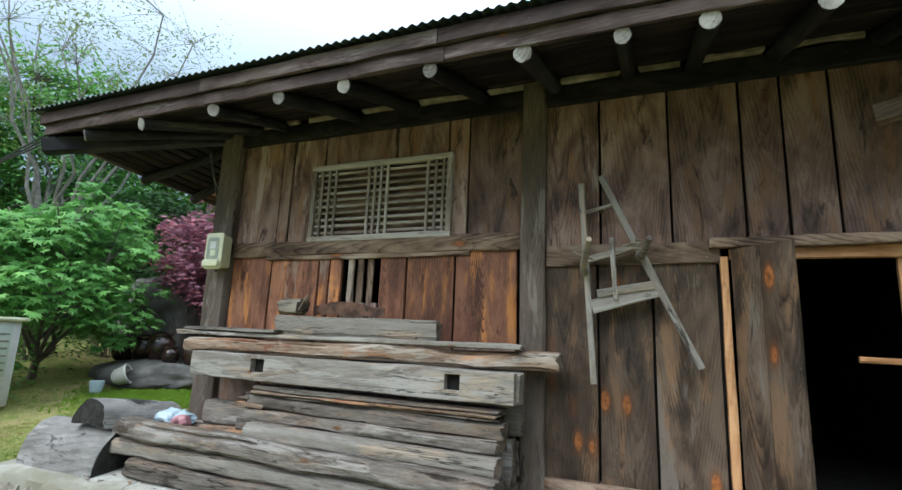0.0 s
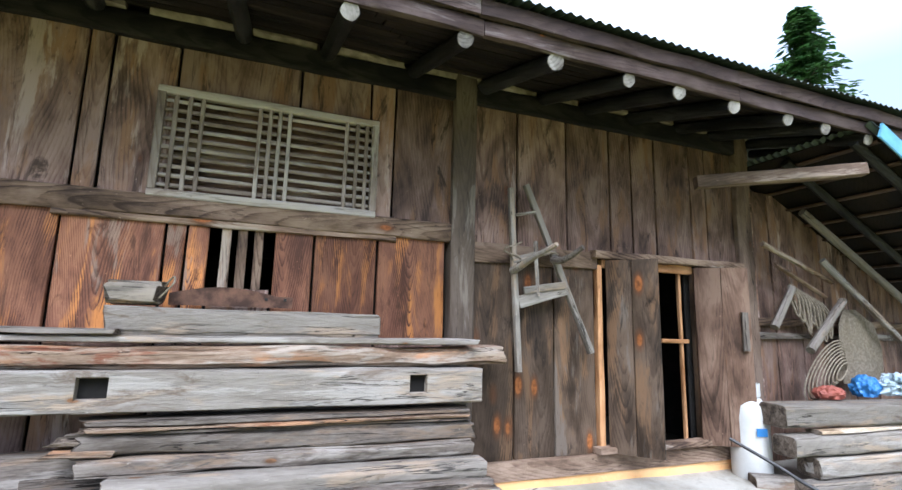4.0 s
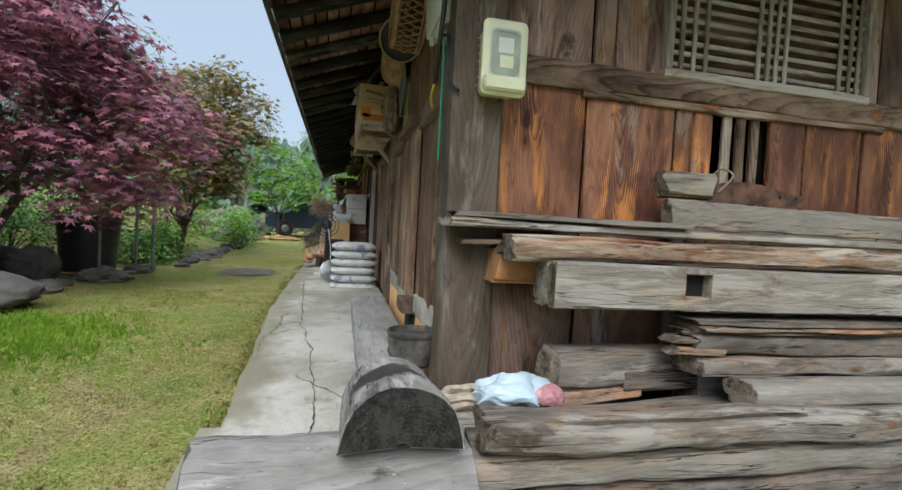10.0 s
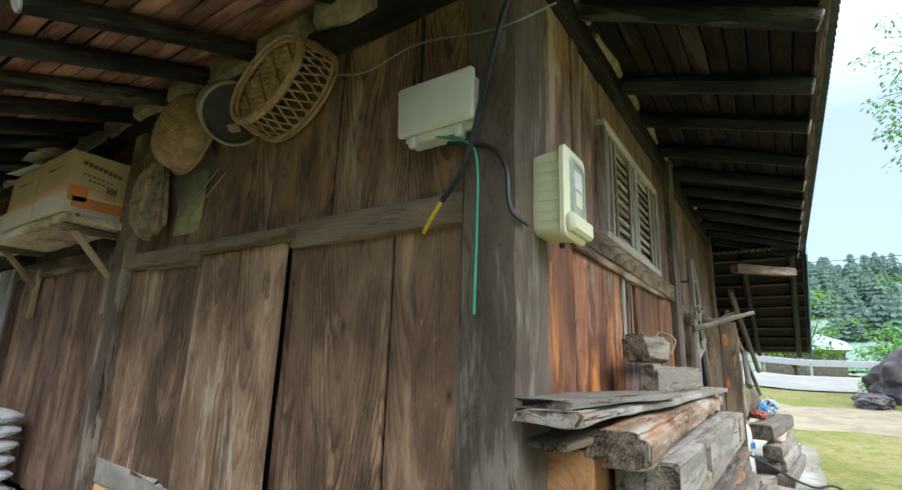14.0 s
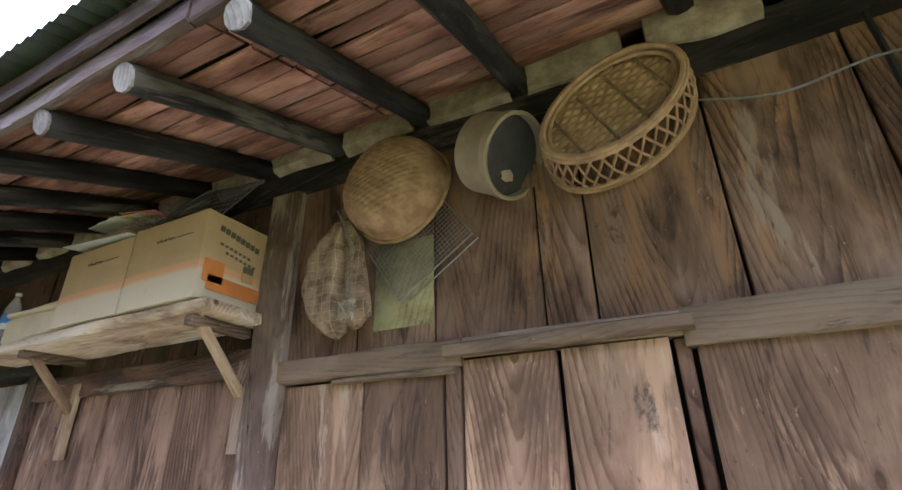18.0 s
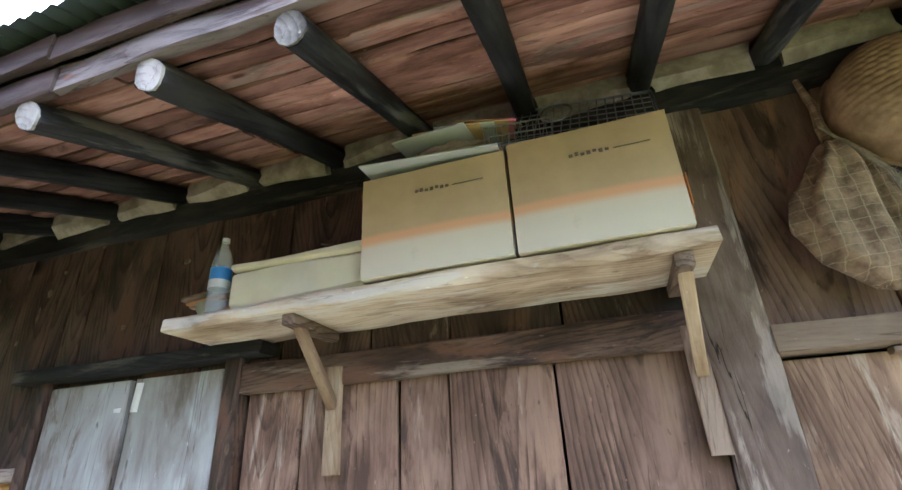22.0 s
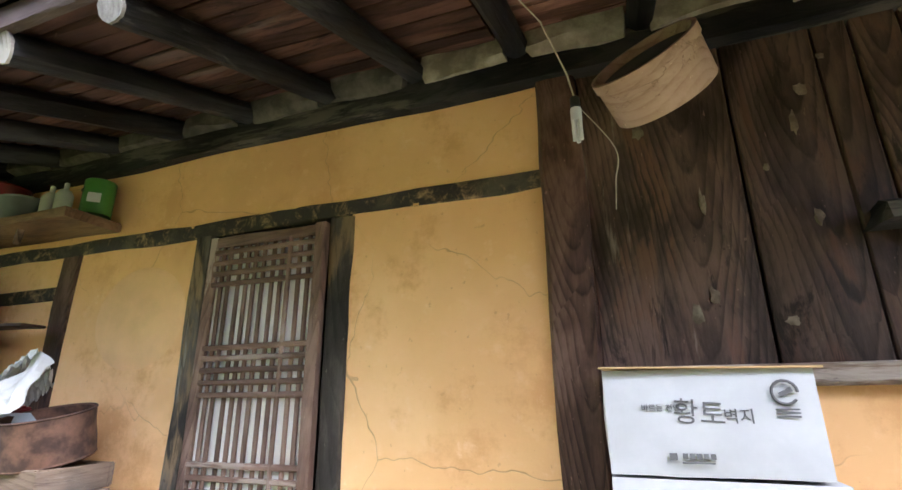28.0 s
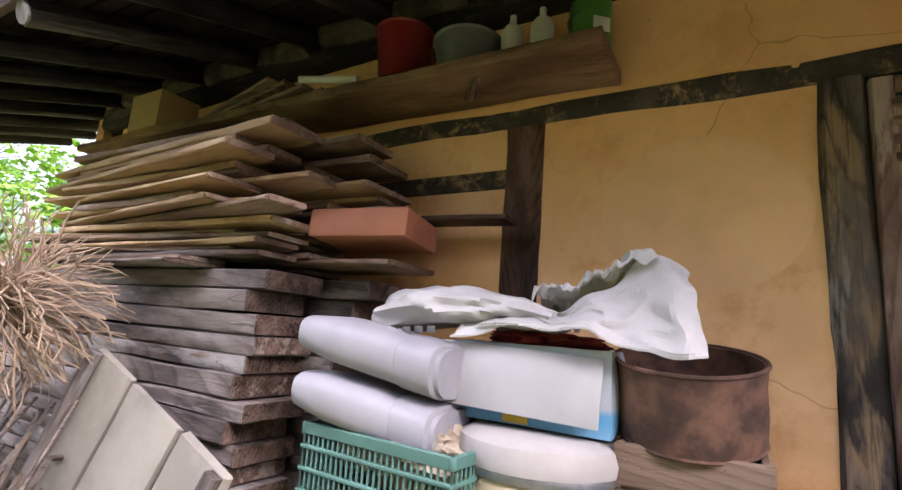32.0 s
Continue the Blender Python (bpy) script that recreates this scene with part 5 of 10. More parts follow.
BLUEP = plain("blue_plastic", (0.05, 0.22, 0.55), 0.45, var=0.2)
REDP = plain("faded_red_plastic", (0.36, 0.10, 0.07), 0.55, var=0.25)
ROPEM = plain("hemp_rope", (0.27, 0.225, 0.165), 0.9, var=0.4, scale=40, bump=0.5)
GLASSY = plain("lamp_glass", (0.50, 0.56, 0.50), 0.15, var=0.08, scale=2, bump=0.01)


def bar(g, a, b, w, t, seed=0, up=(0, 0, 1), **kw):
    """Adds a small rough bar from a to b."""
    m, L = span(a, b, up)
    g.at = m
    return g.beam(L, w, t, 8, kw.pop("rough", 0.003), seed, kw.pop("ch", 0.004), **kw)


def carrier():
    """An A-frame back carrier hung on the wall."""
    j = thing("back_carrier", (-0.05, 3.83, 0.8), "weathered grey wooden A-frame back carrier hanging on the wall", "carrier")
    y = 3.79
    W = W_GREY
    part("leg", bar(Geo(), (-0.395, y, 0.79), (-0.47, y, 2.30), 0.045, 0.05, 1, (0, 1, 0)), W, j)
    part("leg", bar(Geo(), (0.31, y, 0.94), (-0.325, y, 2.35), 0.05, 0.05, 2, (0, 1, 0)), W, j)
    part("rung", bar(Geo(), (-0.44, y - 0.01, 2.07), (-0.22, y - 0.01, 2.12), 0.028, 0.03, 3, (0, 1, 0)), W, j)
    part("rung", bar(Geo(), (-0.46, y - 0.01, 1.685), (-0.05, y - 0.01, 1.80), 0.05, 0.045, 4, (0, 1, 0)), W, j)
    part("slat", bar(Geo(), (-0.40, y - 0.012, 1.345), (0.06, y - 0.012, 1.47), 0.10, 0.025, 5, (0, 1, 0)), W, j)
    part("slat", bar(Geo(), (-0.36, y - 0.03, 1.44), (0.03, y - 0.03, 1.505), 0.06, 0.02, 6, (0, 1, 0)), W, j)
    part("tie", bar(Geo(), (-0.25, y - 0.03, 1.86), (-0.23, y - 0.035, 1.40), 0.035, 0.015, 7, (0, 1, 0)), W, j)
    part("horn", Geo().tube([(-0.45, y, 1.60), (-0.445, y - 0.10, 1.62), (-0.43, 3.58, 1.66), (-0.395, 3.42, 1.71), (-0.36, 3.27, 1.755)], 0.034, 8, None, 0.018), W, j, "forked branch arm")
    part("horn", Geo().tube([(-0.06, y, 1.72), (-0.05, y - 0.12, 1.70), (-0.02, 3.58, 1.73), (0.01, 3.46, 1.79)], 0.034, 8, None, 0.02), W_DARKT, j, "forked branch arm")
    part("wall_peg", Geo().cyl(0.012, 0.12, 8, pose(-0.33, 3.93, 2.10, 90)), W_BEAM, j)
    part("lashing", Geo().tube([(-0.47 + 0.08 * math.cos(a * 0.9), y - 0.03 - 0.02 * math.sin(a * 2), 1.70 + 0.02 * a) for a in range(8)], 0.008, 5), ROPEM, j)
    part("lashing", Geo().tube([(-0.10 + 0.07 * math.cos(a * 1.1), y - 0.03 - 0.02 * math.sin(a * 2), 1.76 + 0.012 * a) for a in range(8)], 0.008, 5), ROPEM, j)


carrier()


def door_leaves():
    d = thing("door_4", (1.05, WA, 0.1), "open double plank door of the barn, leaves swung outward", "door", kind="structure")
    for (hx, hy), (fx, fy), mt, sd in (((0.54, 3.86), (0.83, 3.52), W_LOW, 1), ((1.60, 3.86), (2.0, 3.59), W_LOW2, 2)):
        ux, uy = fx - hx, fy - hy
        L = math.hypot(ux, uy)
        w0 = L / 2
        leaf = thing("leaf", (0, 0, 0))
        leaf.parent = d
        leaf.matrix_parent_inverse = WM[d.name].inverted()
        for i in range(2):
            c = (i + 0.5) / 2
            m = axes((hx + ux * c, hy + uy * c, 0.93), (0, 0, 1), (ux, uy, 0))
            part("plank", Geo().beam(1.66, L / 2 - 0.004, 0.035, 10, 0.003, sd * 5 + i, 0.004), mt, leaf, m=m)
        if sd == 2:
            m = axes((hx + ux * 0.86 - 0.02, hy + uy * 0.86 - 0.035, 1.15), (0, 0, 1), (ux, uy, 0))
            part("handle", Geo().beam(0.36, 0.06, 0.04, 6, 0.003, 3), W_DARKT, leaf, "dark wooden handle block", m=m)
    board_a(d, 0.46, 0.53, 0.1, 1.72, W_NEW, y=WA - 0.03, t=0.07, seed=5, name="jamb")
    board_a(d, 1.62, 1.70, 0.1, 1.76, W_LOW, y=WA - 0.03, t=0.07, seed=6, name="jamb")
    rail_a(d, 0.40, 2.26, 1.78, 1.845, W_BEAM, y=WA - 0.10, t=0.10, seed=7, name="head")
    rail_a(d, 0.53, 1.62, 1.70, 1.775, W_NEW, y=WA - 0.02, t=0.06, seed=8, name="head_lining")
    rail_a(d, 0.40, 1.75, 0.09, 0.15, W_BEAM, y=WA - 0.11, t=0.12, seed=9, name="threshold")
    board_a(d, 1.47, 1.515, 0.12, 1.7, W_NEW, y=WA + 0.02, t=0.04, seed=10, name="batten")
    rail_a(d, 1.22, 1.56, 1.03, 1.065, W_NEW, y=WA + 0.0, t=0.03, seed=11, name="latch_bar")


W_NEW = wood("new_orange_pine", (0.28, 0.13, 0.055), (0.42, 0.215, 0.10), (0.52, 0.29, 0.145), None, 0.3, 8, 0.6, 0.05, spread=0.2, dirt=0.3)
W_LOW2 = wood("red_brown_door_wood", (0.045, 0.026, 0.018), (0.135, 0.080, 0.055), (0.22, 0.145, 0.105), (0.16, 0.12, 0.09), 0.25, 12, 0.65, 0.13, KNOT, 0.3, 0.2)
door_leaves()


GREYPANE = plain("grey_green_pane", (0.33, 0.36, 0.29), 0.35, var=0.25, scale=12)


def floodlight():
    f = thing("floodlight", (-4.22, 3.83, 1.66), "cream plastic outdoor floodlight with glass front on the corner post", "lamp")
    x0, x1, z0, z1 = -4.275, -4.04, 1.67, 2.045
    g = Geo()
    cx, cz = (x0 + x1) / 2, (z0 + z1) / 2

    def ring(w, h, y, dz=0.0):
        r = 0.03
        pts = []
        for sx, sz, a0 in ((1, 1, 0), (-1, 1, 90), (-1, -1, 180), (1, -1, 270)):
            for a in (0, 30, 60, 90):
                t = radians(a0 + a)
                pts.append((cx + sx * (w / 2 - r) + r * math.cos(t), y, cz + dz + sz * (h / 2 - r) + r * math.sin(t)))
        return pts
    g.rings([ring(0.19, 0.33, 3.83), ring(0.20, 0.34, 3.80), ring(0.205, 0.35, 3.72), ring(0.235, 0.375, 3.712), ring(0.235, 0.375, 3.695), ring(0.21, 0.35, 3.685), ring(0.17, 0.27, 3.684, 0.015)])
    part("housing", g, CREAM, f)
    part("glass", Geo().rings([ring(0.165, 0.255, 3.690, 0.02), ring(0.16, 0.25, 3.680, 0.02)]), GLASSY, f, "greenish lamp glass")
    part("lower_lip", Geo().box(0.225, 0.05, 0.075, Matrix.Translation((cx, 3.68, 1.725)), 0.015), CREAM, f)
    part("inner_frame", Geo().rings([ring(0.150, 0.225, 3.6805, 0.022), ring(0.150, 0.225, 3.6765, 0.022), ring(0.128, 0.200, 3.6765, 0.022), ring(0.128, 0.200, 3.6795, 0.022)]), GREYPANE, f, "grey-green inner frame")
    part("reflector", Geo().box(0.080, 0.003, 0.075, Matrix.Translation((cx, 3.6785, 1.915)), 0.001), WHITE, f)
    part("lamp_element", Geo().box(0.070, 0.003, 0.060, Matrix.Translation((cx + 0.006, 3.6785, 1.835)), 0.001), CREAM, f, "yellowed lamp element")
    part("cable_gland", Geo().cyl(0.012, 0.02, 8, Matrix.Translation((cx, 3.75, 1.648))), RUBBER, f)
    for i in range(7):
        part("rib", Geo().box(0.004, 0.10, 0.004, Matrix.Translation((x0 + 0.008, 3.76, 1.74 + i * 0.04))), CREAM, f)


floodlight()


def junction_box():
    b = thing("junction_box", (-4.36, 4.2, 2.13), "off-white plastic junction box with two clips on the plank wall", "box")
    x = -4.36
    part("body", Geo().box(0.11, 0.37, 0.25, Matrix.Translation((x - 0.005, 4.2, 2.255)), 0.02), OFFWHITE, b)
    part("lid", Geo().box(0.035, 0.395, 0.23, Matrix.Translation((x - 0.078, 4.2, 2.27)) @ pose(0, 0, 0, 0, -4, 0), 0.012), OFFWHITE, b)
    for y in (4.08, 4.32):
        part("clip", Geo().box(0.03, 0.035, 0.055, Matrix.Translation((x - 0.062, y, 2.125)), 0.006), OFFWHITE, b)


junction_box()


def cable(name, pts, r, mat, label, category="cable"):
    fine = []
    P = [Vector(p) for p in pts]
    for i in range(len(P) - 1):
        a, b = P[max(i - 1, 0)], P[i]
        c, d = P[i + 1], P[min(i + 2, len(P) - 1)]
        for s in range(6):
            t = s / 6
            fine.append(0.5 * ((2 * b) + (c - a) * t + (2 * a - 5 * b + 4 * c - d) * t * t + (3 * b - a - 3 * c + d) * t ** 3))
    fine.append(P[-1])
    return solo(name, Geo().tube(fine, r, 6), mat, None, label, category)


cable("cable", [(-4.42, 3.72, 2.96), (-4.44, 3.86, 2.62), (-4.42, 3.95, 2.35), (-4.43, 4.04, 1.98), (-4.42, 4.16, 1.83)], 0.013, RUBBER, "black cable hanging beside the junction box")
cable("cable", [(-4.42, 4.16, 1.83), (-4.43, 4.20, 1.76), (-4.41, 4.25, 1.71)], 0.009, YELLOWP, "yellow cable end hanging from a black cable")
cable("cable", [(-4.40, 4.22, 2.14), (-4.41, 4.05, 2.07), (-4.41, 4.00, 1.97), (-4.41, 3.995, 1.7), (-4.41, 4.0, 1.37)], 0.006, GREENP, "green wire hanging down the plank wall")
cable("cable", [(-4.40, 4.15, 2.09), (-4.40, 3.95, 2.03), (-4.41, 3.87, 1.92), (-4.41, 3.85, 1.76), (-4.36, 3.80, 1.70)], 0.010, RUBBER, "black cable running to the floodlight")
cable("cable", [(-4.35, 4.40, 3.18), (-4.345, 4.37, 2.9), (-4.345, 4.36, 2.65), (-4.345, 4.36, 2.2)], 0.012, RUBBER, "black cable clipped down the plank wall")
cable("cable", [(-4.36, 5.0, 2.72), (-4.38, 4.7, 2.62), (-4.38, 4.36, 2.66), (-4.40, 3.94, 2.56), (-4.3, 3.7, 2.66)], 0.005, STEEL, "thin grey wire strung along the wall")
cable("cable", [(-4.9, 3.55, -0.11), (-5.1, 3.35, -0.16), (-5.35, 3.15, -0.19)], 0.008, GREENP, "green hose lying on the concrete platform")


def half_log(name, m, L, r, h, seed, label, hollow=False):
    """A split log with a flat underside, grain along x."""
    g = Geo()
    n, k = 14, 14
    out = []
    for i in range(n + 1):
        u = i / n
        ring = []
        for j in range(k + 1):
            a = math.pi * j / k
            d = 1 + 0.07 * noise.noise((u * L * 2 + seed, a * 1.2, seed)) + 0.03 * noise.noise((u * L * 8, a * 5, seed))
            x = (u - 0.5) * L + (0.03 * noise.noise((a * 3, i, seed)) if i in (0, n) else 0)
            ring.append((x, r * d * math.cos(a), h * d * math.sin(a)))
        if hollow:
            for j in range(5):
                a = math.pi * (j + 1) / 6
                ring.append((ring[0][0], -0.14 * r * math.cos(a), 0.16 * h * math.sin(a)))
        out.append(ring)
    g.rings(out)
    lg = thing(name, tuple(m.translation), label, "log", "split logs")
    part("body", g, W_LOG2 if hollow else W_LOGG, lg, m=m)
    for ring, dx in ((out[0], -0.004), (out[-1], 0.004)):
        part("end_face", Geo().rings([[(x, y * 0.985, z * 0.985 + 0.002) for x, y, z in ring], [(x + dx, y * 0.965, z * 0.965 + 0.004) for x, y, z in ring]]), W_LOGE, lg, "dark cracked end grain", m=m)
    return lg


W_LOGG = wood("silvered_log_wood", (0.1352, 0.1231, 0.1152), (0.2208, 0.2042, 0.1914), (0.3091, 0.2915, 0.2753), (0.3467, 0.3287, 0.3116), 0.4, 9, 0.85, 0.03, bump=0.9, spread=0.1, stain=(0.040, 0.037, 0.036), crack=0.9)
W_LOGE = wood("charred_end_grain", (0.01048, 0.009048, 0.008221), (0.0234, 0.02028, 0.01833), (0.04306, 0.03881, 0.03546), None, 0.3, 16, 0.85, 0.0, bump=0.9, spread=0.1, stain=(0.007917, 0.007053, 0.006716), crack=0.9, fibre=0.8)


def scorch(mat, at, r):
    """A black soot patch with an uneven outline on a wood, at a place in the object's own space."""
    n = Nodes("", of=mat)
    src = n.b.inputs["Base Color"].links[0].from_socket
    v = n.coords(vary=False)
    d = n.node("ShaderNodeVectorMath", operation="DISTANCE")
    n.put(d.inputs[0], v)
    d.inputs[1].default_value = at
    k = n.m("MULTIPLY_ADD", n.m("SUBTRACT", n.noise(v, 7.0, 6.0, 0.7), 0.5), r * 1.5, d.outputs["Value"])
    n.put(n.b.inputs["Base Color"], n.mix(n.rng(k, r, r * 0.72, 0, 0.9), src, (0.022, 0.020, 0.020)))


W_LOG2 = W_LOGG.copy()
W_LOG2.name = "scorched_log_wood"
scorch(W_LOG2, (-0.02, 0.06, 0.22), 0.19)
half_log("split_log", pose(-4.90, 3.24, -0.20, 0, 0, 1), 1.02, 0.29, 0.375, 3, "silver-grey split log lying on the platform corner")
half_log("split_log", pose(-4.655, 3.43, 0.13, 0, 7, 88), 0.78, 0.235, 0.235, 7, "hollowed dark grey split log lying across another log", True)


def pot():
    p = thing("pot", (-4.46, 4.24, 0.17), "dark soft fabric pot with a rolled rim standing by the wall", "pot")
    m = Matrix.Translation((-4.46, 4.24, 0.165))
    part("body", Geo().lathe([(0.13, 0), (0.142, 0.015), (0.136, 0.045), (0.150, 0.075), (0.143, 0.105), (0.155, 0.14), (0.148, 0.165), (0.160, 0.19), (0.158, 0.20), (0.147, 0.20), (0.140, 0.17)], 24, m), POTM, p)
    part("soil", Geo().lathe([(0.145, 0.165), (0.01, 0.17)], 24, m), plain("dry_soil", (0.05, 0.042, 0.035), 0.95, var=0.5, scale=30, bump=0.8), p)


POTM = plain("dusty_black_fabric", (0.16, 0.142, 0.12), 0.85, var=0.55, scale=5, bump=0.5, dark=(0.03, 0.028, 0.027))
pot()
bench = thing("bench", (-4.57, 5.6, -0.05), "long thick grey timber slab on low stones along the wall", "bench")
part("slab", Geo().beam(2.72, 0.37, 0.165, 30, 0.006, 4, 0.010, 0.01), wood("grey_slab_wood", (0.19, 0.182, 0.17), (0.25, 0.24, 0.225), (0.31, 0.30, 0.285), (0.31, 0.30, 0.29), 0.4, 9, 0.8, 0.0, bump=0.4, spread=0.1, stain=(0.17, 0.16, 0.145), fibre=0.5, crack=0.6, ring_depth=0.05), bench, m=axes((-4.575, 5.50, 0.085), (0.01, 1, 0.01), (-1, 0, 0)))
for y in (4.62, 6.5):
    part("support_stone", Geo().blob(0.13, 0.10, 0.09, 0.2, 1.5, int(y * 7), 3, Matrix.Translation((-4.57, y, -0.03))), STONE, bench)


def bag_of_mix(i, z):
    g = Geo()
    out = []
    n, k = 14, 14
    for a in range(n + 1):
        u = a / n * 2 - 1
        w = 0.215 * (1 - abs(u) ** 6 * 0.25)
        h = 0.062 * (1 - abs(u) ** 4 * 0.75) + 0.004
        out.append([(u * 0.31 + 0.01 * noise.noise((j * 2.1, i, a)), w * math.copysign(abs(math.cos(t)) ** 0.6, math.cos(t)), h * math.copysign(abs(math.sin(t)) ** 0.8, math.sin(t)) + 0.008 * noise.noise((u * 3, j, i * 3))) for j in range(k) for t in (2 * math.pi * j / k,)])
    g.rings(out)
    return solo("mortar_bag", g, BAGW, pose(-4.68 + 0.02 * noise.noise((i, 5, 1)), 8.48, z, 0, 0, 2 + 5 * noise.noise((i, 1, 1))), "filled white plastic bag with blue print, stacked on others", "bag", "stack of bags")


def bag_mat():
    n = Nodes("printed_woven_bag", 0.55)
    v = n.coords()
    a = n.noise(v, 5.0, 3.0, 0.5)
    c = n.mix(n.rng(a, 0.3, 0.7), (0.50, 0.51, 0.50), (0.64, 0.65, 0.64))
    c = n.mix(n.rng(n.noise(n.coords((6, 14, 6)), 1.0, 3.0, 0.7), 0.55, 0.63, 0, 0.7), c, (0.10, 0.12, 0.24))
    return n.done(c, 0.5, n.bump(n.noise(v, 9.0, 4.0), 0.6, 0.02))


BAGW = bag_mat()
for i in range(6):
    bag_of_mix(i, 0.085 + 0.112 * i)


def gas_cylinder():
    c = thing("gas_cylinder", (2.02, 3.70, -0.25), "white gas cylinder standing on the concrete by the door", "gas cylinder")
    m = Matrix.Translation((2.02, 3.70, -0.25))
    part("body", Geo().lathe([(0.13, 0.05), (0.165, 0.08), (0.17, 0.14), (0.17, 0.62), (0.155, 0.72), (0.10, 0.79), (0.05, 0.81)], 24, m), WHITE, c)
    part("foot_ring", Geo().lathe([(0.165, 0), (0.165, 0.07), (0.15, 0.07), (0.15, 0)], 24, m, False), WHITE, c)
    part("collar", Geo().lathe([(0.11, 0.80), (0.11, 0.92), (0.10, 0.92), (0.10, 0.80)], 20, m, False), WHITE, c)
    part("valve", Geo().cyl(0.03, 0.10, 10, m @ Matrix.Translation((0, 0, 0.80))), STEEL, c)
    part("print", Geo().box(0.10, 0.004, 0.07, m @ Matrix.Translation((-0.06, -0.172, 0.50)) @ pose(0, 0, 0, 0, 0, -20)), BLUEP, c, "blue printed mark")


gas_cylinder()
cable("hose", [(1.66, 3.62, 0.20), (1.85, 3.34, 0.03), (2.0, 3.1, -0.12), (2.3, 2.9, -0.22), (2.7, 2.7, -0.24), (3.2, 2.45, -0.42), (4.2, 2.2, -0.46)], 0.016, RUBBER, "black hose trailing from the door to the lawn", "hose")

# timbers beside the door
for i, (a, b, w, h, z, mt) in enumerate((((1.82, 3.55), (2.10, 3.38), 0.20, 0.15, -0.10, W_DARKT), ((2.02, 3.22), (4.4, 3.05), 0.20, 0.16, -0.09, W_GREY), ((2.2, 3.30), (4.5, 3.10), 0.22, 0.17, 0.09, W_GREY), ((1.95, 3.32), (4.3, 3.18), 0.22, 0.17, 0.27, W_GREY), ((2.3, 3.30), (4.0, 3.2), 0.16, 0.035, 0.31, W_SHELF), ((1.98, 3.44), (4.4, 3.20), 0.30, 0.20, 0.52, W_GREY))):
    timber("timber", (*a, z), (*b, z + 0.0), w, h, mt, 30 + i, "pale squared timber stacked beside the barn door", rag=0.015, group="timbers beside the door", ch=0.012, rough=0.005)

# the pile's loose things
timber("timber", (-3.20, 3.72, 1.375), (-2.93, 3.66, 1.365), 0.14, 0.15, W_JAMB, 41, "short dark block lying on the pile", rag=0.04, ch=0.04)
cable("wire", [(-2.93, 3.60, 1.27), (-2.86, 3.58, 1.36), (-2.88, 3.66, 1.40), (-2.95, 3.68, 1.30)], 0.006, ROPEM, "loop of cord round a wooden block", "wire")


def blade():
    g = Geo()
    n = 16
    top = [(-0.36 + 0.75 * i / n, 0.075 + 0.05 * math.sin(math.pi * min(1, i / n * 1.15))) for i in range(n + 1)]
    ring1 = [(x, -0.006, z) for x, z in top] + [(0.39, -0.006, 0.0), (-0.36, -0.006, 0.0)]
    ring2 = [(x, 0.006, z) for x, _, z in ring1]
    g.rings([ring1, ring2])
    s = thing("steel_plate", (-2.55, 3.78, 1.24), "curved red-brown rusty steel plate leaning on the wall", "plate")
    part("plate", g, RUST, s, m=pose(-2.55, 3.79, 1.235, 4))
    # small dark plates stand for the shade of two holes
    for x in (0.22, 0.34):
        part("hole", Geo().box(0.02, 0.004, 0.02, pose(-2.55 + x, 3.776, 1.29, 4)), IRON, s)


blade()
for a, b, w, h, mt, sd, lb in (((-4.15, 3.76, 0.90), (-3.3, 3.78, 0.88), 0.19, 0.17, W_NEW, 51, "orange-brown sawn timber end under the pile"),
                               ((-3.85, 3.62, 0.42), (-2.9, 3.7, 0.40), 0.20, 0.20, W_DARKT, 52, "dark round timber lying inside the pile"),
                               ((-4.22, 3.62, 0.20), (-3.35, 3.66, 0.24), 0.22, 0.09, W_BARK, 53, "peeled red-brown plank lying under the pile"),
                               ((-3.95, 3.40, 0.15), (-2.6, 3.44, 0.20), 0.24, 0.15, W_GREY, 54, "grey slotted timber lying under the pile"),
                               ((-3.45, 3.60, 0.32), (-3.0, 3.62, 0.32), 0.12, 0.12, W_DARKT, 55, "short dark timber lying inside the pile"),
                               ((-4.1, 3.74, 0.08), (-0.95, 3.74, 0.05), 0.2, 0.2, W_DARKT, 56, "damp bottom timber lying by the wall"),
                               ((-2.9, 3.70, 0.95), (-0.9, 3.74, 0.93), 0.16, 0.55, W_DARKT, 57, "dark timber filling the back of the pile"),
                               ((-3.0, 3.66, 0.40), (-0.95, 3.70, 0.38), 0.2, 0.34, W_DARKT, 58, "dark timber low at the back of the pile")):
    timber("timber", a, b, w, h, mt, sd, lb, rag=0.03, end=W_NEW if sd == 51 else None)


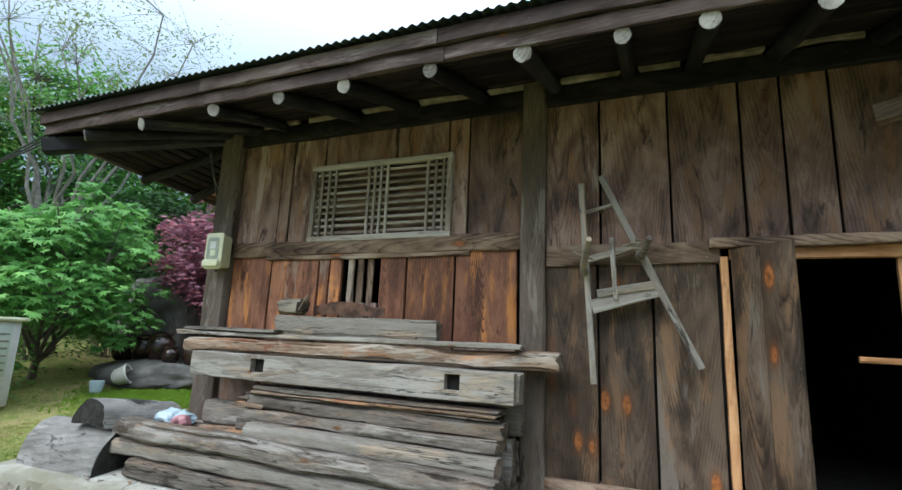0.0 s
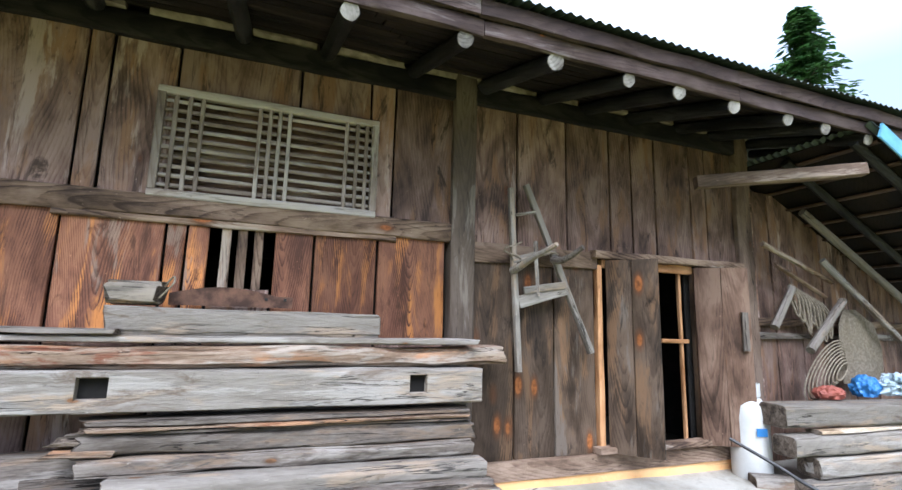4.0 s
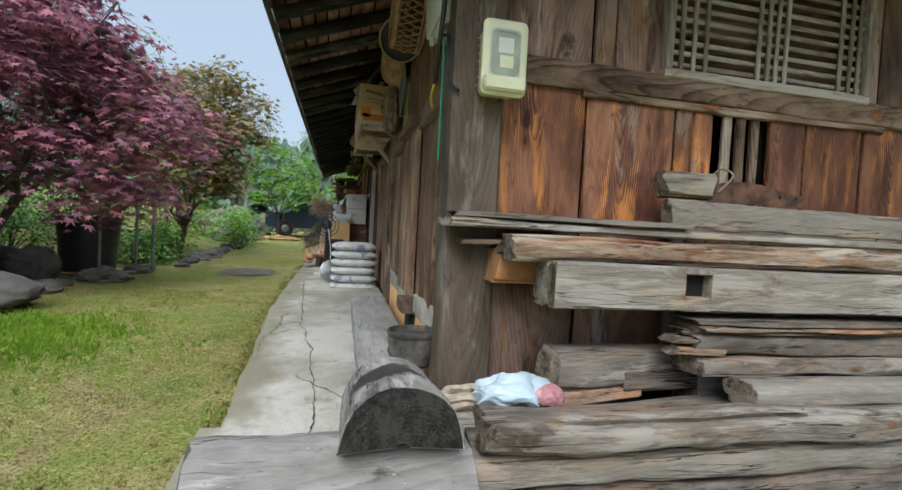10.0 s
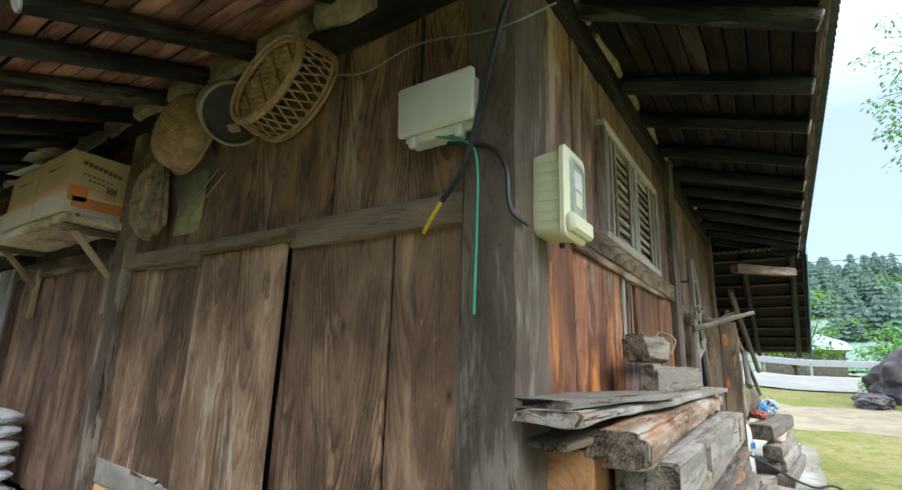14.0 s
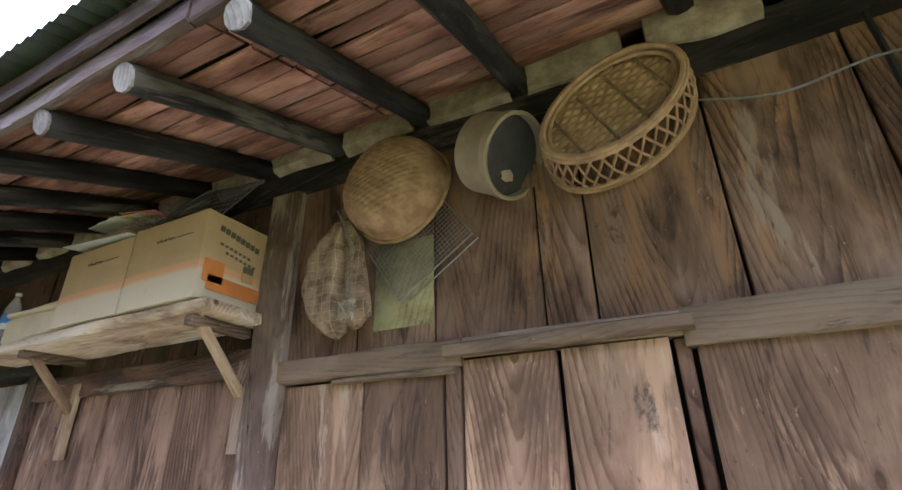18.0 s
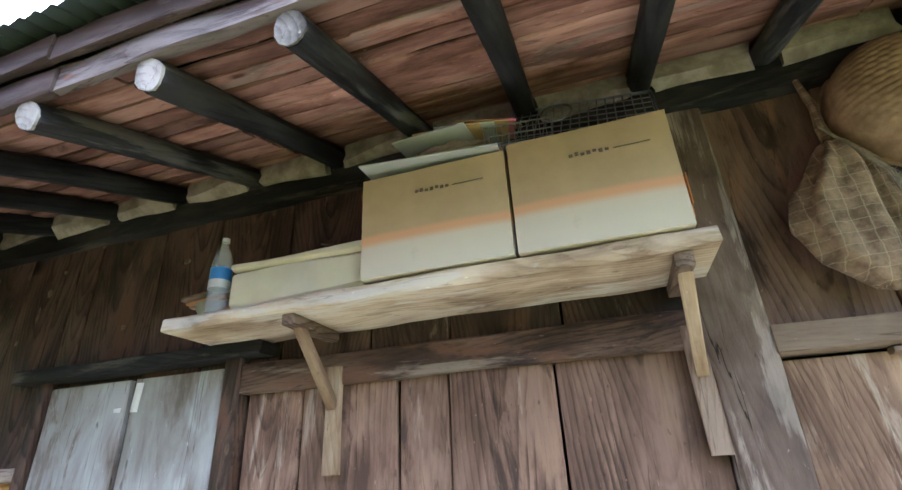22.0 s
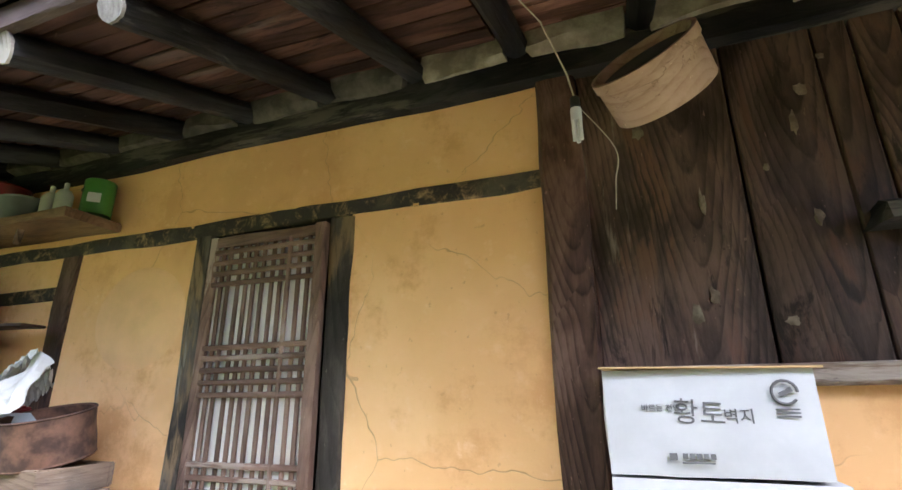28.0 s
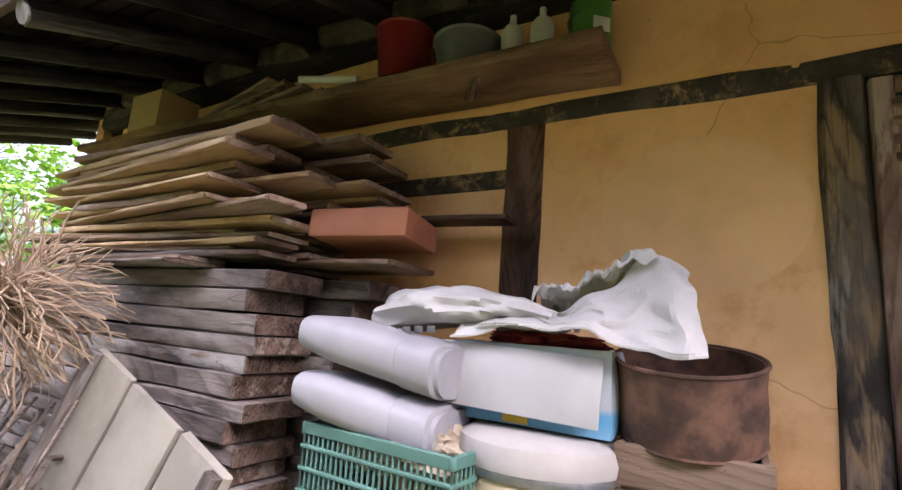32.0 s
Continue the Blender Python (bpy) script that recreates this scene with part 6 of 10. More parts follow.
def crumpled(name, c, rx, ry, rz, mat, seed, label, category, rough=0.5, freq=2.2, fine=1.0):
    """A soft crumpled thing: broad folds first, small creases on them."""
    g = Geo().blob(1, 1, 1, rough * 0.4, freq, seed, 5)
    vs = []
    for p in g.v:
        q = Vector(p)
        w = Vector((q.x, q.y, q.z * 0.45))
        d = 1.08 - rough * 1.3 * abs(noise.noise(w * freq * 1.3 + Vector((seed, 2, 7)))) - fine * rough * 0.4 * abs(noise.noise(w * freq * 3.2 + Vector((3, seed, 1)))) - fine * rough * 0.14 * abs(noise.noise(w * freq * 7.0 + Vector((5, 2, seed))))
        z = q.z * rz * d
        vs.append((c[0] + q.x * rx * d, c[1] + q.y * ry * d, c[2] + max(z, -0.75 * rz)))
    g.v = vs
    return solo(name, g, mat, None, label, category, smooth=50)


crumpled("plastic_bag", (-4.10, 3.45, 0.25), 0.21, 0.13, 0.085, BAGM, 5, "crumpled pale blue plastic bag lying on the timbers", "bag", 0.50, 0.95, 0.6)
crumpled("plastic_bag", (-3.95, 3.40, 0.235), 0.085, 0.08, 0.06, PINKM, 9, "crumpled pink plastic bag beside the timbers", "bag", 0.40, 0.9, 0.6)


def strap(i):
    pts = []
    for s in range(26):
        a = s / 25 * 2 * math.pi * 1.6 + i
        pts.append((-4.33 + 0.10 * math.cos(a) + 0.02 * i, 3.56 + 0.09 * math.sin(a), 0.17 + 0.03 * i + 0.02 * math.sin(3 * a)))
    return cable("strap", pts[::3], 0.018, STRAPM, "coiled beige webbing strap lying by the corner post", "strap")


timber("timber", (-4.44, 3.50, 0.15), (-3.7, 3.48, 0.14), 0.24, 0.20, W_DARKT, 59, "dark squared timber under the plastic bag")
for i in range(2):
    strap(i)

# ---- lean-to with tools beside the barn ----
lean = thing("wall_lean_to", (3.6, 3.9, 0), "dark plank wall of the lean-to beside the barn", "wall", kind="structure")
for i in range(7):
    board_a(lean, 2.47 + 0.42 * i, 2.47 + 0.42 * (i + 1), -0.25, 2.7, W_UPPER, y=3.98, seed=200 + i)
rail_a(lean, 2.47, 5.4, 1.22, 1.30, W_BEAM, y=3.90, t=0.08, seed=210)
rail_a(lean, 2.47, 5.4, 1.08, 1.15, W_DARKT, y=3.92, t=0.06, seed=211)
post("post", 5.28, 5.44, 3.88, 4.04, -0.25, 2.75, W_POST, lean, 212)
lroof = thing("roof_lean_to", (4.0, 3.5, 2.3), "low lean-to roof of corrugated sheet falling away from the barn", "roof", kind="structure")


def lean_z(x):
    return 2.92 - 0.50 * (x - 2.5)


for i in range(7):
    y = 2.85 + 0.62 * i
    m, L = span((2.5, y, lean_z(2.5) - 0.06), (5.2, y, lean_z(5.2) - 0.06))
    part("rafter", Geo().log(L, 0.045, 6, 8, 0.1, 220 + i), W_RAFT, lroof, m=m)
for i in range(9):
    x = 2.65 + 0.3 * i
    m, L = span((x, 2.72, lean_z(x)), (x, 7.0, lean_z(x)))
    # dark wood on the battens carries the shade under the lean-to
    part("batten", Geo().beam(L, 0.10, 0.022, 8, 0.004, 226 + i), W_SOOT, lroof, m=m)
# added near-black boarding stands for shade below the sheet
part("deck", Geo().grid(8, 10, lambda u, v: (2.5 + 2.72 * u, 2.72 + 4.28 * v, lean_z(2.5 + 2.72 * u) + 0.014), thick=0.006), W_SOFF_A, lroof, "added boarding, darkened for the shade under the sheet")
part("corrugated_sheet", Geo().grid(2, 230, lambda u, v: (2.45 + 2.85 * u, 2.66 + 4.4 * v, lean_z(2.45 + 2.85 * u) + 0.03 + 0.012 * math.sin(v * 4.4 / 0.076 * 6.283)), thick=0.004), ROOFM, lroof)
m, L = span((2.55, 2.66, lean_z(2.55) + 0.02), (5.25, 2.66, lean_z(5.25) + 0.02))
part("blue_trim", Geo().beam(L, 0.02, 0.16, 6, 0.002, 231), plain("pale_blue_sheet", (0.16, 0.42, 0.62), 0.5, 0.1, var=0.2), lroof, "pale blue metal trim", m=m)
m, L = span((1.3, 3.5, 2.50), (2.62, 2.85, 2.62))
part("tie_beam", Geo().beam(L, 0.11, 0.11, 8, 0.006, 232), W_POST, lroof, m=m)
for a, b, w, lb in (((2.42, 3.72, 2.05), (3.6, 3.80, 1.72), 0.045, "long grey pole hung on the lean-to wall"), ((2.62, 3.74, 1.85), (3.5, 3.82, 1.55), 0.035, "thin pole hung on the lean-to wall"), ((2.50, 3.72, 1.20), (2.85, 3.74, 1.62), 0.07, "grey wooden brace hung on the lean-to wall"),
                    ((2.75, 3.55, 0.98), (3.45, 3.62, 1.50), 0.075, "weathered wooden yoke beam leaning on the wall"), ((3.4, 3.76, 1.95), (4.6, 3.5, 0.80), 0.06, "dark pole leaning in the lean-to"), ((3.05, 3.70, 2.45), (4.9, 3.5, 1.2), 0.07, "long dark pole leaning in the lean-to"), ((2.9, 3.8, 1.60), (3.3, 3.84, 1.05), 0.04, "short tool handle hung on the wall")):
    m, L = span(a, b)
    solo("pole", Geo().log(L, w / 2 + 0.008, 8, 8, 0.15, int(a[0] * 100), 0.15), W_GREY if w > 0.05 else W_BEAM, m, lb, "pole", "poles and tools on the wall")
for i in range(10):
    a = i * 0.35
    x, z = 2.95 + 0.055 * i, 1.62 - 0.02 * i
    cable("rope", [(x, 3.84, z + 0.05), (x + 0.04, 3.78, z - 0.10), (x + 0.02 * (i % 3), 3.77, z - 0.30 - 0.04 * (i % 4)), (x - 0.05, 3.80, z - 0.12), (x - 0.02, 3.84, z + 0.03)], 0.011, ROPEM, "bundle of old hemp rope hanging on the wall", "rope")


def straw_cape():
    g = Geo()
    for i in range(46):
        u = i / 45 * 2 - 1
        r = 0.36 * (1 - 0.25 * abs(u))
        g.tube([(3.95 + 0.10 * u, 3.86, 1.42), (3.95 + 0.30 * u, 3.80, 1.35 - 0.1 * u * u), (3.95 + 0.36 * u, 3.78, 1.0), (3.95 + 0.34 * u + 0.02 * noise.noise((i, 0, 0)), 3.78, 0.62 + 0.06 * noise.noise((i * 2, 0, 0)))], 0.011, 5)
    s = thing("straw_mat", (3.95, 3.8, 0.6), "grey-brown woven straw rain cape hanging on the lean-to wall", "mat")
    part("straw", g, ROPEM, s)
    return s


straw_cape()


def hoop_basket():
    b = thing("wire_basket", (3.05, 3.6, 0.52), "oval wicker frame basket leaning on the timbers", "basket")
    for i in range(9):
        s = 1 - 0.09 * i
        part("hoop", Geo().tube([(3.05 + 0.33 * s * math.cos(a) * 0.7 + 0.25 * math.sin(a) * s, 3.62 - 0.02 * i, 0.78 + 0.30 * s * math.sin(a)) for a in [2 * math.pi * k / 20 for k in range(21)]], 0.008, 5), ROPEM, b)


hoop_basket()
crumpled("plastic_jug", (3.45, 3.5, 0.62), 0.15, 0.12, 0.12, BLUEP, 12, "blue plastic container lying on the timbers", "container", 0.3)
crumpled("plastic_tub", (2.85, 3.48, 0.58), 0.16, 0.12, 0.07, REDP, 14, "faded red plastic tub lying on the timbers", "tub", 0.2)
crumpled("plastic_sheet", (3.9, 3.40, 0.64), 0.40, 0.16, 0.13, BAGM, 15, "crumpled translucent plastic sheet on the timbers", "sheet", 0.6)

# ---- things on the long side wall ----
def card_mat(name, top, band=None, low=None, rough=0.8):
    """Printed cardboard: plain, or with a colour band and a pale lower part (heights in the box's own z)."""
    n = Nodes(name, rough)
    v = n.coords(vary=False)
    sep = n.node("ShaderNodeSeparateXYZ")
    n.put(sep.inputs[0], v)
    a = n.noise(v, 7.0, 5.0, 0.6)
    c = n.mix(n.rng(a, 0.3, 0.7), tuple(k * 0.88 for k in top), top)
    if band:
        c = n.mix(n.rng(sep.outputs[2], -0.035, -0.06), c, band)
        c = n.mix(n.rng(sep.outputs[2], -0.07, -0.11), c, low)
    c = n.mix(n.rng(n.noise(v, 2.5, 6.0, 0.7), 0.62, 0.75, 0, 0.35), c, tuple(k * 0.5 for k in top))
    return n.done(c, rough, n.bump(a, 0.15, 0.004))


CARD = card_mat("printed_postal_card", (0.46, 0.335, 0.185), (0.60, 0.33, 0.18), (0.56, 0.49, 0.39))
CARD_SIDE = card_mat("brown_card", (0.44, 0.29, 0.13))
CARD_W = card_mat("white_card", (0.41, 0.415, 0.41))
CARD_Y = card_mat("yellow_card", (0.36, 0.25, 0.115))
FOAM = plain("dusty_foam", (0.62, 0.55, 0.40), 0.9, var=0.15, scale=3, bump=0.3, fine=40)
INK = plain("faded_black_print", (0.13, 0.105, 0.075), 0.8, var=0.2)
ORANGE = plain("orange_print", (0.62, 0.22, 0.05), 0.8, var=0.2)
WICKER = plain("old_wicker", (0.35, 0.225, 0.125), 0.75, var=0.35, scale=14, bump=0.4, dark=(0.21, 0.128, 0.068))
WICKER_D = plain("dark_wicker", (0.20, 0.135, 0.075), 0.75, var=0.5, scale=14, bump=0.4)
VENEER = plain("bent_veneer", (0.33, 0.265, 0.19), 0.7, var=0.35, scale=5, bump=0.2)
VENEER_P = wood("pinkish_bent_wood", (0.22, 0.13, 0.085), (0.36, 0.235, 0.165), (0.45, 0.31, 0.23), None, 0.3, 7, 0.75, 0.0, spread=0.1)
HOLLOW = plain("sieve_inside", (0.045, 0.045, 0.046), 0.8, var=0.3)


def checked():
    """Brown sacking woven with a grid of pale threads."""
    n = Nodes("checked_sacking", 0.9)
    v = n.coords(vary=False, world=True)
    sep = n.node("ShaderNodeSeparateXYZ")
    n.put(sep.inputs[0], v)
    a = n.noise(v, 12.0, 5.0, 0.65)
    c = n.mix(n.rng(a, 0.35, 0.65), (0.115, 0.072, 0.042), (0.28, 0.195, 0.125))
    for k, step in ((1, 0.052), (2, 0.044)):
        fr = n.m("FRACT", n.m("DIVIDE", n.m("MULTIPLY_ADD", a, 0.03, sep.outputs[k]), step))
        c = n.mix(n.rng(fr, 0.09, 0.05, 0, 0.38), c, (0.44, 0.37, 0.26))
    return n.done(c, 0.9, n.bump(n.m("ADD", a, n.noise(v, 120.0, 2.0)), 0.6, 0.004))


CLOTH = checked()


def clear_plastic():
    n = Nodes("clear_bottle_plastic", 0.12)
    n.b.inputs["Alpha"].default_value = 0.22
    return n.done(n.mix(n.noise(n.coords(), 8.0), (0.80, 0.84, 0.85), (0.90, 0.92, 0.92)))


BOTTLE = clear_plastic()
shelf = thing("shelf", (WB, 8.4, 1.47), "rough pale wooden shelf on two brackets under the eave", "shelf")
m, L = span((-4.52, 7.22, 2.125), (-4.52, 9.52, 2.115))
part("board", Geo().beam(L, 0.42, 0.065, 20, 0.010, 301, 0.010, 0.03), W_SHELF, shelf, m=m)
for y in (7.32, 8.86):
    part("strut", bar(Geo(), (-4.66, y + 0.02, 2.09), (-4.345, y, 1.74), 0.045, 0.045, int(y)), W_TAN, shelf)
    part("arm", bar(Geo(), (-4.70, y + 0.02, 2.062), (-4.34, y + 0.02, 2.062), 0.06, 0.05, int(y) + 3), W_BEAM, shelf)
    part("cleat", bar(Geo(), (-4.335, y, 1.46), (-4.335, y, 1.92), 0.075, 0.03, int(y) + 5, (1, 0, 0)), W_TAN if y > 8 else W_BEAM, shelf)


def carton(name, x0, x1, y0, y1, z0, z1, mat, label, group="", turn=0, flaps=False, side=None):
    """A cardboard carton with a seam, and optionally open flaps."""
    c = ((x0 + x1) / 2, (y0 + y1) / 2, (z0 + z1) / 2)
    b = thing(name, (c[0], c[1], z0), label, "box", group)
    mm = pose(*c, 0, 0, turn)
    dx, dy, dz = x1 - x0, y1 - y0, z1 - z0
    g = Geo()
    nz, nw = 6, 6
    out = []
    for k in range(nz + 1):
        z = (k / nz - 0.5) * dz
        bul = 0.012 * math.sin(math.pi * k / nz)
        ring = []
        for a, bb in ((-1, -1), (1, -1), (1, 1), (-1, 1)):
            for s in range(nw):
                t = s / nw
                px, py = [(-1 + 2 * t, -1), (1, -1 + 2 * t), (1 - 2 * t, 1), (-1, 1 - 2 * t)][((a, bb) == (1, -1)) * 1 + ((a, bb) == (1, 1)) * 2 + ((a, bb) == (-1, 1)) * 3]
                edge = 1 - max(abs(px) if abs(py) == 1 else 0, abs(py) if abs(px) == 1 else 0) ** 4
                ring.append((px * (dx / 2 + bul * edge * (abs(px) == 1)) + 0.002 * noise.noise((px, z * 5, c[1])), py * (dy / 2 + bul * edge * (abs(py) == 1)), z + 0.003 * noise.noise((px * 2, py * 2, c[1] + k))))
        out.append(ring)
    g.rings(out)
    body = part("body", g, mat, b, m=mm, smooth=30)
    if flaps:
        for sx, rot in ((-1, 0), (1, 0)):
            fm = mm @ Matrix.Translation((sx * dx / 2, 0, dz / 2)) @ pose(0, 0, 0, 0, -14 if sx < 0 else 20, 0) @ Matrix.Translation((sx * 0.07, 0, 0.004))
            part("flap", Geo().box(0.15, dy * 0.98, 0.005, fm), mat, b)
    return b, mm, (dx, dy, dz)


def print_bar(parent, mm, x, y, z, w, h, mat, face="-x", d=0.004, name="print"):
    """A flat printed mark on a carton's face."""
    if face == "-x":
        m = mm @ Matrix.Translation((x - 0.0, y, z))
        return part(name, Geo().box(d, w, h, m, 0.001), mat, parent)
    m = mm @ Matrix.Translation((x, y, z))
    return part(name, Geo().box(w, d, h, m, 0.001), mat, parent)


for k, (y0, y1) in enumerate(((7.285, 7.885), (7.90, 8.525))):
    b, mm, (dx, dy, dz) = carton("carton", -4.745, -4.345, y0, y1, 2.163, 2.640 - 0.02 * k, CARD, ("cardboard parcel box with orange print on the shelf" if k == 0 else "bulging cardboard parcel box with open top on the shelf"), "parcel boxes on the shelf")
    fx = -dx / 2 - 0.013
    for i in range(7):
        print_bar(b, mm, fx, 0.06 - 0.022 * i, 0.115 + 0.003 * math.sin(i * 2), 0.014, 0.012 + 0.004 * (i % 2), INK)
    print_bar(b, mm, fx, -0.16, 0.112, 0.13, 0.004, INK)
    if k == 0:
        fy = -dy / 2 - 0.013
        for i in range(8):
            print_bar(b, mm, -0.11 + 0.034 * i, fy, 0.155 - 0.006 * i, 0.028, 0.032, INK, "-y")
        for i in range(7):
            print_bar(b, mm, -0.10 + 0.03 * i, fy, 0.07 - 0.004 * i, 0.02, 0.014, INK, "-y")
            print_bar(b, mm, -0.06 + 0.03 * i, fy, 0.03 - 0.004 * i, 0.02, 0.014, INK, "-y")
        print_bar(b, mm, 0.09, fy, -0.03, 0.07, 0.06, INK, "-y")
        print_bar(b, mm, 0.09, fy, -0.065, 0.075, 0.05, CARD_SIDE, "-y", 0.006)
        print_bar(b, mm, -0.12, fy, -0.09, 0.12, 0.12, ORANGE, "-y", 0.003)
        print_bar(b, mm, 0.02, fy, -0.15, 0.34, 0.08, ORANGE, "-y", 0.003)
    else:
        part("flap", Geo().box(0.20, 0.60, 0.006, pose(-4.70, 8.22, 2.655, 2, -7, 3)), CARD_W, b, "pale open flap")
        part("flap", Geo().box(0.16, 0.55, 0.006, pose(-4.42, 8.2, 2.66, 0, 18, 0)), CARD_SIDE, b)
crumpled("woven_tray", (-4.58, 8.15, 2.705), 0.15, 0.26, 0.075, VENEER, 21, "flat woven tray and papers lying on a parcel box", "tray", 0.3)
for i in range(4):
    solo("paper", Geo().box(0.22, 0.34 - 0.04 * i, 0.006, pose(-4.68 + 0.01 * i, 8.20 - 0.07 * i, 2.770 + 0.009 * i, 2 + 2 * i, -4 - i, 5 * i - 6)), CARD_SIDE if i % 2 else CARD_W, None, "loose sheet of card lying on a parcel box", "paper", "papers on the box")
solo("booklet", Geo().box(0.16, 0.22, 0.012, pose(-4.66, 7.96, 2.80, 4, -6, 12)), plain("pink_cover", (0.62, 0.16, 0.22), 0.5, var=0.2), None, "pink covered booklet lying on a parcel box", "booklet")


def wire_rack():
    r = thing("wire_rack", (-4.6, 7.6, 2.64), "grey wire grill rack leaning on a parcel box", "rack")
    M = axes((-4.565, 7.58, 2.83), (0, 1, 0.10), (0.22, 0, 0.34))
    for i in range(17):
        t = -0.30 + 0.0375 * i
        part("wire", Geo().tube([(t, -0.19, 0), (t, 0.19, 0)], 0.0026, 5, M), STEEL, r)
    for i in range(7):
        t = -0.18 + 0.06 * i
        part("wire", Geo().tube([(-0.30, t, 0.004), (0.30, t, 0.004)], 0.0026, 5, M), STEEL, r)
    part("rim", Geo().tube([(-0.31, -0.19, 0), (0.31, -0.19, 0), (0.31, 0.19, 0), (-0.31, 0.19, 0), (-0.31, -0.19, 0)], 0.005, 6, M), STEEL, r)
    part("handle", Geo().tube([(0.10 + 0.07 * math.cos(a), 0.05 + 0.11 * math.sin(a), -0.02) for a in [2 * math.pi * q / 16 for q in range(17)]], 0.0045, 6, M), STEEL, r)
    b = thing("wire_basket", (-4.68, 7.86, 2.645), "small grey wire basket standing on a parcel box", "basket")
    B = pose(-4.67, 7.84, 2.65, 0, 0, 6)
    for z in (0.0, 0.05, 0.10):
        part("hoop", Geo().tube([(-0.06, -0.14, z), (0.06, -0.14, z), (0.06, 0.14, z), (-0.06, 0.14, z), (-0.06, -0.14, z)], 0.003, 5, B), STEEL, b)
    for i in range(12):
        y = -0.14 + 0.0255 * i
        part("wire", Geo().tube([(-0.06, y, 0.10), (-0.06, y, 0), (0.06, y, 0), (0.06, y, 0.10)], 0.002, 5, B), STEEL, b)


wire_rack()
fb = thing("foam_box", (-4.53, 8.87, 2.155), "dusty pale foam box on the shelf", "box")
part("body", Geo().beam(0.66, 0.34, 0.165, 12, 0.005, 33, 0.012), FOAM, fb, m=axes((-4.53, 8.87, 2.237), (0, 1, 0), (1, 0, 0)))
part("lid", Geo().beam(0.67, 0.35, 0.046, 12, 0.006, 34, 0.010), FOAM, fb, m=axes((-4.53, 8.87, 2.344), (0, 1, 0), (1, 0, 0)))
for i in range(4):
    a, b = (-4.50 - 0.03 * i, 9.12 - 0.1 * i, 2.40 + 0.012 * i), (-4.42, 8.55, 2.50 - 0.03 * i)
    solo("stick", bar(Geo(), a, b, 0.03, 0.02, 310 + i), W_BEAM, None, "thin wooden stick lying on the foam box", "stick", "sticks on the shelf")


def bottle():
    b = thing("water_bottle", (-4.645, 9.32, 2.155), "empty clear plastic water bottle with blue label on the shelf", "bottle")
    M = Matrix.Translation((-4.645, 9.32, 2.15))
    prof = [(0.030, 0.0), (0.046, 0.008), (0.048, 0.03), (0.045, 0.045), (0.048, 0.06), (0.045, 0.075), (0.048, 0.09), (0.045, 0.105), (0.048, 0.12), (0.048, 0.23), (0.046, 0.27), (0.030, 0.32), (0.016, 0.345), (0.015, 0.37)]
    part("body", Geo().lathe(prof, 20, M), BOTTLE, b)
    part("wrap", Geo().lathe([(0.0495, 0.125), (0.0495, 0.165)], 20, M, False), WHITE, b)
    part("wrap", Geo().lathe([(0.0495, 0.165), (0.0495, 0.225)], 20, M, False), BLUEP, b, "blue label")
    part("cap", Geo().cyl(0.018, 0.02, 12, M @ Matrix.Translation((0, 0, 0.368))), WHITE, b)


bottle()
solo("bowl", Geo().lathe([(0.03, 0), (0.07, 0.02), (0.10, 0.07), (0.105, 0.10), (0.098, 0.10), (0.06, 0.03)], 24, pose(-4.50, 9.44, 2.152, 0, 0)), plain("dull_tin", (0.32, 0.31, 0.27), 0.4, 0.7, var=0.3), None, "dull metal bowl standing on the shelf's end", "bowl")
solo("stick", bar(Geo(), (-4.66, 9.10, 2.175), (-4.58, 9.34, 2.18), 0.05, 0.03, 315), W_NEW, None, "orange wood offcut lying on the shelf", "offcut")
for i in range(3):
    solo("stick", bar(Geo(), (-4.5 - 0.04 * i, 9.36, 2.26 + 0.02 * i), (-4.45 - 0.03 * i, 9.66, 2.29 + 0.01 * i), 0.035, 0.02, 320 + i), W_NEW if i % 2 else W_BEAM, None, "kindling stick poking over the shelf's end", "stick", "sticks on the shelf")


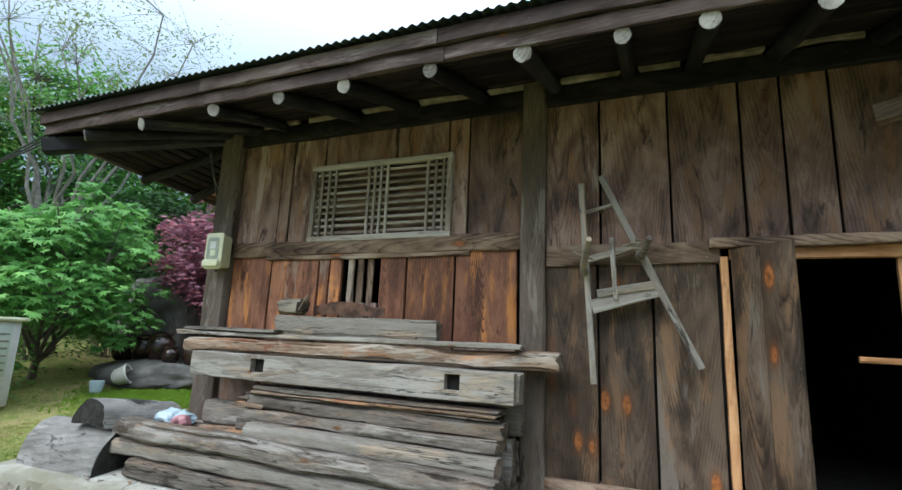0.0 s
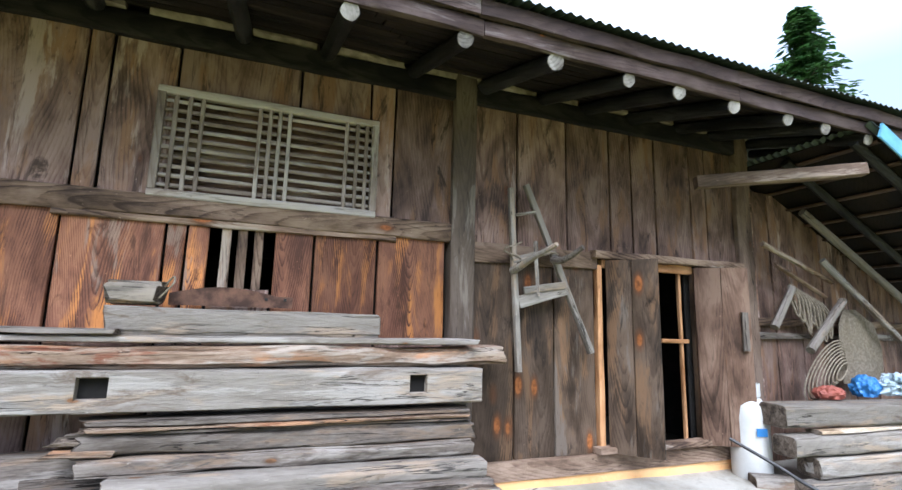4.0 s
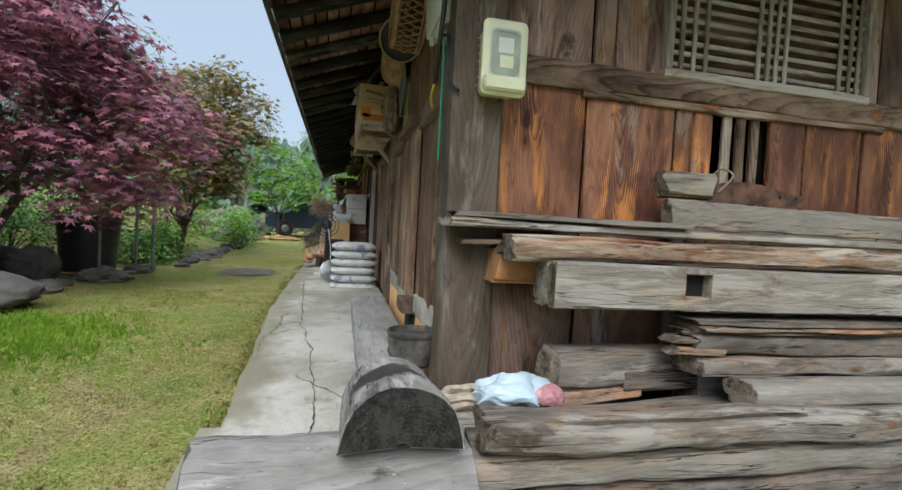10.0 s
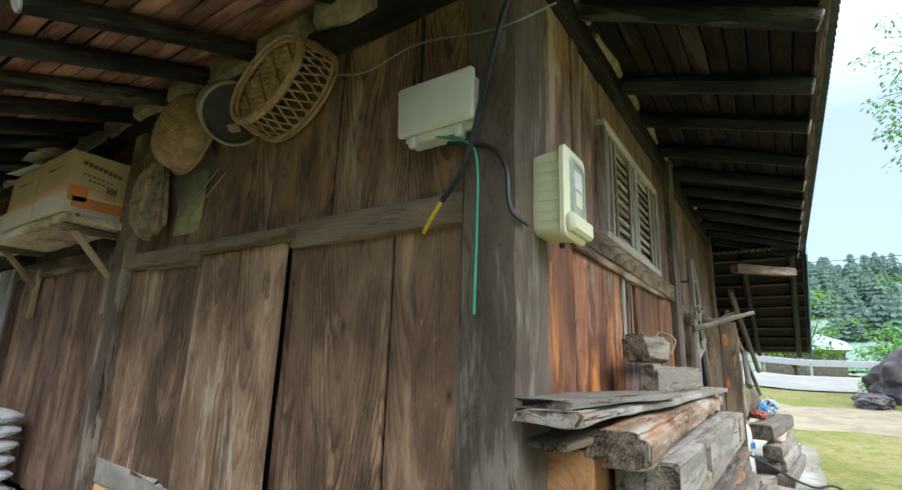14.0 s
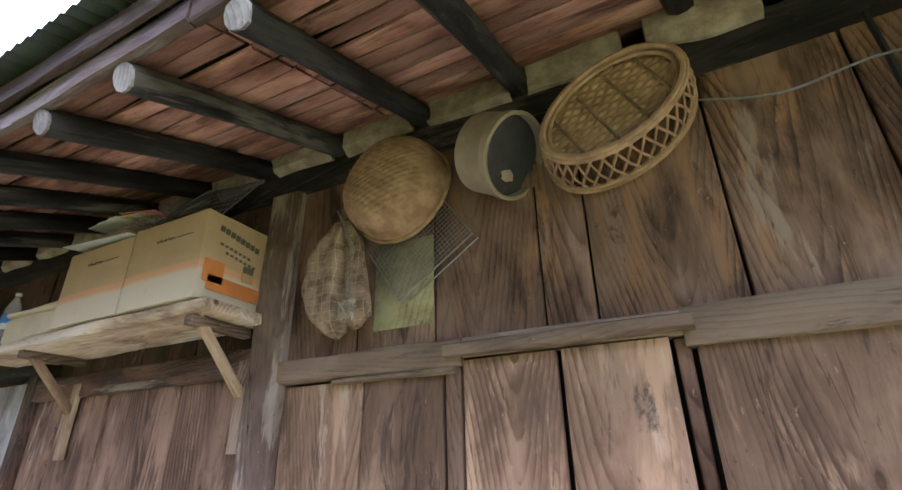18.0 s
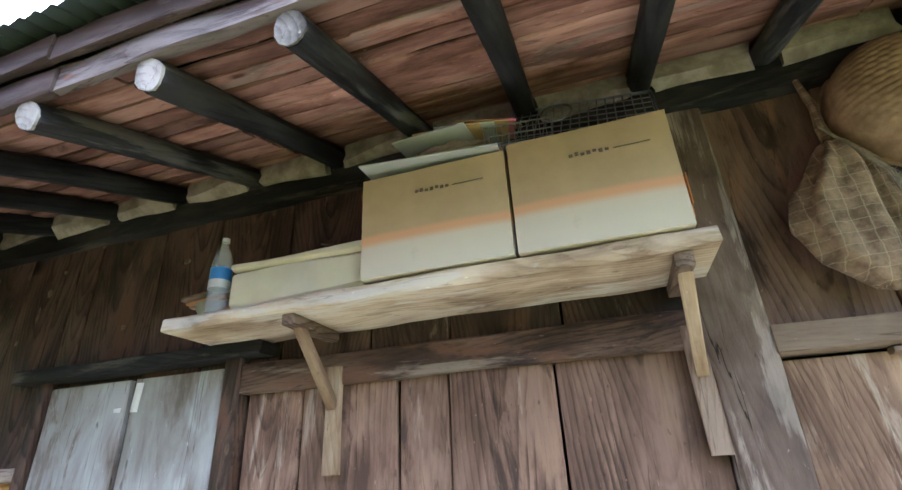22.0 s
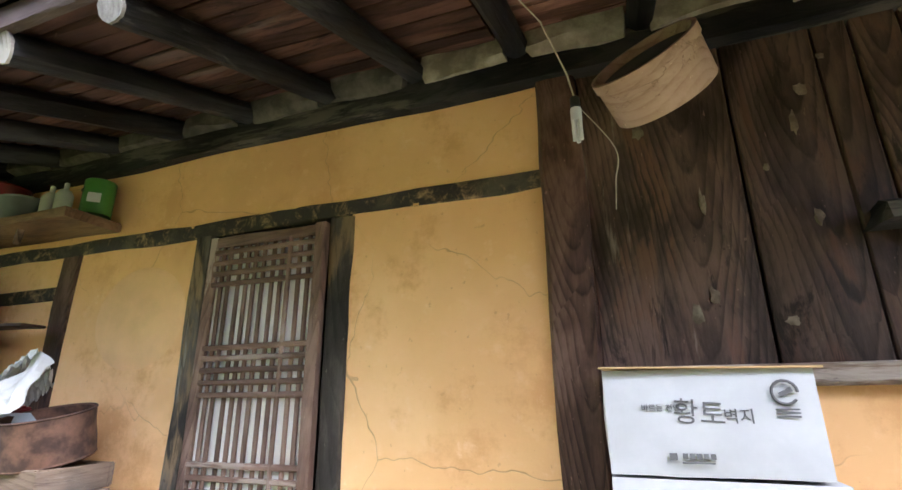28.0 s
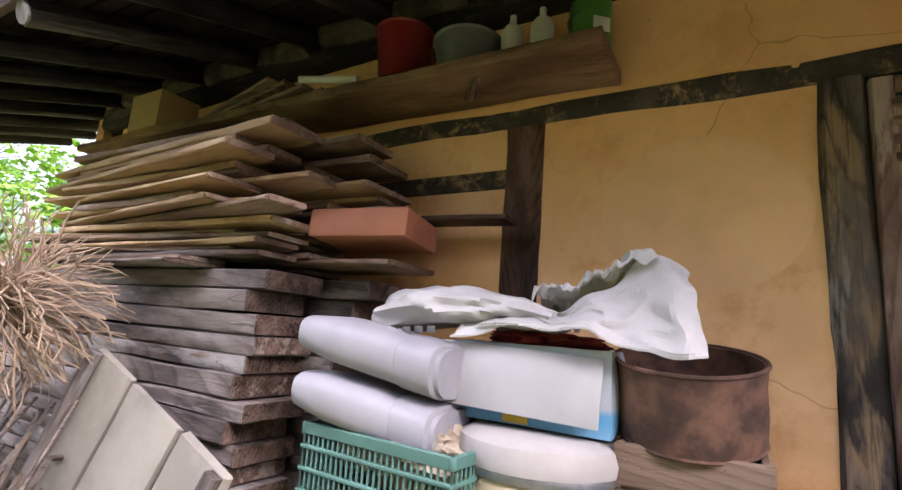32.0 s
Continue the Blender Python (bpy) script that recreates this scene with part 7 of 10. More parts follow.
def round_basket():
    """A round winnowing basket, woven, hung with its back outward."""
    b = thing("round_basket", (-4.38, 6.33, 2.34), "round woven bamboo basket hanging on the wall", "basket")
    M = axes((-4.36, 6.36, 2.675), (0, -0.97, 0.24), (0.10, 0.24, 0.97))
    k = 64

    def fn(u, v):
        a = 2 * math.pi * v
        r = 0.28 * math.sin(u * math.pi / 2) ** 0.8
        h = 0.21 * math.cos(u * math.pi / 2) ** 0.6 if u < 1 else 0
        x, y = r * math.cos(a), r * math.sin(a)
        row = math.floor(y / 0.026)
        wv = 0.007 * abs(math.sin(math.pi * y / 0.026)) ** 0.6 * (0.72 + 0.28 * math.sin(2 * math.pi * x / 0.045 + math.pi * row))
        sq = 1 + 0.015 * math.cos(4 * a)
        return (x * sq, y * sq, h + wv)
    g = Geo().grid(64, 180, fn)
    part("weave", g, WICKER, b, m=M, smooth=80)
    part("rim", Geo().tube([(0.285 * math.cos(2 * math.pi * i / 32) * (1 + 0.015 * math.cos(8 * math.pi * i / 32)), 0.285 * math.sin(2 * math.pi * i / 32) * (1 + 0.015 * math.cos(8 * math.pi * i / 32)), 0.0) for i in range(33)], 0.012, 6), WICKER, b, m=M)
    part("hanger", Geo().tube([(-4.42, 6.33, 2.9), (-4.35, 6.35, 3.0)], 0.006, 5), ROPEM, b)


round_basket()


def sack_bag():
    """A folded sack hung by its gathered neck: a full lobe and a slimmer one that hooks up at its foot."""
    b = thing("cloth_bag", (-4.40, 6.69, 1.95), "checked brown sacking bag hanging by a cord", "bag")

    def lobe(prof, depth, seed):
        out = []
        n = 26
        for i in range(n + 1):
            u = i / n * (len(prof) - 1)
            k = min(int(u), len(prof) - 2)
            f = u - k
            f = f * f * (3 - 2 * f)
            cy, z, w = [prof[k][q] * (1 - f) + prof[k + 1][q] * f for q in range(3)]
            ring = []
            for j in range(30):
                a = 2 * math.pi * j / 30
                fold = 1 + (0.20 * (1 - i / n) + 0.05) * math.sin(6 * a + seed + i * 0.05) + 0.10 * noise.noise((math.cos(a) * 2, math.sin(a) * 2 + seed, i * 0.22))
                ring.append((-4.41 - depth * min(1, w / 0.10) * math.sin(a) * fold, cy + w * math.cos(a) * fold, z + 0.012 * noise.noise((a * 2, i * 0.3, seed))))
            out.append(ring)
        return Geo().rings(out)
    part("body", lobe(((6.68, 2.55, 0.030), (6.695, 2.46, 0.075), (6.725, 2.34, 0.130), (6.735, 2.20, 0.150), (6.71, 2.07, 0.125), (6.67, 1.97, 0.060), (6.66, 1.945, 0.015)), 0.085, 1), CLOTH, b, smooth=80)
    part("fold", lobe(((6.645, 2.55, 0.022), (6.60, 2.44, 0.045), (6.585, 2.28, 0.060), (6.565, 2.14, 0.070), (6.545, 2.04, 0.065), (6.55, 1.985, 0.030), (6.56, 1.975, 0.010)), 0.075, 4), CLOTH, b, smooth=80)
    part("neck", Geo().tube([(-4.40, 6.67, 2.54), (-4.39, 6.675, 2.64), (-4.38, 6.665, 2.74), (-4.37, 6.68, 2.90)], 0.026, 8, None, 0.012), CLOTH, b)
    for k in range(3):
        part("cord", Geo().tube([(-4.43, 6.66 + 0.02 * k, 2.56 + 0.03 * k), (-4.46, 6.57 - 0.01 * k, 2.36), (-4.48, 6.545 + 0.012 * k, 2.14), (-4.485, 6.53, 2.06)], 0.005, 5), ROPEM, b)
    g = Geo()
    rn = random.Random(4)
    for k in range(26):
        p = Vector((-4.50, 6.535, 2.045))
        g.tube([p + Vector((rn.uniform(-0.02, 0.02), rn.uniform(-0.045, 0.045), rn.uniform(-0.05, 0.05))) for _ in range(4)], 0.0028, 4)
    part("netting", g, STRAPM, b, "tangle of pale string")


sack_bag()


def wire_mesh():
    r = thing("wire_mesh", (-4.36, 6.29, 2.05), "fine wire mesh rack hanging behind the basket", "mesh")
    M = axes((-4.365, 6.29, 2.42), (0, -0.38, 0.26), (0, 0.26, 0.40))
    g = Geo()
    for i in range(25):
        t = -0.23 + 0.0192 * i
        g.tube([(t, -0.245, 0), (t, 0.245, 0)], 0.0015, 4)
    for i in range(26):
        t = -0.245 + 0.0196 * i
        g.tube([(-0.23, t, 0.002), (0.23, t, 0.002)], 0.0015, 4)
    part("mesh", g, STEEL, r, m=M)
    part("frame", Geo().tube([(-0.23, -0.245, 0), (0.23, -0.245, 0), (0.23, 0.245, 0), (-0.23, 0.245, 0), (-0.23, -0.245, 0)], 0.0045, 6), STEEL, r, m=M)
    part("leg", Geo().tube([(0.23, -0.245, 0), (0.235, -0.25, -0.05), (-0.20, -0.25, -0.05), (-0.23, -0.245, 0)], 0.004, 5), STEEL, r, m=M)


wire_mesh()


def hoop_sieve(name, M, r, h, mat, label, torn=True):
    """A bent-wood sieve drum; its open face looks along local z."""
    s = thing(name, tuple(M.translation), label, "sieve")
    part("rim", Geo().lathe([(r, 0), (r * 1.01, h * 0.5), (r * 1.02, h), (r * 0.96, h), (r * 0.95, 0.02), (r, 0)], 36, None, False), mat, s, m=M)
    part("band", Geo().lathe([(r * 1.05, h * 0.80), (r * 1.05, h), (r * 1.01, h), (r * 1.01, h * 0.80)], 36, None, False), mat, s, m=M)
    part("screen", Geo().lathe([(r * 0.95, h * 0.8), (0.001, h * 0.78)], 36, None, False), HOLLOW, s, "dark screen", m=M)
    part("back", Geo().lathe([(r * 0.95, 0.01), (0.001, 0.01)], 36, None, False), HOLLOW, s, m=M)
    if torn:
        part("torn_patch", Geo().blob(r * 0.22, r * 0.14, 0.004, 0.5, 2, 4, 2, M @ Matrix.Translation((r * 0.15, -r * 0.45, h * 0.82))), VENEER, s, "pale torn patch")


hoop_sieve("hoop_sieve", look((-4.42, 5.86, 2.715), (-4.42 + 0.25, 5.86 + 0.9, 2.715 + 0.55)), 0.185, 0.20, VENEER, "bent-wood sieve with a torn screen hanging on the wall")


def oval_basket():
    b = thing("oval_basket", (-4.40, 5.25, 2.38), "large oval open-weave wicker basket hanging on the wall", "basket")
    M = axes((-4.34, 5.27, 2.665), (0, -0.88, 0.47), (0, 0.47, 0.88))
    ax, ay, h = 0.325, 0.205, 0.22

    def P(a, s, z):
        return (ax * s * math.cos(a), ay * s * math.sin(a), z)
    for s, z, r in ((1.0, 0.0, 0.014), (1.02, 0.03, 0.010), (0.93, h, 0.016), (0.90, h + 0.015, 0.012), (0.84, h - 0.005, 0.010)):
        part("rim", Geo().tube([P(2 * math.pi * i / 40, s, z) for i in range(41)], r, 6), WICKER, b, m=M)
    for i in range(34):
        a = 2 * math.pi * i / 34
        for d in (0.32, -0.32):
            part("withe", Geo().tube([P(a, 1.0, 0.0), P(a + d * 0.5, 1.02, h * 0.5), P(a + d, 0.93, h)], 0.006, 4), WICKER, b, m=M)

    def fn(u, v):
        x, y = (u * 2 - 1), (v * 2 - 1)
        xx, yy = x * math.sqrt(max(0, 1 - y * y / 2)) * ax * 0.88, y * math.sqrt(max(0, 1 - x * x / 2)) * ay * 0.88
        return (xx, yy, h - 0.035 + 0.010 * abs(math.sin(math.pi * yy / 0.022)) ** 0.6 * (0.5 + 0.5 * math.sin(2 * math.pi * xx / 0.06 + math.pi * math.floor(yy / 0.022))))
    part("bottom_weave", Geo().grid(110, 130, fn), WICKER, b, "woven basket bottom", m=M, smooth=80)
    for t in (-0.6, -0.2, 0.2, 0.6):
        part("stay", Geo().tube([(ax * t, -ay * 0.7, h - 0.026), (ax * t, ay * 0.7, h - 0.026)], 0.006, 5), WICKER_D, b, m=M)


oval_basket()
hoop_sieve("hoop_sieve", axes((-4.50, 8.53, 2.755), (0.2, 0.98, 0), (0.35, 0, 0.93)), 0.15, 0.06, VENEER_P, "thin bent-wood sieve standing behind a parcel box", False)
part("stained_board", Geo().box(0.006, 0.33, 0.44, Matrix.Translation((WB - 0.004, 6.36, 2.20))), wood("yellowed_board", (0.16, 0.13, 0.065), (0.30, 0.26, 0.14), (0.42, 0.38, 0.22), (0.40, 0.36, 0.22), 0.4, 8, 0.8, 0.0), wall_b, "yellowed stained board")

# round sieve and lamp at the plaster's edge
hoop_sieve("hoop_sieve", look((-4.47, 11.51, 2.60), (-4.47 + 0.66, 11.51 - 0.38, 2.60 - 0.62)), 0.20, 0.20, VENEER_P, "pinkish bent-wood sieve hanging under the eave", False)
lampt = thing("hanging_lamp", (-4.72, 11.84, 2.37), "spiral energy-saving bulb hanging from a white cord", "lamp")
part("holder", Geo().cyl(0.018, 0.05, 12, Matrix.Translation((-4.71, 11.84, 2.47))), RUBBER, lampt)
part("base", Geo().cyl(0.02, 0.05, 12, Matrix.Translation((-4.71, 11.84, 2.425))), WHITE, lampt)
for i in range(3):
    a = 2.1 * i
    part("tube", Geo().tube([(-4.71 + 0.013 * math.cos(a), 11.84 + 0.013 * math.sin(a), 2.43), (-4.71 + 0.013 * math.cos(a), 11.84 + 0.013 * math.sin(a), 2.345)], 0.008, 7), WHITE, lampt)
part("cord", Geo().tube([(-4.71, 11.84, 2.52), (-4.73, 11.86, 2.62), (-4.82, 11.93, 2.80), (-4.95, 12.05, 2.92)], 0.0035, 5), STRAPM, lampt)
cable("wire", [(-4.71, 11.84, 2.50), (-4.66, 11.72, 2.32), (-4.60, 11.73, 2.22), (-4.57, 11.74, 2.12)], 0.0025, STRAPM, "thin dusty flex hanging from the lamp", "wire")

# white boxes on a cabinet
solo("cabinet", Geo().box(0.50, 0.62, 0.88, pose(-4.60, 11.58, 0.52), 0.01), W_SOOT, None, "dark wooden cabinet standing by the wall", "cabinet")
LETTER = plain("brush_print", (0.10, 0.10, 0.10), 0.8, var=0.2)


def lettering(body, size, m, parent, mat):
    """Printed words as a thin mesh on a face."""
    cu = bpy.data.curves.new("lettering", "FONT")
    cu.body, cu.size, cu.extrude, cu.align_x, cu.align_y = body, size, 0.0012, "CENTER", "CENTER"
    tmp = bpy.data.objects.new("lettering", cu)
    scene.collection.objects.link(tmp)
    dg = bpy.context.evaluated_depsgraph_get()
    me = bpy.data.meshes.new_from_object(tmp.evaluated_get(dg))
    bpy.data.objects.remove(tmp)
    bpy.data.curves.remove(cu)
    me.materials.clear()
    me.materials.append(mat)
    return part("lettering", me, mat, parent, "printed words", m=m)


for k, (z0, z1) in enumerate(((1.265, 1.545), (0.965, 1.255))):
    b, mm, (dx, dy, dz) = carton("white_carton", -4.755, -4.385, 11.30 - 0.03 * k, 11.835, z0, z1, CARD_W, "white printed cardboard box stacked on another" if k == 0 else "white printed cardboard box on the cabinet", "white printed boxes")
    F = mm @ axes((-dx / 2 - 0.0135, 0, 0), (0, -1, 0), (0, 0, 1))
    lettering("황토", 0.072, F @ pose(-0.022, 0.02, 0, 0, 0, -4), b, LETTER)
    lettering("벽지", 0.042, F @ pose(0.075, 0.012, 0), b, LETTER)
    lettering("바르는 천연", 0.021, F @ pose(-0.118, 0.035, 0), b, LETTER)
    part("mark", Geo().tube([(0.030 * math.cos(a * 0.4), 0.030 * math.sin(a * 0.4), 0) for a in range(15)], 0.004, 5), LETTER, b, m=F @ pose(0.19, 0.075, 0))
    part("mark", Geo().box(0.035, 0.012, 0.002), LETTER, b, m=F @ pose(0.192, 0.075, 0, 0, 0, 25))
    for i in range(3):
        part("print_line", Geo().box(0.055, 0.004, 0.002), LETTER, b, m=F @ pose(0.19, 0.032 - 0.009 * i, 0))
    part("print_line", Geo().box(0.02, 0.018, 0.002), LETTER, b, m=F @ pose(-0.10, -0.09, 0))
    for i in range(5):
        part("print_line", Geo().box(0.013, 0.014, 0.002), LETTER, b, m=F @ pose(-0.07 + 0.017 * i, -0.088, 0))
    part("print_line", Geo().box(0.08, 0.005, 0.002), LETTER, b, m=F @ pose(-0.04, -0.104, 0))
    S = mm @ axes((0, -dy / 2 - 0.0135, 0), (1, 0, 0), (0, 0, 1))
    lettering("황토", 0.065, S @ pose(-0.04, 0.03, 0), b, LETTER)
    lettering("벽지", 0.036, S @ pose(0.06, 0.0, 0), b, LETTER)
    if k == 0:
        part("lid", Geo().box(0.40, 0.565, 0.006, pose(-4.575, 11.565, 1.555, 1, -2, 1)), CARD_SIDE, b, "worn cardboard lid")

# ---- second shelf, timber stack and clutter ----
shelf2 = thing("shelf", (WB, 16.5, 2.4), "long brown plank shelf high on the plastered wall", "shelf")
m, L = span((-4.49, 14.66, 2.50), (-4.50, 18.4, 2.56))
part("board", Geo().beam(L, 0.34, 0.05, 20, 0.006, 401, 0.006), wood("brown_shelf_board", (0.075, 0.042, 0.023), (0.165, 0.100, 0.056), (0.24, 0.155, 0.090), (0.18, 0.13, 0.088), 0.2, 8, 0.7, 0.04, spread=0.1), shelf2, m=m)
for y in (15.25, 17.6):
    part("peg", Geo().log(0.13, 0.024, 5, 8, 0.25, int(y), 0.2, m=pose(-4.56, y - 0.05, 2.455, 0, 62, 70)), W_BEAM, shelf2)
GREENC = plain("green_can_paint", (0.06, 0.20, 0.04), 0.4, var=0.2)
REDB = plain("red_bucket_plastic", (0.20, 0.014, 0.016), 0.4, var=0.2)
GREYPL = plain("grey_plastic", (0.075, 0.085, 0.08), 0.5, var=0.2)
c = thing("paint_can", (-4.43, 14.76, 2.54), "green paint can standing on the plank shelf", "can")
part("body", Geo().lathe([(0.085, 0), (0.085, 0.22), (0.08, 0.225), (0.075, 0.21)], 24, pose(-4.43, 14.76, 2.555)), GREENC, c)
part("wrap", Geo().box(0.004, 0.07, 0.06, pose(-4.495, 14.70, 2.65, 0, 0, 42)), WHITE, c, "white label")
part("handle", Geo().tube([(-4.43 + 0.09 * math.cos(a), 14.76 + 0.09 * math.sin(a), 2.71 + 0.0 * a) for a in [0.2 * i for i in range(16)]], 0.003, 5), STEEL, c)
c = thing("bucket", (-4.55, 15.62, 2.54), "dark red plastic bucket standing on the plank shelf", "bucket")
part("body", Geo().lathe([(0.11, 0), (0.14, 0.26), (0.146, 0.26), (0.135, 0.25)], 24, pose(-4.47, 15.66, 2.60)), REDB, c)
part("rim", Geo().tube([(-4.47 + 0.143 * math.cos(2 * math.pi * i / 24), 15.66 + 0.143 * math.sin(2 * math.pi * i / 24), 2.86) for i in range(25)], 0.007, 5), REDB, c)
for i, y in enumerate((14.93, 15.06)):
    c = thing("bottle", (-4.55, y, 2.54), "small grey plastic bottle on the plank shelf", "bottle", "bottles on the shelf")
    part("body", Geo().lathe([(0.045, 0), (0.048, 0.13), (0.03, 0.16), (0.012, 0.17)], 14, pose(-4.52, y, 2.555)), OFFWHITE, c)
    part("cap", Geo().cyl(0.014, 0.045, 10, pose(-4.52, y, 2.72)), WHITE, c)
c = thing("basin", (-4.55, 15.28, 2.54), "dark grey plastic basin on the plank shelf", "basin")
part("body", Geo().lathe([(0.12, 0), (0.15, 0.14), (0.156, 0.14), (0.14, 0.12)], 24, pose(-4.52, 15.27, 2.545)), GREYPL, c)
carton("carton", -4.72, -4.47, 17.30, 17.62, 2.542, 2.78, CARD_Y, "yellow-brown cardboard box on the plank shelf")
for i in range(4):
    solo("plank", bar(Geo(), (-4.60 - 0.03 * i, 16.0 + 0.1 * i, 2.56 + 0.025 * i), (-4.50, 17.1, 2.56 + 0.025 * i), 0.10, 0.02, 420 + i), W_BEAM, None, "dark board lying on the plank shelf", "board", "boards on the shelf")
solo("tube", Geo().tube([(-4.70, 16.1, 2.60), (-4.62, 15.8, 2.58)], 0.018, 8), WHITE, None, "short white pipe on the plank shelf", "pipe")

# stacked boards: thick grey below, thin yellow above
W_STK = wood("grey_board", (0.051, 0.0425, 0.0391), (0.1318, 0.1105, 0.1003), (0.2295, 0.1997, 0.1827), (0.2295, 0.2167, 0.2082), 0.35, 10, 0.8, 0.04, bump=0.6, spread=0.25, stain=(0.1105, 0.06375, 0.03825))
W_STKE = wood("brown_board_end", (0.035, 0.022, 0.017), (0.10, 0.066, 0.050), (0.19, 0.135, 0.108), (0.26, 0.215, 0.18), 0.25, 14, 0.85, 0.0, bump=0.7, spread=0.5, fibre=0.5, crack=0.8)
W_YEL = wood("yellow_board", (0.2429, 0.1549, 0.08455), (0.3668, 0.2481, 0.1411), (0.451, 0.3232, 0.1978), (0.3185, 0.2436, 0.1701), 0.06, 10, 0.7, 0.05, spread=0.35, stain=(0.20, 0.12, 0.06), ring_depth=0.1)
W_STKB = wood("brown_sawn_board", (0.09545, 0.06175, 0.04163), (0.1782, 0.1207, 0.0851), (0.2662, 0.1932, 0.1431), (0.2809, 0.2288, 0.1835), 0.25, 10, 0.8, 0.05, bump=0.6, spread=0.35, stain=(0.08, 0.05, 0.035), ring_depth=0.14)


def stack_board(a, b, w, h, mat, seed, label, group):
    """A sawn board of a stack with its darker end grain."""
    m, L = span(a, b)
    t = thing("board", tuple(m.translation - Vector((0, 0, h / 2))), label, "board", group)
    part("body", Geo().beam(L, w, h, 14, 0.005, seed, 0.005, 0.015, bow=0.010 * noise.noise((seed * 1.7, 0, 0))), mat, t, m=m)
    part("end_face", Geo().beam(0.006, w * 0.97, h * 0.92, 1, 0.001, seed, 0.004), W_STKE if mat is W_STK else W_STKB, t, "brown end grain", m=m @ Matrix.Translation((-L / 2 - 0.006, 0, 0)))


rs = random.Random(5)
z = 0.16
i = 0
while z < 1.60:
    h = rs.uniform(0.070, 0.098)
    y0 = 15.93 - 0.05 * z + rs.uniform(-0.05, 0.05)
    stack_board((-4.81 + rs.uniform(-0.02, 0.02), y0, z + h / 2), (-4.81, 18.3 + rs.uniform(-0.2, 0.2), z + h / 2), 0.30, h - 0.004, W_STK, 500 + i, "thick grey sawn board in a stack by the wall", "stack of thick boards")
    stack_board((-4.49 + rs.uniform(-0.02, 0.02), y0 - 0.22 + rs.uniform(-0.06, 0.06), z + h / 2), (-4.49, 18.2, z + h / 2), 0.28, h - 0.004, W_STK, 540 + i, "thick grey sawn board in a stack by the wall", "stack of thick boards")
    z += h
    i += 1
while z < 2.22:
    h = rs.uniform(0.020, 0.040)
    mt = (W_STK, W_STKB)[i % 2] if z < 1.72 else (W_YEL, W_YEL, W_STKB)[i % 3]
    lb = "thin weathered board in a loose stack" if mt is W_STK else "thin brown sawn board in a loose stack" if mt is W_STKB else "thin yellowed sawn board in a loose stack"
    y0 = 15.62 + rs.uniform(-0.28, 0.22) + 0.10 * (z - 1.6)
    sk = rs.uniform(-0.10, 0.10)
    stack_board((-4.90 + rs.uniform(-0.08, 0.03) + sk, y0 + rs.uniform(0.05, 0.45), z + h / 2), (-4.88 - sk * 0.5, 17.7 + rs.uniform(-0.3, 0.3), z + h / 2 + rs.uniform(0, 0.03)), rs.uniform(0.16, 0.26), h - 0.005, mt, 600 + i, lb, "stack of thin boards")
    stack_board((-4.56 + rs.uniform(-0.05, 0.05) - sk * 0.6, y0 + rs.uniform(-0.12, 0.30), z + h / 2), (-4.58, 17.9, z + h / 2 + rs.uniform(0, 0.02)), rs.uniform(0.22, 0.34), h - 0.005, mt if i % 4 else W_STKB, 640 + i, "thin weathered brown board in a loose stack" if i % 4 == 0 else lb, "stack of thin boards")
    z += h
    i += 1
solo("foam_block", Geo().box(0.30, 0.45, 0.115, pose(-4.62, 15.60, 1.835, 0, 4, 8), 0.006), plain("brick_red_foam", (0.48, 0.19, 0.11), 0.8, var=0.15, scale=4), None, "brick-red block lying between the boards", "block")
solo("plank", bar(Geo(), (-4.45, 15.05, 1.90), (-4.50, 16.2, 1.93), 0.14, 0.02, 690), W_SOOT, None, "dark thin plank poking out of the stack", "plank")


def old_door():
    d = thing("old_door_panel", (-5.2, 16.3, 0.1), "old grey plank door panel with two battens leaning on the stack", "door panel")
    O = axes((-5.18, 16.32, 0.62), (0.10, -0.30, 0.75), (0.05, -0.95, -0.35))
    cement = plain("dusty_grey_board", (0.33, 0.31, 0.26), 0.9, var=0.3, scale=3, bump=0.3)
    for i, (c, w) in enumerate(((-0.30, 0.28), (0.02, 0.34), (0.34, 0.28))):
        part("panel", Geo().beam(1.05, w - 0.008, 0.035, 10, 0.005, 700 + i, 0.006, 0.02), cement, d, m=O @ Matrix.Translation((0, c, 0)))
    for c in (-0.40, 0.44):
        part("batten", Geo().beam(1.05, 0.06, 0.04, 10, 0.003, 710 + int(c * 10)), W_STK, d, m=O @ Matrix.Translation((0, c, -0.038)))


old_door()


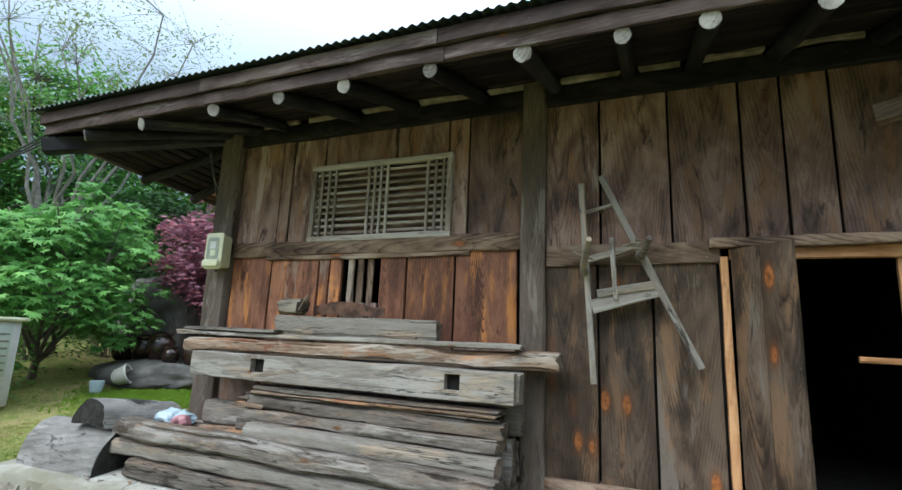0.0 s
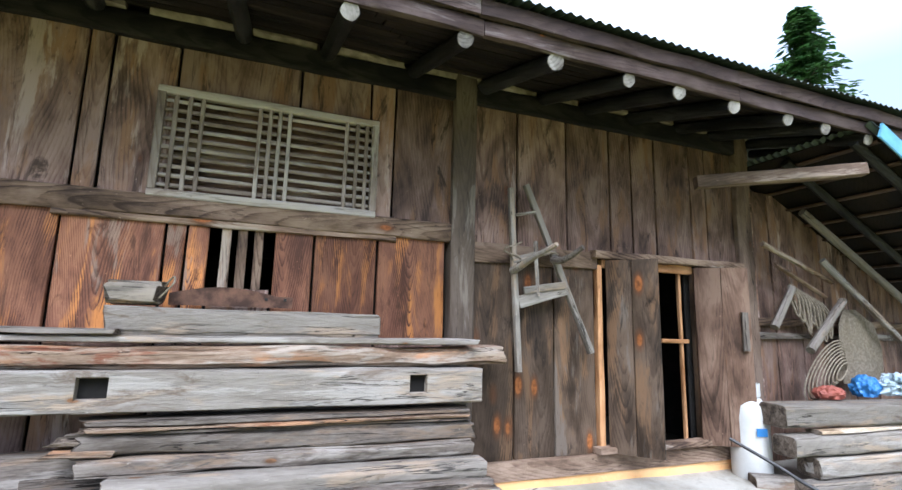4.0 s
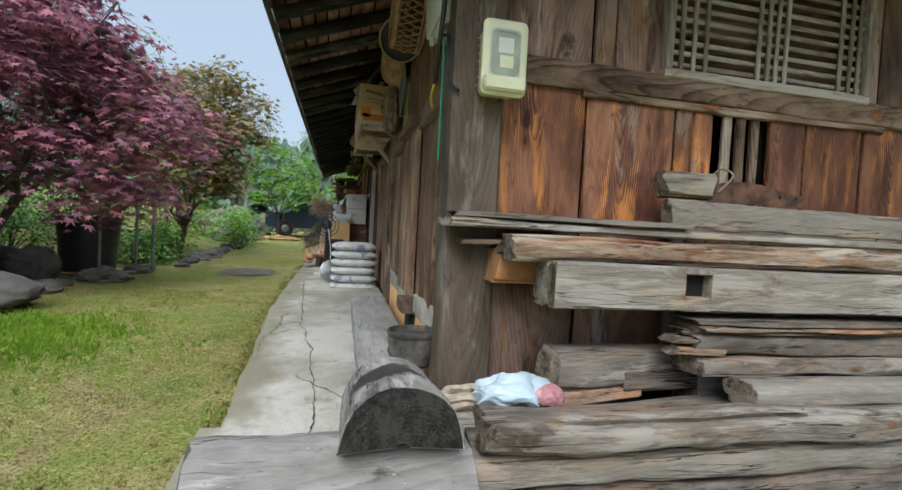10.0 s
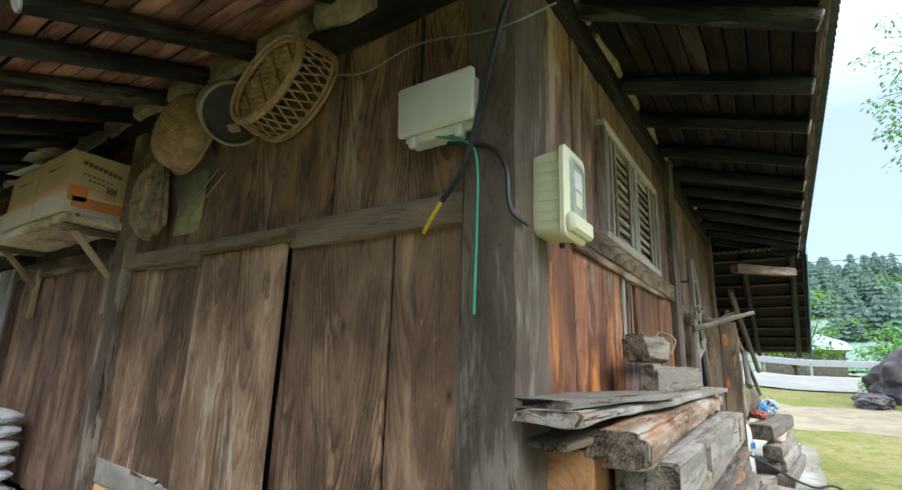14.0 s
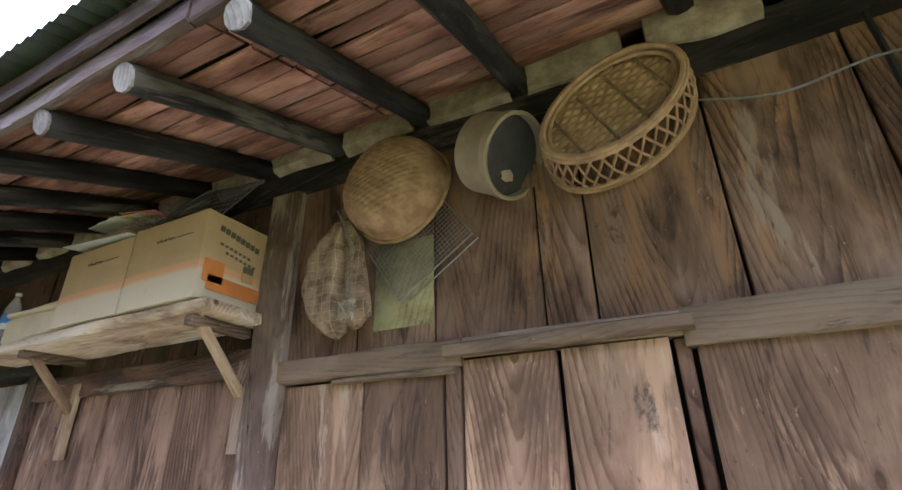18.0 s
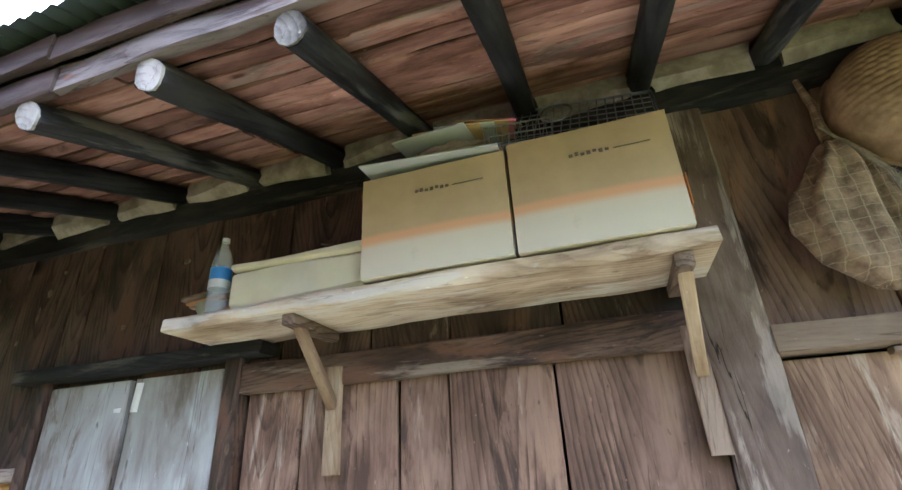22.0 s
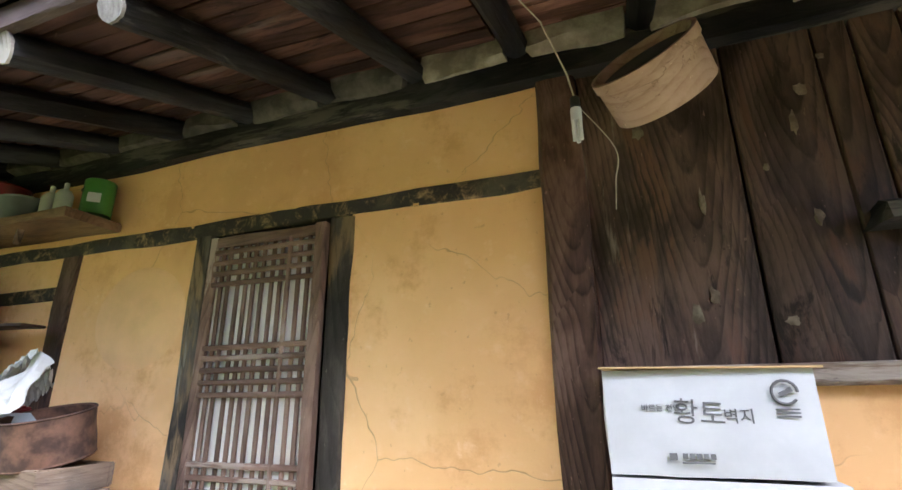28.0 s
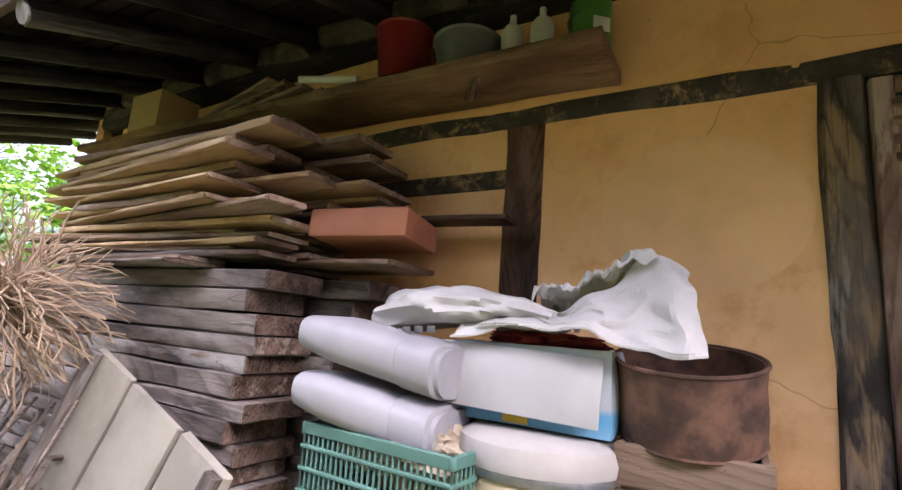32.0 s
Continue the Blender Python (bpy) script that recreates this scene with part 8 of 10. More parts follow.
def crate():
    c = thing("crate", (-4.88, 15.2, 0.85), "green plastic crate with cloth in it", "crate")
    M = pose(-4.85, 15.18, 0.86, 0, 0, -4)
    dx, dy, h = 0.36, 0.56, 0.27
    for z in (0.0, 0.065, 0.13, 0.195, 0.25):
        for a, b in (((-dx / 2, -dy / 2), (-dx / 2, dy / 2)), ((dx / 2, -dy / 2), (dx / 2, dy / 2)), ((-dx / 2, -dy / 2), (dx / 2, -dy / 2)), ((-dx / 2, dy / 2), (dx / 2, dy / 2))):
            m, L = span((*a, z), (*b, z))
            part("rail", Geo().box(L + 0.02, 0.016, 0.035 if z > 0.2 else 0.012, M @ m, 0.003), CRATEM, c)
    n = 26
    for i in range(n + 1):
        y = -dy / 2 + dy * i / n
        for x in (-dx / 2, dx / 2):
            part("bar", Geo().box(0.007, 0.007, h, M @ Matrix.Translation((x, y, h / 2)), 0.002), CRATEM, c)
    for i in range(17):
        x = -dx / 2 + dx * i / 16
        for y in (-dy / 2, dy / 2):
            part("bar", Geo().box(0.007, 0.007, h, M @ Matrix.Translation((x, y, h / 2)), 0.002), CRATEM, c)
    part("floor", Geo().box(dx, dy, 0.01, M @ Matrix.Translation((0, 0, 0.005))), CRATEM, c)
    crumpled("cloth", (-4.85, 15.16, 1.085), 0.165, 0.26, 0.10, STRAPM, 31, "folded beige cloth lying in the crate", "cloth", 0.45)


CRATEM = plain("green_crate_plastic", (0.075, 0.185, 0.155), 0.45, var=0.2)
crate()
solo("crate", Geo().box(0.40, 0.60, 0.76, pose(-4.80, 15.2, 0.475), 0.01), W_SOOT, None, "dark wooden chest standing under the crate", "chest")


def boot_tube(i, z, tilt):
    """A grey plastic downpipe bend, lying flat."""
    g = Geo()
    pts = [(-4.98, 15.53, z + 0.01), (-4.96, 15.50, z + 0.015), (-4.93, 15.40, z), (-4.90, 15.23, z - 0.03), (-4.86, 15.12, z - 0.06), (-4.84, 15.02, z - 0.075)]
    out = []
    for j, p in enumerate(pts):
        w = [0.020, 0.105, 0.135, 0.140, 0.140, 0.138][j]
        hh = [0.012, 0.058, 0.075, 0.078, 0.076, 0.074][j]
        out.append([(p[0] + w * math.copysign(abs(math.cos(t)) ** 0.6, math.cos(t)), p[1], p[2] + hh * math.copysign(abs(math.sin(t)) ** 0.75, math.sin(t))) for t in [2 * math.pi * k / 24 for k in range(24)]])
    g.rings(out)
    s = thing("plastic_gutter_bend", (-4.9, 15.3, z - 0.07), "smooth grey plastic gutter bend lying on the crate", "pipe bend", "gutter bends")
    part("body", g, plain("lilac_grey_plastic", (0.29, 0.29, 0.31), 0.5, var=0.15, bump=0.03) if i == 0 else bpy.data.materials["lilac_grey_plastic"], s, smooth=60)
    part("collar", Geo().rings([[(-4.868 + dx + q * 0.147 * math.copysign(abs(math.cos(t)) ** 0.6, math.cos(t)), 15.16 - dy, z - 0.048 - dy * 0.18 + q * 0.083 * math.copysign(abs(math.sin(t)) ** 0.75, math.sin(t))) for t in [2 * math.pi * k / 24 for k in range(24)]] for dx, dy, q in ((0, 0, 0.95), (0, 0.008, 1.0), (0.015, 0.12, 1.0), (0.015, 0.125, 0.93))]), bpy.data.materials["lilac_grey_plastic"], s)


boot_tube(0, 1.39, 0)
boot_tube(1, 1.21, 0)


def drum():
    d = thing("plastic_drum", (-4.72, 14.82, 0.1), "cream plastic drum with a grey padded lid", "drum")
    M = pose(-4.72, 14.80, 0.10)
    part("body", Geo().lathe([(0.20, 0), (0.225, 0.03), (0.235, 0.5), (0.232, 0.95), (0.225, 0.99)], 32, M), plain("cream_drum_plastic", (0.56, 0.46, 0.31), 0.5, var=0.12), d)
    part("band", Geo().lathe([(0.238, 0.965), (0.243, 0.975), (0.243, 0.99), (0.236, 1.0)], 32, M, False), STEEL, d)
    part("lid", Geo().lathe([(0.245, 0.99), (0.25, 1.02), (0.24, 1.055), (0.20, 1.075), (0.02, 1.08)], 32, M), plain("grey_pad", (0.38, 0.365, 0.34), 0.7, var=0.12), d, "grey padded lid")
    for i in range(3):
        part("mark", Geo().box(0.004, 0.02, 0.035, M @ pose(-0.236 * math.cos(0.1 * i), 0.06 + 0.03 * i, 0.82, 0, 0, -14)), plain("violet_print", (0.16, 0.05, 0.16), 0.7) if i == 0 else bpy.data.materials["violet_print"], d)


drum()
BLUEBOX = card_mat("blue_white_card", (0.46, 0.53, 0.58), (0.10, 0.35, 0.60), (0.16, 0.40, 0.62))
hb, mm, (dx, dy, dz) = carton("carton", -4.79, -4.46, 14.58, 15.08, 1.185, 1.42, BLUEBOX, "blue and white cardboard box on the drum lid")
part("flap", Geo().box(0.006, 0.50, 0.19, pose(-4.83, 14.85, 1.315, 2, 12, 3)), CARD_W, hb, "white hanging flap")
print_bar(hb, mm, -dx / 2 - 0.014, 0.02, -0.085, 0.08, 0.05, YELLOWP)
crumpled("red_cloth", (-4.66, 14.82, 1.43), 0.12, 0.20, 0.035, plain("red_cloth", (0.30, 0.03, 0.03), 0.9, var=0.3), 41, "dark red cloth poking out of a box", "cloth", 0.4)


def sack():
    """A half-empty white woven sack: a slack belly over the bends and a gathered neck whose torn mouth stands up."""
    s = thing("woven_sack", (-4.70, 15.0, 1.42), "crumpled white woven sack lying on the box", "sack")
    WOV = plain("white_woven_plastic", (0.47, 0.47, 0.455), 0.6, var=0.14, scale=6, bump=0.5)
    r = []
    for i in range(31):
        u = i / 30
        y = 15.42 - 0.66 * u
        cz = 1.465 + 0.045 * math.sin(math.pi * u) + 0.03 * u
        w = 0.17 * min(1, 6 * u + 0.25) * (1 - 0.55 * u ** 3)
        hh = 0.085 * min(1, 5 * u + 0.2) * (1 - 0.6 * u ** 2)
        ring = []
        for k in range(40):
            t = 2 * math.pi * k / 40
            d = 1.10 - 0.50 * abs(noise.noise((u * 2.6 + 3, math.cos(t) * 1.3, math.sin(t) * 1.3))) - 0.26 * abs(noise.noise((u * 6 + 1, math.cos(t) * 2.8, math.sin(t) * 2.8 + 4)))
            ring.append((-4.73 + w * d * math.cos(t), y + 0.04 * noise.noise((t, u * 3, 2)), cz + max(hh * d * math.sin(t), -0.055)))
        r.append(ring)
    part("body", Geo().rings(r), WOV, s, smooth=40)

    def low(u):
        return 1.43 + 0.05 * math.sin(math.pi * min(1, u * 1.3)) + 0.03 * noise.noise((u * 6, 1, 1))

    def high(u):
        return 1.54 + 0.02 * math.sin(9 * u) + 0.15 * max(0, (u - 0.42) / 0.45) * (1 if u < 0.87 else 1 - (u - 0.87) * 3.4) + 0.02 * noise.noise((u * 8, 5, 1))

    def fa(u, v):
        fold = 0.10 * abs(noise.noise((u * 3.2 + 2, v * 1.6, 4))) + 0.05 * abs(noise.noise((u * 6.5, v * 3.5 + u * 2, 8)))
        return (-4.89 + 0.16 * v + 0.75 * fold, 15.04 - 0.70 * u + 0.05 * v * u + 0.02 * noise.noise((v * 5, u * 4, 2)), low(u) + (high(u) - low(u)) * v)

    def fb(u, v):
        fold = 0.10 * abs(noise.noise((u * 3.0 + 7, v * 2.2, 1))) + 0.07 * abs(noise.noise((u * 6.5 + v, v * 5 - u, 3))) + 0.02 * abs(noise.noise((u * 15, v * 12, 6)))
        return (-4.74 + 0.22 * v, 14.84 - (0.37 - 0.17 * v) * u - 0.03 * noise.noise((v * 5, u * 2, 4)) * u, 1.55 + 0.11 * u - 0.13 * v * v + fold)
    part("mouth", Geo().grid(56, 30, fa, thick=0.006), WOV, s, smooth=16)
    part("mouth", Geo().grid(48, 30, fb, thick=0.006), WOV, s, smooth=16)
    for k in range(4):
        part("print", Geo().box(0.003, 0.03, 0.022, pose(-4.905 + 0.002 * k, 15.24 - 0.045 * k, 1.432 + 0.004 * k, 0, 0, 0)), LETTER, s, "faded grey print")



sack()


def rusty_tin():
    t = thing("rusty_drum_half", (-4.62, 14.40, 1.13), "rusty round steel tub standing on a wooden box", "tub")
    M = pose(-4.62, 14.40, 1.205, 0, -13, 0)
    part("body", Geo().lathe([(0.172, 0), (0.186, 0.01), (0.190, 0.08), (0.188, 0.16), (0.193, 0.215), (0.189, 0.22), (0.183, 0.215), (0.181, 0.02), (0.01, 0.015)], 40, M), RUST, t)
    part("rim", Geo().tube([(0.192 * math.cos(2 * math.pi * i / 36), 0.192 * math.sin(2 * math.pi * i / 36), 0.218) for i in range(37)], 0.006, 6, M), RUST, t)
    part("bottom_ring", Geo().tube([(0.182 * math.cos(2 * math.pi * i / 36), 0.182 * math.sin(2 * math.pi * i / 36), 0.008) for i in range(37)], 0.007, 6, M), RUST, t)


rusty_tin()
wbx = thing("wooden_box", (-4.60, 14.32, 0.9), "old wooden box of grey planks under the rusty tub", "box")
for a, b in (((-4.77, 14.22), (-4.77, 14.56)), ((-4.44, 14.22), (-4.44, 14.56)), ((-4.77, 14.22), (-4.44, 14.22)), ((-4.77, 14.56), (-4.44, 14.56))):
    for z in (1.01, 1.13):
        m, L = span((*a, z), (*b, z))
        part("plank", Geo().beam(L + 0.02, 0.022, 0.115, 6, 0.004, int(a[0] * 10 + z * 30)), W_RAILB, wbx, m=m)
part("plank", Geo().box(0.31, 0.32, 0.02, pose(-4.605, 14.39, 0.99)), W_BEAM, wbx)
solo("plastic_box", Geo().box(0.42, 0.50, 0.86, pose(-4.62, 14.30, 0.53), 0.02), plain("sky_blue_plastic", (0.06, 0.30, 0.55), 0.45, var=0.15), None, "sky blue plastic box under the wooden box", "box")
solo("lid", Geo().box(0.36, 0.42, 0.03, pose(-4.66, 14.06, 0.98, 6, -4, 20), 0.01), bpy.data.materials["sky_blue_plastic"], None, "sky blue plastic lid beside the wooden box", "lid")


def root_bundle():
    g = Geo()
    r = random.Random(9)
    for i in range(420):
        a, e = r.uniform(0, 6.283), r.uniform(-0.9, 1.2)
        c = Vector((-5.42, 16.75, 1.42))
        d = Vector((math.cos(a) * math.cos(e), math.sin(a) * math.cos(e), math.sin(e)))
        p = c + d * r.uniform(0.0, 0.10)
        pts = [p]
        for s in range(5):
            d = (d + Vector((r.uniform(-0.5, 0.5), r.uniform(-0.5, 0.5), r.uniform(-0.5, 0.3)))).normalized()
            p = p + d * r.uniform(0.05, 0.10)
            pts.append(p)
        g.tube(pts, r.uniform(0.002, 0.004), 4)
    s = thing("root_bundle", (-5.42, 16.75, 1.1), "tangled bundle of pale dry roots", "roots")
    tagged(part("root_mass", g, plain("dry_root", (0.40, 0.29, 0.195), 0.85, var=0.4, scale=20), s), kind="stuff")
    part("stem", Geo().log(1.0, 0.05, 8, 8, 0.2, 3, m=axes((-5.42, 16.75, 0.65), (0, 0, 1), (1, 0, 0))), W_DARKT, s)


root_bundle()
# brushwood pile below the roots
g = Geo()
r = random.Random(11)
for i in range(90):
    y = r.uniform(16.0, 18.0)
    x = -5.45 + r.uniform(-0.15, 0.2)
    g.tube([(x - 0.35, y - 0.3, 0.1 + r.uniform(0, 0.5)), (x, y, 0.3 + r.uniform(0, 0.6)), (x + 0.3, y + 0.4, 0.4 + r.uniform(0, 0.7))], r.uniform(0.006, 0.014), 5)
s = solo("brushwood", g, W_DARKT, None, "pile of dark dry brushwood beside the boards", "brushwood", kind="stuff")

# clutter beyond the bags
rf = random.Random(3)
for i in range(22):
    x, z = -5.50 + 0.034 * i + rf.uniform(-0.03, 0.03), 0.11 + rf.uniform(0, 0.10) + 0.16 * math.sin(math.pi * i / 21)
    m, L = span((x, 11.35 + rf.uniform(-0.1, 0.1), z), (x + rf.uniform(-0.15, 0.10), 11.95, z + rf.uniform(0.05, 0.32)))
    solo("firewood", Geo().beam(L, rf.uniform(0.06, 0.12), rf.uniform(0.02, 0.045), 6, 0.005, 800 + i, 0.006, 0.03), W_TAN if i % 3 else W_NEW, m, "split pale pine board lying in a heap", "firewood", "firewood heap")
fan = thing("fan", (-5.10, 10.05, 0.06), "black pedestal fan with a white base standing on the platform", "fan")
fz = FZ(-5.10, 10.05)
part("base", Geo().lathe([(0.19, 0), (0.19, 0.02), (0.05, 0.045), (0.03, 0.06)], 24, pose(-5.10, 10.05, fz)), WHITE, fan, "round white base")
part("stem", Geo().cyl(0.028, 0.72, 10, pose(-5.10, 10.05, fz + 0.04)), RUBBER, fan)
part("motor", Geo().lathe([(0.03, 0), (0.075, 0.02), (0.08, 0.14), (0.04, 0.18)], 16, pose(-5.10, 10.14, fz + 0.86, 90)), RUBBER, fan)
for r0, dy in ((0.20, -0.02), (0.20, 0.05), (0.14, -0.05), (0.08, -0.06)):
    part("cage_ring", Geo().tube([(-5.10 + r0 * math.cos(2 * math.pi * q / 28), 10.05 + dy, fz + 0.86 + r0 * math.sin(2 * math.pi * q / 28)) for q in range(29)], 0.006, 5), RUBBER, fan)
for q in range(24):
    a = 2 * math.pi * q / 24
    part("cage_wire", Geo().tube([(-5.10, 9.985, fz + 0.86), (-5.10 + 0.14 * math.cos(a), 10.0, fz + 0.86 + 0.14 * math.sin(a)), (-5.10 + 0.20 * math.cos(a), 10.03, fz + 0.86 + 0.20 * math.sin(a)), (-5.10 + 0.20 * math.cos(a), 10.10, fz + 0.86 + 0.20 * math.sin(a))], 0.003, 4), RUBBER, fan)
solo("pan_lid", Geo().lathe([(0.17, 0), (0.175, 0.012), (0.16, 0.02), (0.02, 0.05)], 28, pose(-4.99, 8.92, FZ(-5, 8.9) + 0.165, 78, 0, 12)), STEEL, None, "round grey metal lid leaning on the stacked bags", "lid")
cable("cable", [(-5.08, 9.99, fz + 0.80), (-5.02, 9.95, fz + 0.4), (-5.06, 9.90, fz + 0.1), (-5.3, 9.85, fz + 0.02)], 0.006, WHITE, "white flex hanging from the fan")


for i in range(5):
    m, L = span((-5.28 + 0.05 * i, 11.6, 0.05), (-5.18 + 0.05 * i, 11.9, 0.85))
    solo("timber", Geo().beam(L, 0.10, 0.06, 6, 0.006, 820 + i), W_DARKT, m, "dark short board leaning by the platform edge", "timber", "leaning boards")
carton("white_carton", -5.0, -4.7, 10.95, 11.25, 1.0, 1.14, CARD_W, "white plastic-wrapped parcel in the clutter", "", 8)
solo("cabinet", Geo().box(0.34, 0.40, 0.90, pose(-4.86, 11.12, 0.53), 0.01), CARD_SIDE, None, "brown cardboard stand under a white parcel", "cabinet")
solo("stool", Geo().box(0.30, 0.30, 0.60, pose(-4.95, 10.6, 0.36), 0.02), IRON, None, "black metal stand in the clutter", "stand")

# ---- garden, road and distance ----
def leaf_mat(name, cols, rough=0.55, trans=0.35):
    """Leaves that differ island by island and let some light through."""
    n = Nodes(name, rough, spec=0.3)
    g = n.node("ShaderNodeNewGeometry")
    k = len(cols) - 1
    c = n.ramp(g.outputs["Random Per Island"], *[(i / k, col) for i, col in enumerate(cols)])
    b = n.noise(n.coords(vary=False, world=True), 1.2, 3.0, 0.6)
    c = n.mix(n.rng(b, 0.35, 0.7, 0, 0.5), c, tuple(v * 0.6 for v in cols[0]))
    n.done(c, rough)
    tr = n.node("ShaderNodeBsdfTranslucent")
    n.put(tr.inputs["Color"], c)
    mx = n.node("ShaderNodeMixShader")
    mx.inputs[0].default_value = trans
    out = n.t.nodes["Material Output"]
    n.t.links.new(n.b.outputs[0], mx.inputs[1])
    n.t.links.new(tr.outputs[0], mx.inputs[2])
    n.t.links.new(mx.outputs[0], out.inputs["Surface"])
    return n.mat


BARK = plain("tree_bark", (0.13, 0.105, 0.085), 0.9, var=0.45, scale=8, bump=0.8)
BARKG = plain("pale_bark", (0.27, 0.25, 0.225), 0.9, var=0.4, scale=6, bump=0.6)


def star(n=7, deep=0.45):
    """A palmate leaf of unit size with its stalk at the origin."""
    pts = [(0.0, 0.0, 0.0)]
    for i in range(2 * n - 1):
        a = radians(-115 + 230 * i / (2 * n - 2))
        L = (1.0 - 0.42 * abs(a) / 2.0) if i % 2 == 0 else deep * (1 - 0.2 * abs(a) / 2)
        pts.append((L * math.cos(a), L * math.sin(a), -0.15 * L * L))
    return pts, [(0, i, i + 1) for i in range(1, 2 * n - 1)]


STAR7, STAR5 = star(7, 0.42), star(5, 0.5)
OVAL = ([(0, 0, 0), (0.5, 0.26, 0.03), (1, 0, -0.1), (0.5, -0.26, 0.03)], [(0, 1, 2), (0, 2, 3)])


def leaves(g, r, c, rad, count, size, shape, droop=0.5, flat=0.35):
    """A pad of leaves round c."""
    c = Vector(c)
    vs, fs = shape
    for _ in range(count):
        a = r.uniform(0, 6.283)
        q = math.sqrt(r.random())
        off = Vector((math.cos(a) * q * rad, math.sin(a) * q * rad, r.uniform(-1, 1) * rad * flat - droop * rad * q * q))
        out = Vector((math.cos(a + r.uniform(-0.9, 0.9)), math.sin(a + r.uniform(-0.9, 0.9)), -droop * r.uniform(0.2, 1.3)))
        side = Vector((0, 0, 1)).cross(out) + Vector((r.uniform(-0.3, 0.3), r.uniform(-0.3, 0.3), r.uniform(-0.4, 0.4)))
        m = axes(c + off, out, side)
        s = size * r.uniform(0.6, 1.25)
        g.add([(x * s, y * s, z * s) for x, y, z in vs], fs, m)


def limb(g, r, a, b, r0, r1, k=7, wob=0.08):
    a, b = Vector(a), Vector(b)
    L = (b - a).length
    pts = [a.lerp(b, i / 6) + Vector((r.uniform(-1, 1), r.uniform(-1, 1), r.uniform(-0.5, 0.5))) * wob * L * (0 if i in (0, 6) else 1) * 0.6 for i in range(7)]
    g.tube(pts, r0, k, None, r1)
    return pts


def tree(name, base, height, crown, mat, label, seed, pads, per, size, shape, bark=None, pad_r=0.5, droop=0.5, trunk_r=0.10, limbs=9, bark_to=0.4, category="tree", hollow=0.35, twig=0.012, wob=0.12):
    """A tree: trunk, limbs, twigs to every pad, and pads of leaves in an uneven crown. crown: centre and half sizes."""
    r = random.Random(seed)
    t = thing(name, base, label, category)
    (cx, cy, cz), (rx, ry, rz) = crown
    tg, lg = Geo(), Geo()
    fork = Vector((base[0] + (cx - base[0]) * 0.5, base[1] + (cy - base[1]) * 0.5, base[2] + (cz - rz * 0.6 - base[2]) * max(0.25, bark_to)))
    limb(tg, r, base, fork, trunk_r, trunk_r * 0.75, 9, 0.05)
    heads = []
    for i in range(limbs):
        a = 2 * math.pi * i / limbs + r.uniform(-0.3, 0.3)
        e = Vector((cx + rx * 0.55 * math.cos(a), cy + ry * 0.55 * math.sin(a), cz + rz * r.uniform(-0.2, 0.7)))
        heads += limb(tg, r, fork, e, trunk_r * 0.45, trunk_r * 0.14, 6, wob)[2:]
    lobes = [(r.uniform(0, 6.28), r.uniform(-0.6, 0.9), r.uniform(0.75, 1.15)) for _ in range(8)]
    for _ in range(pads):
        a, e = r.uniform(0, 6.283), math.asin(r.uniform(-0.75, 1))
        q = hollow + (1 - hollow) * r.random() ** 0.6
        near = min(lobes, key=lambda o: abs((a - o[0] + 3.14159) % 6.28318 - 3.14159) + abs(e - o[1]))
        q *= near[2]
        p = Vector((cx + rx * q * math.cos(a) * math.cos(e), cy + ry * q * math.sin(a) * math.cos(e), cz + rz * q * math.sin(e)))
        h = min(heads, key=lambda v: (v - p).length)
        tg.tube([h, h.lerp(p, 0.5) + Vector((r.uniform(-0.05, 0.05), r.uniform(-0.05, 0.05), 0.06)), p], twig, 4, None, twig * 0.35)
        leaves(lg, r, p, pad_r * r.uniform(0.6, 1.3), per, size, shape, droop)
    part("trunk", tg, bark or BARK, t)
    part("crown", lg, mat, t, smooth=0)
    return t


L_RED = leaf_mat("red_maple_leaf", [(0.155, 0.058, 0.095), (0.27, 0.112, 0.160), (0.39, 0.170, 0.220), (0.56, 0.195, 0.235)])
L_GREEN = leaf_mat("green_maple_leaf", [(0.10, 0.26, 0.06), (0.19, 0.42, 0.10), (0.30, 0.55, 0.15)])
L_BROWN = leaf_mat("brown_green_maple_leaf", [(0.18, 0.17, 0.06), (0.30, 0.23, 0.10), (0.36, 0.23, 0.13), (0.24, 0.28, 0.07)])
L_FRESH = leaf_mat("fresh_shrub_leaf", [(0.08, 0.22, 0.018), (0.17, 0.35, 0.03), (0.26, 0.44, 0.05)])
L_DEEP = leaf_mat("deep_green_leaf", [(0.020, 0.060, 0.016), (0.045, 0.11, 0.028), (0.07, 0.15, 0.035)])
L_PALE = leaf_mat("sparse_young_leaf", [(0.20, 0.28, 0.07), (0.28, 0.36, 0.10)])
# distance haze is mixed into this paler, bluish leaf colour
L_FAR = leaf_mat("hazy_hill_needle", [(0.20, 0.295, 0.245), (0.215, 0.315, 0.255), (0.235, 0.34, 0.265)], trans=0.5)

tree("maple_tree", (-9.75, 9.4, -0.1), 4.4, ((-9.4, 9.3, 2.6), (2.35, 1.9, 2.05)), L_RED, "red-leaved maple tree with drooping layers over the garden edge", 1, 300, 46, 0.115, STAR7, pad_r=0.50, droop=0.55, trunk_r=0.09)
